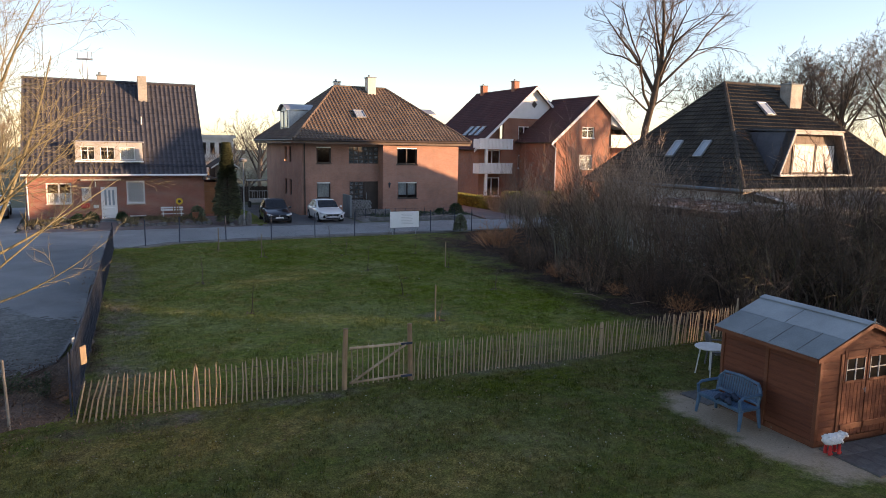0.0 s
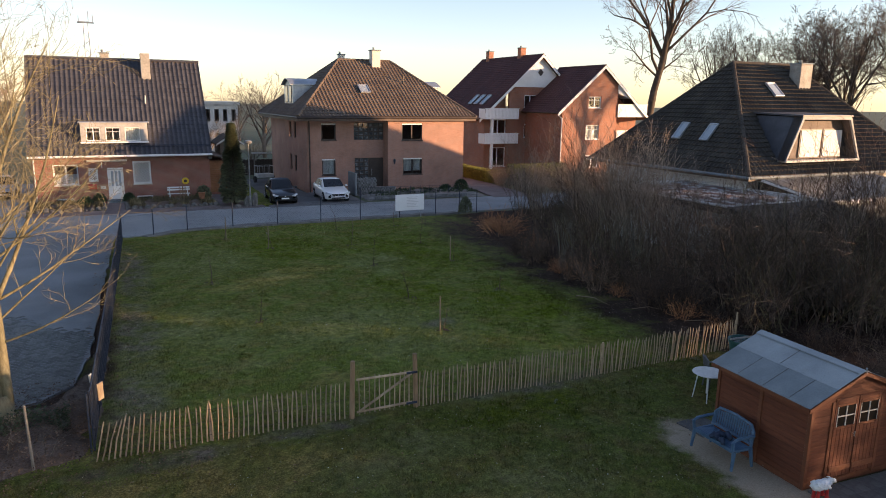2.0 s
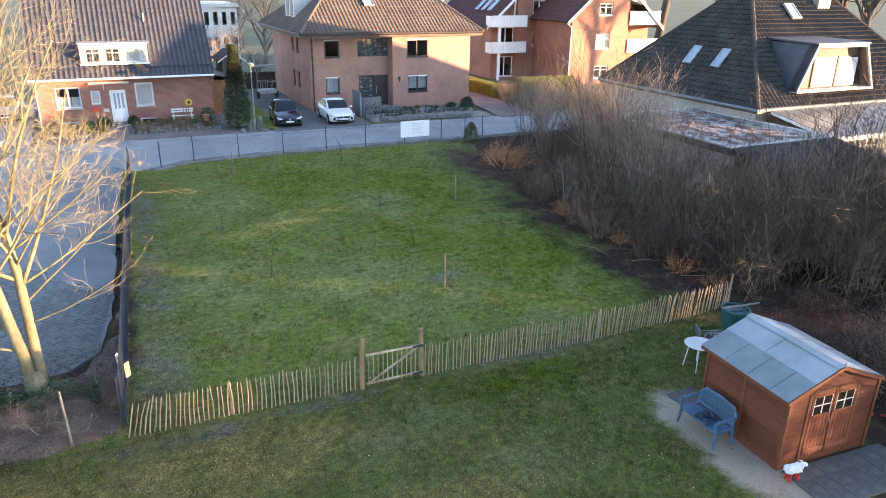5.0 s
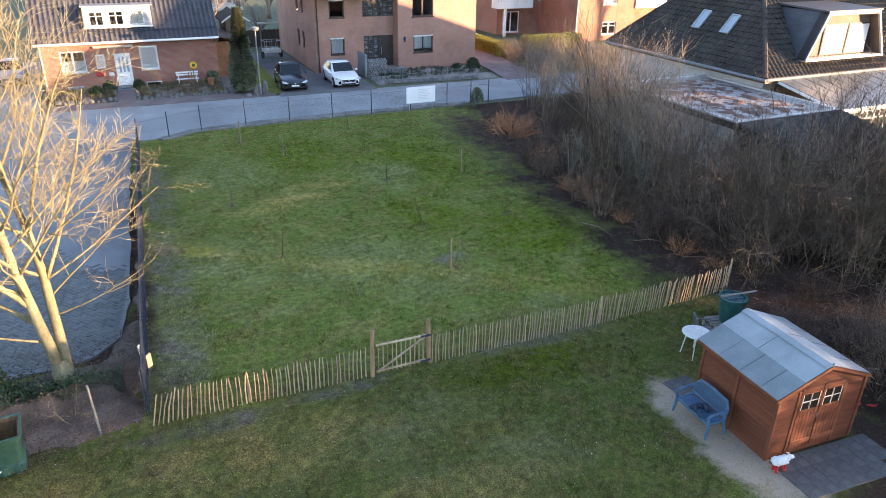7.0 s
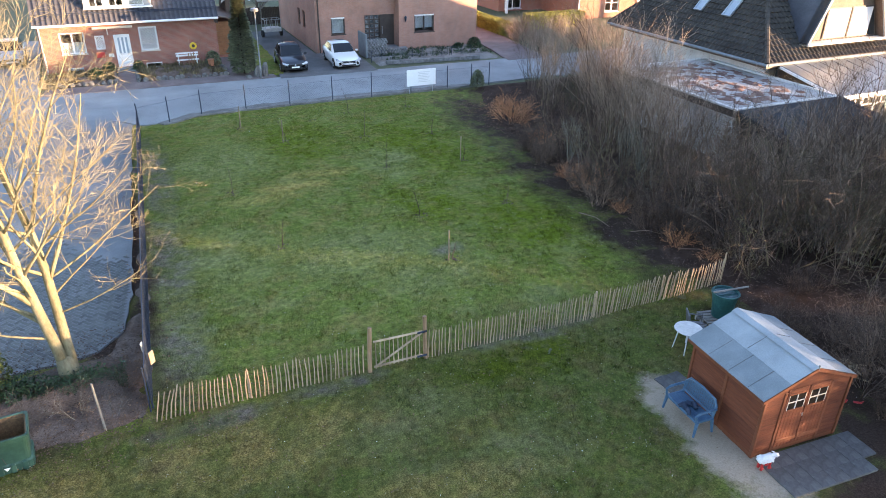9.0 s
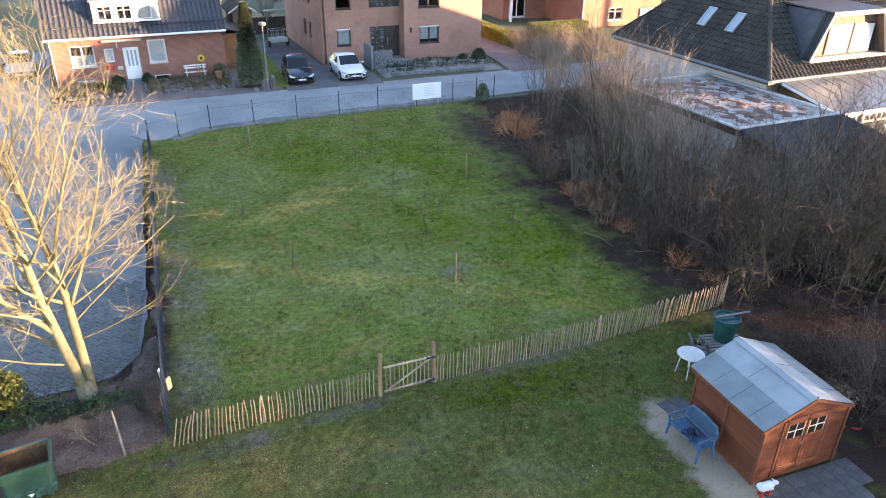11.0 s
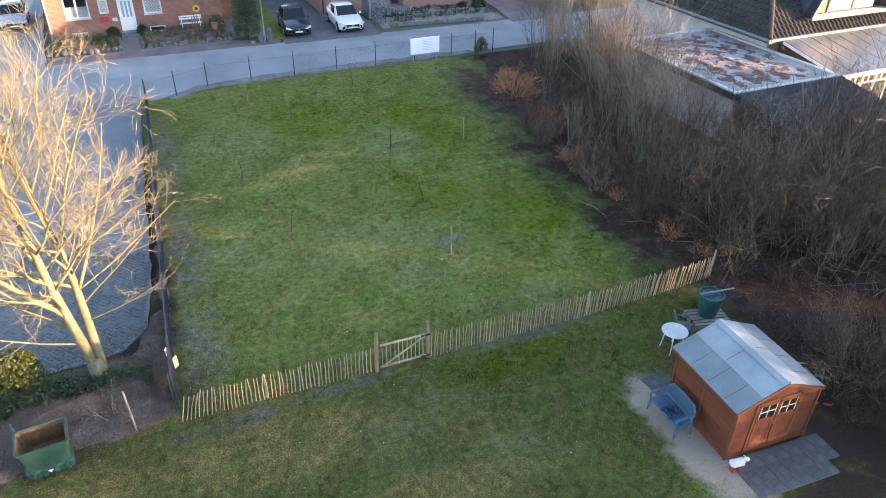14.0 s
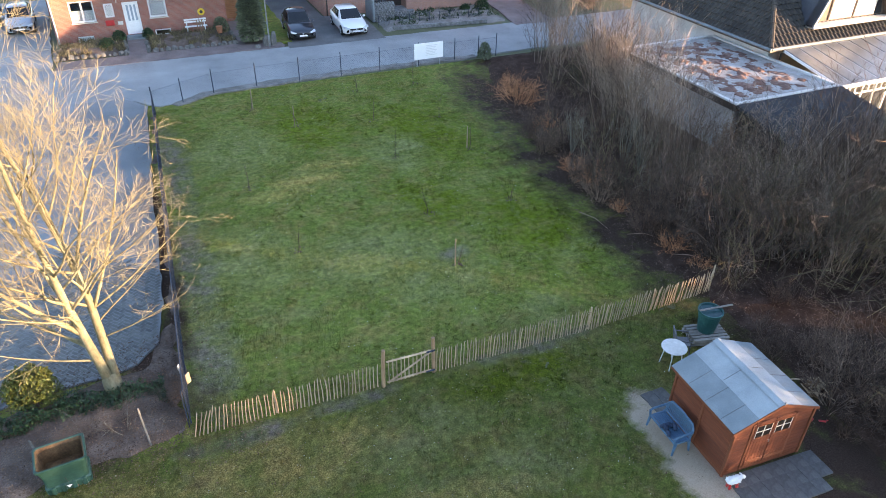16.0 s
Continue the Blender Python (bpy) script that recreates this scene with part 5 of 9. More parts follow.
    # flat-roofed garage with a mossy gravel roof
    g = thing("garage", "grey flat-roofed garage with moss and rust stains on its roof", "garage")
    part("wall", Geo().box(25.25, 31.5, 22.75, 31.3, 0, 2.55), M_BRICK_GREY, g)
    part("roof", Geo().box(25.1, 31.65, 22.6, 31.45, 2.55, 2.68), M_MEMBRANE, g, "flat roof of weathered pale felt")
    for k, edge in enumerate(([(25.7, 23.2), (28.6, 22.95), (30.8, 23.3), (31.0, 26.6), (28, 26.8), (25.8, 26.4)], [(25.8, 26.6), (30.9, 26.9), (30.9, 31.0), (26.0, 31.0)])):
        mat = mound(wavy(edge, 0.3, 0.3, 60 + k), 0.0, 61 + k, 0.1, 0.085)
        mat.v = [(x, y, z + 2.685) for x, y, z in mat.v]
        part("moss", mat, M_ROOFMOSS, g, "ragged brown mat of moss")
    for q in ((25.0, 25.2, 22.5, 31.55, 2.62, 2.78, 0.02), (25.2, 31.7, 22.5, 22.7, 2.62, 2.78, 0.02), (25.2, 31.7, 31.35, 31.55, 2.62, 2.78, 0.02), (31.5, 31.7, 22.7, 31.35, 2.62, 2.78, 0.02)):
        part("roof_edge", Geo().box(*q), M_OFFWHITE, g, "pale felt roof edge")
    for q in ((24.97, 25.02, 22.47, 31.58, 2.4, 2.7), (25.02, 31.7, 22.47, 22.52, 2.4, 2.7)):
        part("fascia", Geo().box(*q), M_BROWNFRAME, g)
    rebase(g, 28.3, 27)
    # shingled lean-to
    s = thing("open_shed", "low open shed with a grey shingle roof", "shed")
    shing = Geo()
    rng = random.Random(12)
    n = 15
    for r in range(n):
        y1 = 18.6 + (22.45 - 18.6) * r / n
        z1 = 2.12 + (2.74 - 2.12) * r / n
        dy, dz = (22.45 - 18.6) / n, 0.62 / n
        x = 25.0 + (r % 2) * 0.12
        while x < 31.7:
            w = 0.24
            lift = rng.uniform(0.0, 0.012)
            shing.poly([(x, y1 - 0.02, z1 + 0.025 + lift), (min(x + w - 0.015, 31.7), y1 - 0.02, z1 + 0.025 + lift), (min(x + w - 0.015, 31.7), y1 + dy, z1 + dz + 0.006), (x, y1 + dy, z1 + dz + 0.006)])
            x += w
    part("roof", Geo().prism([(18.6, 2.02), (18.6, 2.12), (22.45, 2.74), (22.45, 2.6)], "x", 25.0, 31.7), M_SHINGLE, s)
    part("shingles", shing, M_SHINGLE, s)
    for x in (25.2, 27.3, 29.4, 31.5):
        part("post", Geo().box(x - 0.06, x + 0.06, 18.75, 18.87, 0, 2.05, 0.01), M_FASCIA, s)
    # Near-black sheets added here: their colour stands in for shade under the roof.
    part("shade_backing", Geo().box(25.1, 31.6, 22.2, 22.3, 0, 2.6), M_DARK, s)
    part("shade_screen", Geo().box(31.5, 31.6, 18.9, 22.2, 0, 2.1), M_DARK, s)
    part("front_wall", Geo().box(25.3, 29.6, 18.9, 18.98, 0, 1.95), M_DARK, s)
    rebase(s, 28.3, 20.5)


M_ROOFMOSS = surface("brown_moss", (0.07, 0.032, 0.024), (0.16, 0.088, 0.066), (0.34, 0.24, 0.2), fine=6.0, broad=1.2, rough=0.95, bumpy=0.6)
M_MEMBRANE = surface("weathered_pale_felt", (0.2, 0.175, 0.155), (0.32, 0.295, 0.272), (0.46, 0.44, 0.42), fine=5.0, broad=0.8, rough=0.85, bumpy=0.3)


def white_block(x, y, w, d, hgt, storeys, cols, label):
    h = thing("building", label, "building")
    holes, sh = [], hgt / storeys
    for s in range(storeys):
        for c in range(cols):
            xx = x + w * (c + 0.25) / cols
            holes.append((xx, xx + w / cols * 0.5, s * sh + sh * 0.3, s * sh + sh * 0.8))
    part("wall", wall_geo(w, hgt, 0.3, holes, x).moved(Matrix.Translation((0, y, 0))), M_OFFWHITE, h)
    for q in ((x, x + 0.3, y + 0.3, y + d, 0, hgt), (x + w - 0.3, x + w, y + 0.3, y + d, 0, hgt), (x + 0.3, x + w - 0.3, y + d - 0.3, y + d, 0, hgt)):
        part("wall", Geo().box(*q), M_OFFWHITE, h)
    part("roof", Geo().box(x - 0.3, x + w + 0.3, y - 0.3, y + d + 0.3, hgt, hgt + 0.4), M_OFFWHITE, h)
    for a, b, c, e in holes:
        window(h, a, b, c, e, y, M_BROWNFRAME, t=0.08)
    rebase(h, x + w / 2, y + d / 2)


brick_cottage()
brown_house()
apartment_house()
hipped_house()
white_block(9.5, 98, 6.6, 12, 6.3, 2, 6, "white two-storey block behind the gardens")
white_block(-21, 84, 9, 10, 8.0, 2, 5, "white rendered block beyond the yard")


def unseen_shade_house(y0, y1, label):
    """A house added out of view to throw its shade on the thicket."""
    h = thing("house", label, "house")
    for q in ((43, 43.3, y0, y1, 0, 4.2), (52.7, 53, y0, y1, 0, 4.2), (43.3, 52.7, y0, y0 + 0.3, 0, 4.2), (43.3, 52.7, y1 - 0.3, y1, 0, 4.2)):
        part("wall", Geo().box(*q), M_BRICK_RED, h)
    for y in (y0, y1 - 0.3):
        part("gable_wall", Geo().prism([(43, 4.2), (53, 4.2), (48, 8.2)], "y", y, y + 0.3), M_BRICK_RED, h)
    for a, b in ((42.5, 48.0), (53.5, 48.0)):
        part("roof", Geo().prism([(a, 3.85), (b, 8.25), (b, 8.4), (a, 4.0)], "y", y0 - 0.4, y1 + 0.4), M_TILE_DARK, h)
    rebase(h, 48, (y0 + y1) / 2)


unseen_shade_house(-4.1, 8.0, "unseen plain brick house added to shade the thicket")
M_WATER = surface("dark_water", (0.008, 0.03, 0.032), (0.015, 0.05, 0.052), (0.025, 0.075, 0.077), rough=0.12, bumpy=0)


# ---- fences ----
def picket_fence():
    f = thing("picket_fence", "split chestnut paling fence wired across the lawn", "fence")
    rng = random.Random(5)
    shapes = []
    for k in range(6):
        h, r = 0.88 + 0.02 * (k % 3), 0.0135 + 0.002 * (k % 3)
        bx, by = rng.uniform(-0.02, 0.02), rng.uniform(-0.02, 0.02)
        g = Geo().tube([(0, 0, -0.06), (bx, by, h * 0.5), (0.3 * bx, -by, h - 0.07), (0.3 * bx, -by, h)], [r * 1.1, r, r * 0.95, r * 0.25], 5)
        shapes.append(g.mesh("picket", M_PICKET))

    def line(x):
        return 14.54 - 0.03 * x if x < 11.8 else 14.19 + 0.022 * (x - 11.8)

    def lean(x):
        return 0.16 - 0.13 * x if x < 1.1 else 0.075 if x > 12.2 else 0.018

    def run(x0, x1, gap=0.108):
        x = x0
        while x < x1:
            m = Matrix.Translation((x, line(x) + rng.uniform(-0.02, 0.02), 0)) @ Matrix.Rotation(lean(x) + rng.gauss(0, 0.014), 4, "Y") @ Euler((rng.gauss(0, 0.014), 0, rng.uniform(0, 6))).to_matrix().to_4x4() @ Matrix.Diagonal((1, 1, rng.uniform(0.94, 1.03), 1))
            part("picket", rng.choice(shapes), None, f, at=m)
            x += gap * rng.uniform(0.92, 1.08)
        for z in (0.16, 0.46, 0.74):
            n = max(2, int((x1 - x0) / 0.5))
            pts = [(x0 + (x1 - x0) * i / n, line(x0 + (x1 - x0) * i / n) + 0.02 * (-1) ** i, z + 0.01 * math.sin(i * 2.1)) for i in range(n + 1)]
            part("wire", Geo().tube(pts, 0.004, 4), M_RUSTWIRE, f)

    run(-0.6, 4.66)
    run(6.44, 16.95, 0.098)
    for x, h in ((1.62, 0.84), (11.82, 0.9), (14.4, 0.85), (16.95, 1.1)):
        part("fence_post", Geo().tube([(x, line(x) + 0.05, -0.2), (x + 0.01, line(x) + 0.05, h)], [0.03, 0.026], 8), M_PICKET, f)
    rebase(f, 8, 14.4)
    g = thing("garden_gate", "wooden paling gate with a diagonal brace between two posts", "gate")
    for x, h, l in ((4.76, 1.4, 0.02), (6.34, 1.36, -0.02)):
        part("gate_post", Geo().tube([(x - l, 14.37, -0.3), (x, 14.37, h * 0.6), (x + l, 14.36, h)], [0.062, 0.058, 0.054], 10), M_POST, g, "thick round brown gate post")
    for z0, z1 in ((0.14, 0.16), (0.94, 0.92)):
        part("rail", Geo().tube([(4.86, 14.34, z0), (6.24, 14.32, z1)], 0.03, 7), M_PICKET, g)
    part("brace", Geo().tube([(4.9, 14.31, 0.16), (6.2, 14.29, 0.9)], 0.03, 7), M_PICKET, g)
    for i in range(11):
        x = 4.93 + i * 0.125
        part("picket", Geo().tube([(x, 14.36, 0.06), (x + rng.uniform(-0.02, 0.02), 14.35, 0.98 + rng.uniform(-0.04, 0.02))], [0.018, 0.013], 5), M_PICKET, g)
    for z in (0.15, 0.92):
        part("hinge", Geo().box(6.08, 6.36, 14.27, 14.305, z - 0.025, z + 0.025, 0.004), M_BLACKMETAL, g, "black strap hinge")
    rebase(g, 5.55, 14.36)


M_NAVY = surface("navy_plastic_strip", (0.014, 0.02, 0.036), (0.024, 0.035, 0.062), (0.042, 0.058, 0.095), fine=6.0, broad=1.5, rough=0.6, bumpy=0.1)


def mesh_panel(w, h, gap=0.05, rows=7):
    g = Geo()
    n = int(w / gap)
    for i in range(n + 1):
        x = w * i / n
        g.box(x - 0.004, x + 0.004, -0.012, 0.012, 0, h)
    for k in range(rows):
        z = 0.02 + (h - 0.05) * k / (rows - 1)
        g.box(0, w, -0.012, -0.004, z, z + 0.012).box(0, w, 0.004, 0.012, z, z + 0.012)
    return g


def yard_fence():
    f = thing("mesh_fence", "anthracite steel mesh fence between lawn and yard", "fence")
    a, b, n = Vector((-0.64, 15.1, 0)), Vector((0.36, 38.4, 0)), 10
    yaw = math.atan2(b.y - a.y, b.x - a.x)
    w = (b - a).length / n
    me = mesh_panel(w - 0.06, 1.23).mesh("mesh_panel", M_BLACKMETAL)
    po = Geo().box(-0.03, 0.03, -0.02, 0.02, -0.2, 1.33, 0.004).mesh("post", M_BLACKMETAL)
    turn = Matrix.Rotation(yaw, 4, "Z")
    strips = Geo()
    k = int((w - 0.1) / 0.05)
    for j in range(k):
        x = (w - 0.06) * (j + 0.5) / k
        lean = 0.004 * math.sin(j * 1.7)
        strips.box(x - 0.019 + lean, x + 0.019 + lean, -0.003, 0.003, 0.03 + 0.01 * math.sin(j * 0.9), 1.19)
    strip_mesh = strips.mesh("privacy_strips", M_NAVY)
    rail = Geo().box(0, w, -0.014, 0.014, 1.235, 1.255, 0.004).mesh("top_rail", M_BLACKMETAL)
    for i in range(n + 1):
        p = a.lerp(b, i / n)
        part("fence_post", po, None, f, at=Matrix.Translation(p) @ turn)
        if i < n:
            at = Matrix.Translation(p) @ turn @ Matrix.Translation((0.03, 0, 0.05))
            tagged(part("privacy_strips", strip_mesh, None, f, "dark navy plastic strips", at=at), kind="stuff")
            part("top_rail", rail, None, f, at=Matrix.Translation(p) @ turn @ Matrix.Translation((0, 0, 0.05)))
        if i < n:
            part("mesh_panel", me, None, f, at=Matrix.Translation(p) @ turn @ Matrix.Translation((0.03, 0, 0.05)))
    rebase(f, -0.15, 26)
    solid("plank", Geo().box(-0.075, 0.075, -0.015, 0.015, 0, 0.42, 0.006), M_PICKET, "pale wooden board tied to the mesh fence", "board", pose(-0.46, 15.85, 0.8, 8, -8, 40))
    solid("plank", Geo().box(-0.05, 0.05, -0.012, 0.012, 0, 0.32, 0.005), M_OFFWHITE, "narrow pale slat tied to the mesh fence", "board", pose(-0.62, 16.1, 1.02, 0, -10, 60))
    solid("plank", Geo().box(-0.05, 0.05, -0.015, 0.015, 0, 1.35, 0.006), M_BLACKMETAL, "dark end stake at the mesh fence", "stake", pose(-0.7, 15.0, -0.05, 0, 2, 85))


def wire_net(x0, x1, z0, z1, gap=0.14, r=0.0022):
    """Chain link: crossing slanted wires."""
    g = Geo()
    h = z1 - z0
    n = int((x1 - x0 + h) / gap)
    for i in range(n):
        x = x0 - h + i * gap
        for s in (1, -1):
            p, q = (x, z0), (x + h, z1)
            lo, hi = max(x0, x), min(x1, x + h)
            if hi - lo < 0.02:
                continue
            za, zb = z0 + (lo - x), z0 + (hi - x)
            if s < 0:
                za, zb = z1 - (za - z0), z1 - (zb - z0)
            g.tube([(lo, 0, za), (hi, 0, zb)], r, 3, False)
    return g


M_SIGN = surface("white_sign_sheet", (0.86, 0.86, 0.86), (0.9, 0.9, 0.9), (0.93, 0.93, 0.93), rough=0.35, bumpy=0)
M_FAINT = surface("faded_print", (0.66, 0.66, 0.66), (0.7, 0.7, 0.7), (0.75, 0.75, 0.75), rough=0.6, bumpy=0)


def lane_fence():
    f = thing("wire_fence", "low chain-link fence with thin dark posts along the lane", "fence")
    xs = [0.34, 1.9, 3.68, 6.15, 8.7, 11.3, 13.8, 16.4, 18.92, 20.6, 21.9]
    ys = [38.5, 39.3, 40.15, 40.35, 40.38, 40.42, 40.45, 40.45, 40.45, 40.4, 40.4]
    for i, (x, y) in enumerate(zip(xs, ys)):
        part("fence_post", Geo().tube([(x, y, -0.2), (x, y, 1.45)], 0.028, 8), M_BLACKMETAL, f)
        if i + 1 < len(xs):
            w = math.hypot(xs[i + 1] - x, ys[i + 1] - y)
            at = Matrix.Translation((x, y, 0)) @ Matrix.Rotation(math.atan2(ys[i + 1] - y, xs[i + 1] - x), 4, "Z")
            part("wire_net", wire_net(0, w, 0.05, 1.2), M_BLACKMETAL, f, at=at)
            part("wire", Geo().tube([(0, 0, 1.2), (w, 0, 1.2)], 0.005, 4), M_BLACKMETAL, f, at=at)
    rebase(f, 11, 40.3)
    s = thing("sign_board", "large white sign board with faded grey text on the lane fence", "sign")
    part("board", Geo().box(16.05, 18.0, 40.24, 40.28, 0.42, 1.43, 0.005), M_SIGN, s)
    for x in (16.25, 17.82):
        part("post", Geo().tube([(x, 40.32, -0.1), (x, 40.32, 1.4)], 0.03, 8), M_STEEL, s)
    for i in range(7):
        part("text_bar", Geo().box(16.8 + 0.05 * (i % 2), 17.6 - 0.08 * (i % 3), 40.225, 40.237, 1.24 - i * 0.1, 1.275 - i * 0.1), M_FAINT, s, "faded grey line of text")
    rebase(s, 17.2, 40.27)


def yard_wire_fence():
    f = thing("wire_fence", "low rusty wire mesh fence on grey stakes by the yard", "fence")
    pts = [(-9.5, 15.2), (-6.3, 15.1), (-4.0, 15.3), (-1.9, 15.9), (-0.7, 16.2)]
    for (x, y), (x2, y2) in zip(pts, pts[1:]):
        w = math.hypot(x2 - x, y2 - y)
        at = Matrix.Translation((x, y, 0)) @ Matrix.Rotation(math.atan2(y2 - y, x2 - x), 4, "Z")
        part("wire_net", wire_net(0, w, 0.05, 0.78, 0.075, 0.004), M_RUSTWIRE, f, at=at)
    rebase(f, -5, 15.5)
    solid("stake", Geo().tube([(0, 0, -0.15), (-0.05, 0.06, 1.36)], [0.03, 0.024], 8), M_GREYWOOD, "leaning grey wooden stake in bare soil", "stake", pose(-1.72, 14.7, 0))
    solid("stake", Geo().tube([(0, 0, -0.15), (-0.1, 0.02, 0.75)], [0.035, 0.03], 8), M_GREYWOOD, "short leaning grey wooden stake", "stake", pose(-4.35, 15.25, 0.05))


M_RUSTWIRE = surface("rusty_wire", (0.05, 0.04, 0.034), (0.085, 0.068, 0.058), (0.13, 0.105, 0.09), rough=0.8, bumpy=0)

picket_fence()
yard_fence()
lane_fence()
yard_wire_fence()


M_CARGLASS = surface("tinted_glass", (0.012, 0.014, 0.016), (0.018, 0.02, 0.022), (0.025, 0.028, 0.03), rough=0.08, bumpy=0, spec=0.35)


# ---- the garden shed ----
M_DULLGLASS = surface("dusty_dark_glass", (0.01, 0.009, 0.008), (0.016, 0.014, 0.012), (0.024, 0.021, 0.018), rough=0.3, bumpy=0, spec=0.12)


def garden_shed():
    X0, X1, XM, Y0, Y1, EL, ER, R = 0.0, 2.44, 1.19, 0.0, 2.34, 1.74, 1.72, 2.29
    DM = 1.2
    s = thing("garden_shed", "orange-brown wooden garden shed with a grey felt roof", "shed")
    part("floor", Geo().box(X0, X1, Y0, Y1, -0.03, 0.09), M_SHED_POST, s)
    n = 13
    ym = (Y0 + Y1) / 2
    for k in range(n):
        for x, sgn, top in ((X0, 1, EL), (X1, -1, ER)):
            z0, z1 = 0.1 + (top - 0.1) * k / n, 0.1 + (top - 0.1) * (k + 1) / n
            out, inn = (x - 0.012, x + 0.02) if sgn > 0 else (x + 0.012, x - 0.02)
            prof = [(inn, z0), (out, z0 + 0.004), (out, z1 - 0.03), (out + 0.004 * sgn, z1 - 0.004), (inn, z1)]
            part("plank", Geo().prism(prof, "y", Y0 + 0.04, ym - 0.03), M_SHED, s)
            part("plank", Geo().prism(prof, "y", ym + 0.03, Y1 - 0.04), M_SHED, s)
        z0, z1 = 0.1 + (ER - 0.1) * k / n, 0.1 + (ER - 0.1) * (k + 1) / n
        prof = [(Y1 - 0.02, z0), (Y1 + 0.012, z0 + 0.004), (Y1 + 0.012, z1 - 0.03), (Y1, z1 - 0.006), (Y1 - 0.02, z1)]
        part("plank", Geo().prism(prof, "x", X0 + 0.04, X1 - 0.04), M_SHED, s)
        for p, q in ((X0 + 0.05, DM - 0.64), (DM + 0.64, X1 - 0.05)):
            prof = [(Y0 + 0.02, z0), (Y0 - 0.012, z0 + 0.004), (Y0 - 0.012, z1 - 0.03), (Y0 - 0.008, z1 - 0.004), (Y0 + 0.02, z1)]
            part("plank", Geo().prism(prof, "x", p, q), M_SHED, s)
    for x, top in ((X0, EL), (X1, ER)):
        for y in (Y0, ym, Y1):
            part("corner_post", Geo().box(x - 0.035, x + 0.035, y - 0.04, y + 0.04, 0, top - 0.01, 0.006), M_SHED_POST, s)
    for y in (Y0, Y1):
        g = Geo().prism([(X0 + 0.05, ER + 0.002), (X1 - 0.05, ER + 0.002), (X1 - 0.05, ER + 0.03), (XM, R - 0.04), (X0 + 0.05, EL + 0.03)], "y", y - 0.012, y + 0.02)
        part("gable_board", g, M_SHED, s)
    for x in (X0 + 0.025, X1 - 0.03):
        part("wall_lining", Geo().box(x, x + 0.005, Y0 + 0.1, Y1 - 0.1, 0.1, ER), M_DARK, s)
    for a, b in ((DM - 0.61, DM - 0.01), (DM + 0.01, DM + 0.61)):
        z0, z1, wz0, wz1 = 0.12, 1.78, 1.2, 1.62
        wa, wb = a + 0.07, b - 0.07
        d = part("door", Geo().box(a + 0.01, b - 0.01, Y0 - 0.048, Y0 - 0.031, 0.25, 0.36, 0.005), M_SHED_POST, s, "double door leaf with a small four-pane window")
        for i in range(6):
            p, q = a + (b - a) * i / 6, a + (b - a) * (i + 1) / 6
            part("plank", Geo().box(p + 0.002, q - 0.002, Y0 - 0.03, Y0 - 0.013, z0, wz0, 0.004), M_SHED, d)
        part("plank", Geo().box(a, wa, Y0 - 0.03, Y0 - 0.013, wz0, z1, 0.004), M_SHED, d)
        part("plank", Geo().box(wb, b, Y0 - 0.03, Y0 - 0.013, wz0, z1, 0.004), M_SHED, d)
        part("plank", Geo().box(wa, wb, Y0 - 0.03, Y0 - 0.013, wz1, z1, 0.004), M_SHED, d)
        fr = Geo()
        xm, zm = (wa + wb) / 2, (wz0 + wz1) / 2
        fr.box(xm - 0.008, xm + 0.008, Y0 - 0.04, Y0 - 0.015, wz0, wz1)
        for p, q in ((wa, xm - 0.009), (xm + 0.009, wb)):
            fr.box(p, q, Y0 - 0.039, Y0 - 0.015, zm - 0.008, zm + 0.008)
        for p, q in ((wa - 0.01, wa), (wb, wb + 0.01)):
            fr.box(p, q, Y0 - 0.039, Y0 - 0.031, wz0, wz1)
        for zz in (wz1, wz0 - 0.04):
            part("window_frame", Geo().box(wa - 0.03, wb + 0.03, Y0 - 0.042, Y0 - 0.031, zz, zz + 0.04), M_SHED_POST, d)
        part("glazing_bar", fr, M_OFFWHITE, d, "pale glazing bars")
        part("pane", Geo().box(wa, wb, Y0 - 0.022, Y0 - 0.016, wz0, wz1), M_DULLGLASS, d, "dark window pane")
    part("door_handle", Geo().tube([(DM - 0.06, Y0 - 0.07, 0.95), (DM - 0.06, Y0 - 0.07, 1.05)], 0.012, 6).tube([(DM - 0.06, Y0 - 0.07, 1.0), (DM - 0.06, Y0 - 0.02, 1.0)], 0.01, 6), M_STEEL, s)
    for x in (DM - 0.7, DM + 0.62):
        part("door_post", Geo().box(x, x + 0.08, Y0 - 0.03, Y0 + 0.02, 0.05, ER, 0.005), M_SHED_POST, s)
    YF, YK = Y0 - 0.09, Y1 + 0.13
    for sgn, xe, ze in ((-1, -0.17, 1.72), (1, 2.47, 1.79)):
        b = part("roof_board", Geo().prism([(XM, R - 0.035), (XM, R - 0.003), (xe, ze - 0.003), (xe, ze - 0.035)], "y", YF + 0.02, YK - 0.02), M_SHED_POST, s)
        for k in range(2):
            f0, f1 = k / 2, (k + 1) / 2 + (0.04 if k == 0 else 0)
            xa, xb = xe + (XM - xe) * f0, xe + (XM - xe) * f1
            za, zb = ze + (R - ze) * f0, ze + (R - ze) * f1
            lift = 0.004 + 0.006 * k
            part("felt_strip", felt(xa, xb, za + lift, zb + lift, YF, YK, k + sgn), M_FELT_PALE if k else M_FELT, b, "newer, paler felt" if k else "")
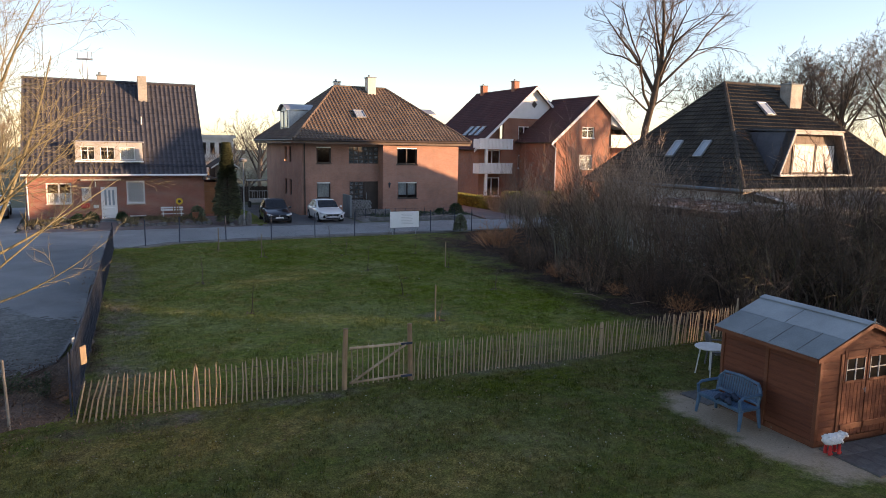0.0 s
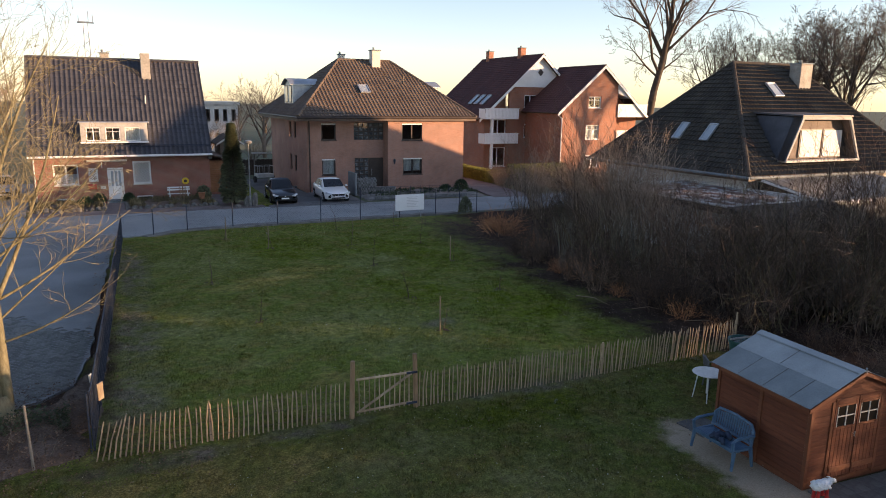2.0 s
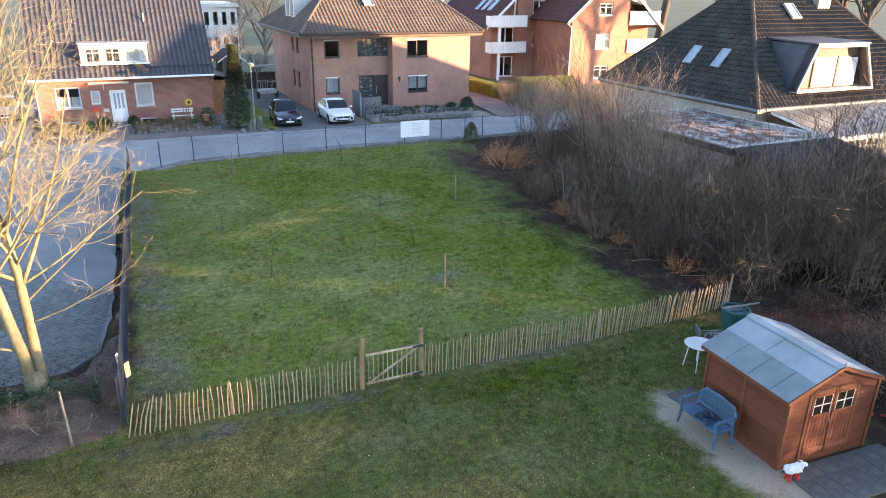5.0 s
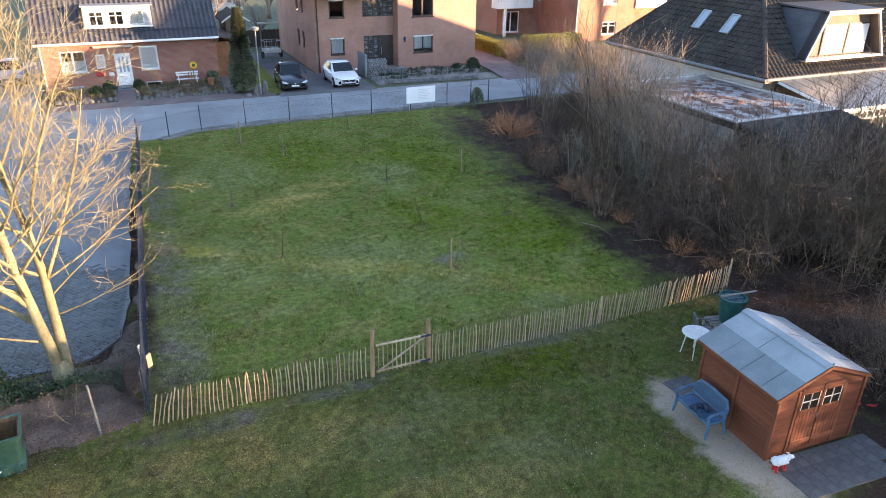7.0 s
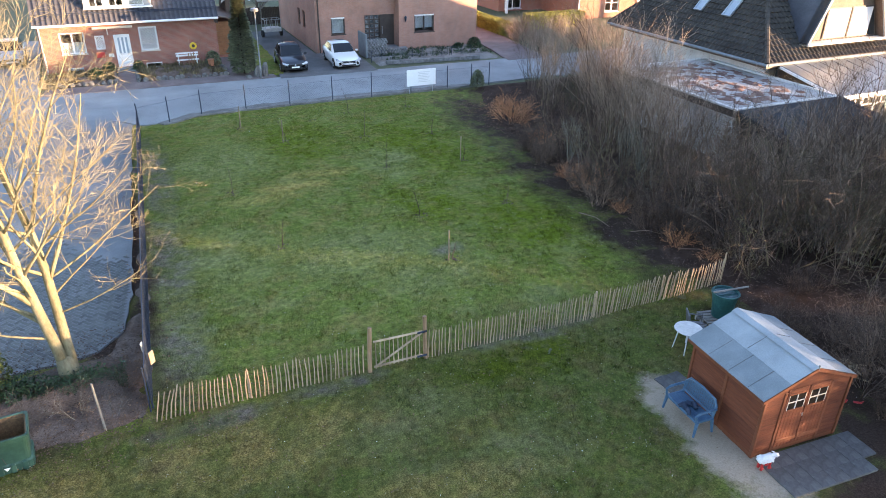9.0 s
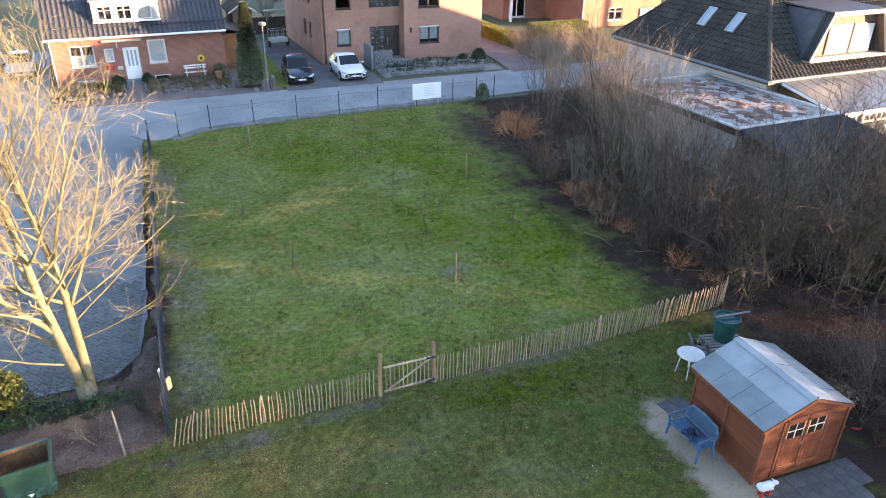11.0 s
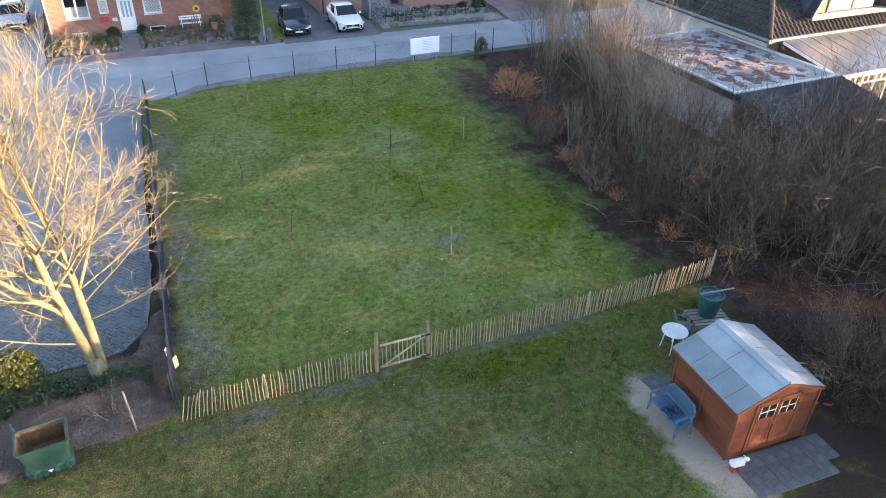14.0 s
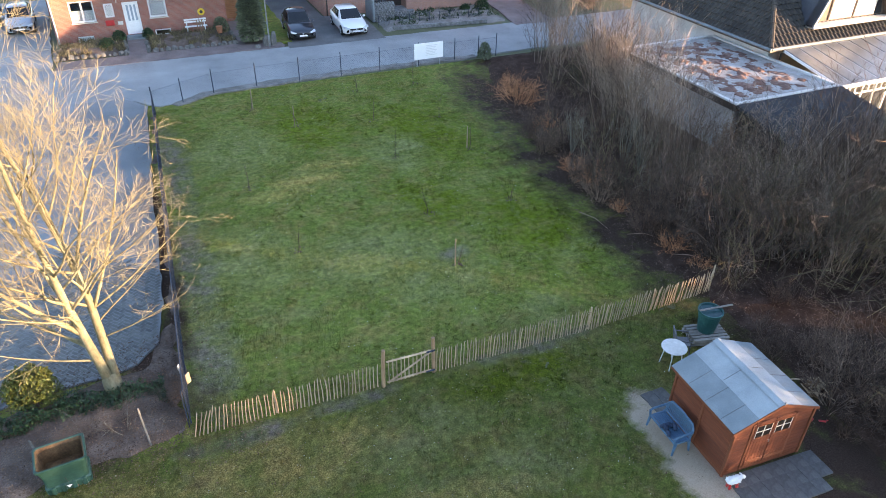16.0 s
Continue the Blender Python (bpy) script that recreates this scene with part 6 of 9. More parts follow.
        for k, (f0, f1, y0) in enumerate(((0.02, 0.5, 0.42), (0.02, 0.5, 1.06), (0.02, 0.5, 1.72), (0.52, 0.93, 1.3))):
            xa, xb, za, zb = xe + (XM - xe) * f0, xe + (XM - xe) * f1, ze + (R - ze) * f0, ze + (R - ze) * f1
            lift = 0.011 if k < 3 else 0.017
            part("felt_seam", Geo().prism([(xa, za + lift), (xb, zb + lift), (xb, zb + lift - 0.012), (xa, za + lift - 0.012)], "y", y0, y0 + 0.01), M_DRIVE, b, "dark felt seam")
        part("fascia", Geo().prism([(XM, R - 0.09), (XM, R - 0.01), (xe, ze - 0.01), (xe, ze - 0.09)], "y", YF - 0.015, YF + 0.005), M_SHED_POST, s)
        part("eave_trim", Geo().box(xe - 0.012, xe + 0.012, YF + 0.01, YK - 0.02, ze - 0.075, ze - 0.01), M_SHED_POST, s)
    part("ridge_strip", Geo().prism([(XM - 0.16, R - 0.03), (XM, R + 0.022), (XM + 0.16, R - 0.048), (XM, R + 0.012)], "y", YF - 0.01, YK + 0.01), M_FELT_PALE, s)
    part("finial", Geo().tube([(XM, YF, R - 0.05), (XM, YF, R + 0.07)], 0.02, 6), M_FELT, s)
    s.matrix_basis = pose(11.67, 7.89, 0.03, 0, 0, -4)


def felt(xa, xb, za, zb, y0, y1, seed):
    """A strip of roofing felt with slight waves, its overlaps a little raised."""
    g = Geo()
    nx, ny = 5, 26
    for j in range(ny + 1):
        for i in range(nx + 1):
            y = y0 + (y1 - y0) * j / ny
            w = 0.003 * noise.noise((i * 0.9, y * 3.0, seed * 7.7)) + (0.004 if j % 9 == 0 else 0)
            g.v.append((xa + (xb - xa) * i / nx, y, za + (zb - za) * i / nx + w))
    up = 1 if xb > xa else -1
    for j in range(ny):
        for i in range(nx):
            a = j * (nx + 1) + i
            q = (a, a + 1, a + nx + 2, a + nx + 1)
            g.f.append(q if up > 0 else tuple(reversed(q)))
    n = len(g.v)
    g.v += [(x, y, z - 0.004) for x, y, z in g.v]
    g.f += [tuple(n + k for k in reversed(f)) for f in list(g.f)]
    return g


garden_shed()


def patio():
    rng = random.Random(3)
    p = thing("patio", "uneven grey concrete paving slabs before the shed", "paving", kind="structure")
    me = Geo().box(-0.198, 0.198, -0.198, 0.198, -0.04, 0.02, 0.004).mesh("slab", M_SLAB)
    front = pose(11.67, 7.8, 0, 0, 0, -4)
    for i in range(7):
        for j in range(3):
            if j < 2 or i < 6:
                part("slab", me, None, p, at=front @ pose(0.25 + i * 0.4 + rng.uniform(-0.003, 0.003), -0.2 - j * 0.4, 0.03 + rng.uniform(-0.003, 0.003), rng.uniform(-0.5, 0.5), rng.uniform(-0.5, 0.5), rng.uniform(-0.6, 0.6)))
    for i in range(2):
        for j in range(2):
            part("slab", me, None, p, at=pose(11.75 + i * 0.4, 10.5 + j * 0.4, 0.008, rng.uniform(-1, 1), rng.uniform(-1, 1), 4))
    rebase(p, 13, 7.2)


patio()


def garden_bench():
    """A moulded bench, its back to +x, its length along y."""
    b = thing("garden_bench", "blue moulded plastic garden bench with a slatted back", "bench")
    L = 1.16
    seat = part("seat", Geo().box(-0.26, -0.22, -L / 2 + 0.06, L / 2 - 0.06, 0.35, 0.43, 0.012), M_BLUEPLASTIC, b)
    for i in range(7):
        x = -0.18 + i * 0.064
        part("slat", Geo().box(x - 0.028, x + 0.028, -L / 2 + 0.06, L / 2 - 0.06, 0.4 - 0.004 * i, 0.43 - 0.004 * i, 0.008), M_BLUEPLASTIC, seat)
    for y in (-L / 2 + 0.02, L / 2 - 0.08):
        part("end_rail", Geo().box(-0.22, 0.25, y, y + 0.06, 0.36, 0.43, 0.012), M_BLUEPLASTIC, seat)
    back = part("backrest", Geo().tube([(0.22, -L / 2 + 0.05, 0.4), (0.27, -L / 2 + 0.05, 0.72), (0.3, -L / 2 + 0.15, 0.84), (0.3, 0, 0.88), (0.3, L / 2 - 0.15, 0.84), (0.27, L / 2 - 0.05, 0.72), (0.22, L / 2 - 0.05, 0.4)], 0.032, 8).tube([(0.23, -L / 2 + 0.05, 0.47), (0.23, L / 2 - 0.05, 0.47)], 0.03, 8), M_BLUEPLASTIC, b)
    for i in range(17):
        y = -L / 2 + 0.1 + (L - 0.2) * i / 16
        top = 0.86 - 0.08 * abs(y) / (L / 2) ** 1.0
        part("slat", Geo().box(-0.012, 0.012, -0.022, 0.022, 0, top - 0.46, 0.006), M_BLUEPLASTIC, back, at=Matrix.Translation((0.235, y, 0.46)) @ Matrix.Rotation(0.16, 4, "Y"))
    for s in (-1, 1):
        y = s * (L / 2 - 0.03)
        part("armrest", Geo().tube([(-0.26, y, 0.42), (-0.29, y, 0.6), (-0.2, y, 0.65), (0.1, y, 0.66), (0.27, y, 0.66)], 0.032, 8), M_BLUEPLASTIC, b)
        for x, dx in ((-0.23, -0.05), (0.2, 0.06)):
            part("leg", Geo().tube([(x, y, 0.4), (x + dx, y + s * 0.02, -0.0)], [0.045, 0.028], 8), M_BLUEPLASTIC, b)
    b.matrix_basis = pose(11.2, 9.45, 0.07, 0, 0, -3)
    c = Geo()
    rng = random.Random(8)
    for i in range(7):
        t = rng.uniform(0, 6)
        p = Vector((rng.uniform(-0.14, 0.14), rng.uniform(-0.22, 0.22), 0.03))
        c.tube([p, p + Vector((math.cos(t) * 0.12, math.sin(t) * 0.12, 0.05)), p + Vector((math.cos(t) * 0.22, math.sin(t) * 0.2, 0.0))], [0.05, 0.06, 0.04], 7)
    solid("cushion", c, M_DARKBLUE, "crumpled dark blue cloth lying on the bench", "cloth", pose(11.12, 9.45, 0.5), smooth=True)


M_DARKBLUE = surface("dark_blue_cloth", (0.012, 0.02, 0.04), (0.025, 0.04, 0.07), (0.05, 0.07, 0.11), rough=0.9, bumpy=0.4)
garden_bench()


def plastic_table():
    t = thing("garden_table", "round white plastic garden table behind the shed", "table")
    part("tabletop", Geo().tube([(0, 0, 0.68), (0, 0, 0.7), (0, 0, 0.715)], [0.36, 0.39, 0.38], 28), M_OFFWHITE, t)
    for k in range(4):
        a = math.pi / 4 + k * math.pi / 2
        part("leg", Geo().tube([(0.24 * math.cos(a), 0.24 * math.sin(a), 0.68), (0.33 * math.cos(a), 0.33 * math.sin(a), 0.0)], [0.018, 0.014], 7), M_WHITEPLASTIC, t)
    t.matrix_basis = pose(13.2, 11.8, 0.02)


def garden_chair():
    c = thing("garden_chair", "dark grey plastic garden chair tucked behind the shed", "chair")
    part("seat", Geo().box(-0.22, 0.22, -0.22, 0.22, 0.4, 0.43, 0.012), M_GREYPLASTIC, c)
    bk = part("backrest", Geo().tube([(-0.2, 0.22, 0.42), (-0.2, 0.3, 0.85), (0, 0.32, 0.9), (0.2, 0.3, 0.85), (0.2, 0.22, 0.42)], 0.025, 7), M_GREYPLASTIC, c)
    for i in range(5):
        x = -0.13 + i * 0.065
        part("slat", Geo().tube([(x, 0.22, 0.44), (x, 0.31, 0.86)], 0.014, 5), M_GREYPLASTIC, bk)
    for sx in (-1, 1):
        part("armrest", Geo().tube([(sx * 0.25, -0.2, 0.42), (sx * 0.26, -0.2, 0.62), (sx * 0.25, 0.26, 0.64)], 0.022, 6), M_GREYPLASTIC, c)
        for sy in (-1, 1):
            part("leg", Geo().tube([(sx * 0.2, sy * 0.2, 0.41), (sx * 0.24, sy * 0.25, 0)], 0.022, 6), M_GREYPLASTIC, c)
    c.matrix_basis = pose(13.85, 12.15, 0.03, 0, 0, 60)


M_GREYPLASTIC = surface("dark_grey_plastic", (0.06, 0.06, 0.065), (0.1, 0.1, 0.105), (0.15, 0.15, 0.155), rough=0.5, bumpy=0)
plastic_table()
garden_chair()


def pallet(x, y, z, yaw):
    p = thing("wooden_pallet", "weathered grey wooden pallet with the water barrel on it", "pallet", group="pallets")
    for i in range(6):
        part("board", Geo().box(-0.6, 0.6, -0.4 + i * 0.14, -0.3 + i * 0.14, 0.118, 0.14, 0.003), M_GREYWOOD, p)
    for yy in (-0.38, -0.04, 0.3):
        part("bearer", Geo().box(-0.6, 0.6, yy, yy + 0.09, 0.022, 0.118, 0.003), M_GREYWOOD, p)
        part("board", Geo().box(-0.6, 0.6, yy, yy + 0.09, 0.0, 0.022, 0.003), M_GREYWOOD, p)
    p.matrix_basis = pose(x, y, z, 0, 0, yaw)


for k in range(2):
    pallet(15.0 + 0.02 * k, 12.35 - 0.015 * k, 0.05 + 0.141 * k, -18 + 4 * k)


def barrel():
    b = thing("water_barrel", "dark teal plastic water barrel full to the brim", "barrel")
    g = Geo().tube([(0, 0, 0), (0, 0, 0.3), (0, 0, 0.74)], [0.27, 0.31, 0.37], 28)
    rim = Geo()
    n = 28
    for r0, r1, z0, z1 in ((0.38, 0.4, 0.7, 0.76), (0.4, 0.4, 0.76, 0.8), (0.4, 0.36, 0.8, 0.8), (0.36, 0.36, 0.8, 0.72)):
        for k in range(n):
            a, c = 2 * math.pi * k / n, 2 * math.pi * (k + 1) / n
            rim.poly([(r0 * math.cos(a), r0 * math.sin(a), z0), (r0 * math.cos(c), r0 * math.sin(c), z0), (r1 * math.cos(c), r1 * math.sin(c), z1), (r1 * math.cos(a), r1 * math.sin(a), z1)])
    part("body", g, M_TEALPLASTIC, b, smooth=False)
    part("rim", rim, M_TEALPLASTIC, b)
    part("water", Geo().tube([(0, 0, 0.741), (0, 0, 0.755)], 0.358, 28), M_WATER, b, "still dark water")
    b.matrix_basis = pose(15.05, 12.42, 0.333)
    solid("pole", Geo().tube([(-0.6, 0, 0), (0.55, 0.05, 0.03)], 0.03, 8), M_GREYWOOD, "pale pole lying across the barrel", "pole", pose(15.25, 12.38, 1.165, 0, 0, -12))


barrel()


def compost_bin():
    """A tapered open bin with rounded corners, wider at its top."""
    b = thing("compost_bin", "open green plastic compost bin with brown compost in it", "compost bin")

    def ring(w, d, z, r=0.09, inset=0.0):
        out = []
        for cx, cy, a0 in ((1, 1, 0), (-1, 1, 90), (-1, -1, 180), (1, -1, 270)):
            for k in range(4):
                a = radians(a0 + 30 * k)
                out.append((cx * (w - r) + (r - inset) * math.cos(a), cy * (d - r) + (r - inset) * math.sin(a), z))
        return out

    def loft(rings):
        g = Geo()
        n = len(rings[0])
        for q in rings:
            g.v += q
        for i in range(len(rings) - 1):
            for k in range(n):
                k2 = (k + 1) % n
                g.f.append((i * n + k, i * n + k2, (i + 1) * n + k2, (i + 1) * n + k))
        return g

    part("body", loft([ring(0.52, 0.36, 0.0), ring(0.53, 0.37, 0.2), ring(0.49, 0.345, 0.24), ring(0.51, 0.365, 0.6), ring(0.56, 0.42, 0.88), ring(0.59, 0.45, 0.89), ring(0.59, 0.45, 0.95), ring(0.55, 0.41, 0.955), ring(0.535, 0.395, 0.93)]), M_GREENPLASTIC, b)
    part("inner_wall", loft([ring(0.535, 0.395, 0.93), ring(0.5, 0.36, 0.86), ring(0.44, 0.32, 0.3)]), M_COMPOST, b, "inner wall stained brown by compost")
    for x in (-0.35, -0.12, 0.12, 0.35):
        part("rib", Geo().box(x - 0.05, x + 0.05, -0.405, -0.335, 0.0, 0.24, 0.015), M_GREENPLASTIC, b)
    part("compost", loft([ring(0.45, 0.32, 0.45), ring(0.3, 0.2, 0.5), ring(0.1, 0.08, 0.47, 0.05)]).poly(list(reversed(ring(0.1, 0.08, 0.47, 0.05)))), M_COMPOST, b)
    part("label", Geo().prism([(0.0, 0.12), (0.07, 0.19), (-0.05, 0.2)], "y", -0.422, -0.405), M_WHITE, b, "small white sticker")
    part("cord", Geo().tube([(0.02, -0.42, 0.3), (-0.02, -0.415, 0.5)], 0.008, 5), M_BROWNFRAME, b)
    b.matrix_basis = pose(-3.7, 14.38, 0.02, 0, 0, 5)


compost_bin()


def toy_sheep():
    """A garden figure, one plain shape on four red boots."""
    g = Geo()
    rng = random.Random(2)
    g.tube([(-0.21, 0, 0.24), (-0.19, 0, 0.25), (-0.1, 0, 0.265), (0.05, 0, 0.27), (0.14, 0, 0.27), (0.17, 0, 0.27)], [0.02, 0.075, 0.1, 0.1, 0.08, 0.03], 12)
    for i in range(60):
        a, x = rng.uniform(-0.6, 3.74), rng.uniform(-0.17, 0.14)
        c = Vector((x, 0.085 * math.cos(a), 0.265 + 0.085 * math.sin(a)))
        g.tube([c + Vector((-0.03, 0, 0)), c, c + Vector((0.03, 0, 0))], [0.012, 0.032, 0.012], 6)
    g.tube([(0.13, 0, 0.3), (0.2, -0.01, 0.34), (0.27, -0.015, 0.32), (0.31, -0.02, 0.29)], [0.045, 0.055, 0.045, 0.02], 9)
    for s in (-1, 1):
        g.tube([(0.21, 0.04 * s, 0.37), (0.2, 0.1 * s, 0.35)], [0.022, 0.01], 6)
    s = solid("sheep_figure", g, M_WHITEPLASTIC, "white woolly sheep garden figure in red boots", "garden figure", pose(11.66, 7.5, 0.075, 0, 0, -8), smooth=True)
    for x in (-0.11, 0.1):
        for y in (-0.05, 0.05):
            part("boot", Geo().tube([(x, y, 0.0), (x, y, 0.19)], [0.032, 0.026], 8).box(x - 0.026, x + 0.055, y - 0.026, y + 0.026, 0, 0.045, 0.012), M_RED, s, "red boot")


toy_sheep()
solid("toy_spade", Geo().tube([(0, 0, 0.02), (0.35, 0.1, 0.25)], 0.018, 6).box(-0.12, 0.02, -0.06, 0.06, 0.0, 0.03, 0.008), M_RED, "red plastic toy spade on the soil", "toy", pose(15.4, 8.4, 0.08, 0, 0, 20))


# ---- along the lane ----
def street_lamp():
    l = thing("street_lamp", "grey street lamp with a round white head", "street lamp")
    part("pole", Geo().tube([(0, 0, 0), (0, 0, 0.9), (0, 0, 0.92), (0, 0, 4.3)], [0.07, 0.065, 0.05, 0.038], 10), M_GABION, l)
    part("head", Geo().tube([(0, 0, 4.28), (0, 0, 4.36), (0, 0, 4.46)], [0.2, 0.27, 0.22], 20), M_GABION, l)
    part("cap", Geo().tube([(0, 0, 4.46), (0, 0, 4.52)], [0.22, 0.05], 20), M_STEEL, l)
    l.matrix_basis = pose(8.4, 47.25, 0.02)
    for x, y, h, w in ((8.75, 47.7, 1.0, 0.2), (8.3, 47.75, 0.8, 0.24)):
        solid("stone_pillar", rock(w, w, h, int(h * 50)), M_STONE, "upright rough granite gatepost stone", "stone", pose(x, y, 0.0, 2, 3, 20))


def rock(a, b, c, seed):
    g = Geo()
    rng = random.Random(seed)
    pts = []
    for k, z in enumerate((0.0, 0.3, 0.7, 0.95)):
        for i in range(7):
            t = 2 * math.pi * i / 7
            r = (1.0, 1.05, 0.95, 0.6)[k] * rng.uniform(0.82, 1.12)
            pts.append((a * r * math.cos(t), b * r * math.sin(t), c * (z + rng.uniform(-0.04, 0.04)) - 0.02))
    g.v = pts + [(0, 0, c)]
    for k in range(3):
        for i in range(7):
            j = (i + 1) % 7
            g.f.append((k * 7 + i, k * 7 + j, (k + 1) * 7 + j, (k + 1) * 7 + i))
    for i in range(7):
        g.f.append((21 + i, 21 + (i + 1) % 7, 28))
    return g


street_lamp()


def stone_border(name_label, pts, seed, size=0.2):
    """Field stones set along a line."""
    rng = random.Random(seed)
    shapes = [rock(size, size * 0.85, size * 1.3, seed * 10 + k).mesh("stone", M_STONE) for k in range(5)]
    b = thing("stone_border", name_label, "stones")
    for (ax, ay), (bx, by) in zip(pts, pts[1:]):
        n = max(1, int(math.hypot(bx - ax, by - ay) / (size * 1.75)))
        for i in range(n):
            s = rng.uniform(0.45, 1.15)
            m = pose(ax + (bx - ax) * i / n + rng.uniform(-0.05, 0.05), ay + (by - ay) * i / n + rng.uniform(-0.08, 0.08), 0.04, 0, 0, rng.uniform(0, 360)) @ Matrix.Diagonal((s, s, s, 1))
            part("stone", rng.choice(shapes), None, b, at=m)
    rebase(b, sum(p[0] for p in pts) / len(pts), sum(p[1] for p in pts) / len(pts))


stone_border("rough field stones edging the cottage bed", [(0.95, 52.2), (0.9, 49.2), (3.6, 49.05), (6.4, 48.95), (6.55, 51.6)], 3)
stone_border("rough field stones edging the cottage bed", [(-0.45, 52.0), (-0.42, 49.3), (-2.6, 49.35), (-4.6, 49.5), (-4.7, 51.5)], 4)
stone_border("pale stones beside the lamp and the conifer", [(7.6, 47.4), (6.9, 47.7)], 5, 0.24)


def front_wall():
    """Dry-laid stone pier and low border before the brown house."""
    rng = random.Random(9)
    w = thing("stone_wall", "grey dry-stone wall beside the entrance steps", "wall")
    shapes = [rock(0.13, 0.12, 0.17, 40 + k).mesh("stone", M_GABION) for k in range(5)]
    part("core", Geo().box(17.05, 18.55, 50.7, 51.0, 0, 1.25), M_GABION, w)
    for k in range(8):
        for i in range(7):
            part("stone", rng.choice(shapes), None, w, at=pose(17.15 + i * 0.21 + 0.1 * (k % 2), 50.68 + rng.uniform(-0.02, 0.03), 0.02 + k * 0.15, 0, 0, rng.uniform(0, 360)))
    for i in range(7):
        part("stone", rng.choice(shapes), None, w, at=pose(17.15 + i * 0.22, 50.85, 1.2, 0, 0, rng.uniform(0, 360)))
    rebase(w, 17.8, 50.85)
    w = thing("stone_wall", "low grey dry-stone wall along the steps", "wall")
    part("core", Geo().box(18.65, 20.2, 50.75, 51.0, 0, 0.6), M_GABION, w)
    for k in range(4):
        for i in range(7):
            part("stone", rng.choice(shapes), None, w, at=pose(18.75 + i * 0.21 + 0.1 * (k % 2), 50.72, 0.02 + k * 0.14, 0, 0, rng.uniform(0, 360)))
    rebase(w, 19.4, 50.9)
    solid("screen_panel", Geo().box(16.85, 17.0, 50.6, 52.4, 0, 1.75, 0.03), M_FELT, "grey screen panel beside the entrance", "screen")
    solid("kerb", Geo().prism(wavy([(17.6, 48.15), (24.8, 47.45), (24.85, 47.65), (17.6, 48.4)], 0.8, 0.01, 2), "z", 0, 0.26), M_GABION, "long grey timber edging of the front bed", "edging")
    f = thing("garden_fence", "thin dark wire fence round the front bed", "fence")
    for i in range(11):
        x = 16.8 + i * 0.78
        part("fence_post", Geo().tube([(x, 49.2 - 0.06 * i, 0), (x, 49.2 - 0.06 * i, 0.85)], 0.02, 6), M_BLACKMETAL, f)
    part("wire", Geo().tube([(16.8, 49.2, 0.8), (24.6, 48.6, 0.8)], 0.008, 4), M_BLACKMETAL, f)
    part("wire", Geo().tube([(16.8, 49.2, 0.4), (24.6, 48.6, 0.4)], 0.008, 4), M_BLACKMETAL, f)
    rebase(f, 20.7, 48.9)


front_wall()


def white_bench():
    b = thing("bench", "small white slatted bench against the cottage wall", "bench")
    for k, z in enumerate((0.62, 0.78)):
        part("back_slat", Geo().box(-0.75, 0.75, 0.14, 0.17, z, z + 0.11, 0.006), M_WHITE, b)
    for k in range(3):
        part("seat_slat", Geo().box(-0.75, 0.75, -0.22 + k * 0.12, -0.13 + k * 0.12, 0.4, 0.43, 0.006), M_WHITE, b)
    for x in (-0.6, 0.6):
        part("leg", Geo().box(x - 0.03, x + 0.03, 0.1, 0.14, 0, 0.9, 0.005), M_WHITE, b)
        part("leg", Geo().box(x - 0.03, x + 0.03, -0.2, -0.16, 0, 0.4, 0.005), M_WHITE, b)
    b.matrix_basis = pose(4.35, 52.55, 0.1)
    solid("flower_pot", Geo().tube([(0, 0, 0), (0, 0, 0.4), (0, 0, 0.45)], [0.16, 0.23, 0.24], 14), M_TERRACOTTA, "terracotta pot on the cottage bed", "pot", pose(5.75, 51.2, 0.25))
    t = thing("garden_tripod", "thin bare sapling tied to wooden stakes", "stakes")
    for x, y in ((4.35, 51.6), (4.7, 51.75), (4.52, 51.4)):
        part("stake", Geo().tube([(x, y, 0.1), (x + 0.02, y, 1.15)], 0.035, 6), M_POST, t)
    part("stem", Geo().tube([(4.52, 51.6, 0.1), (4.5, 51.6, 2.3)], [0.02, 0.008], 5), M_TWIG_RED, t)
    rebase(t, 4.5, 51.6)


M_TERRACOTTA = surface("terracotta", (0.25, 0.1, 0.05), (0.36, 0.15, 0.08), (0.45, 0.2, 0.11), rough=0.8, bumpy=0.2)
white_bench()


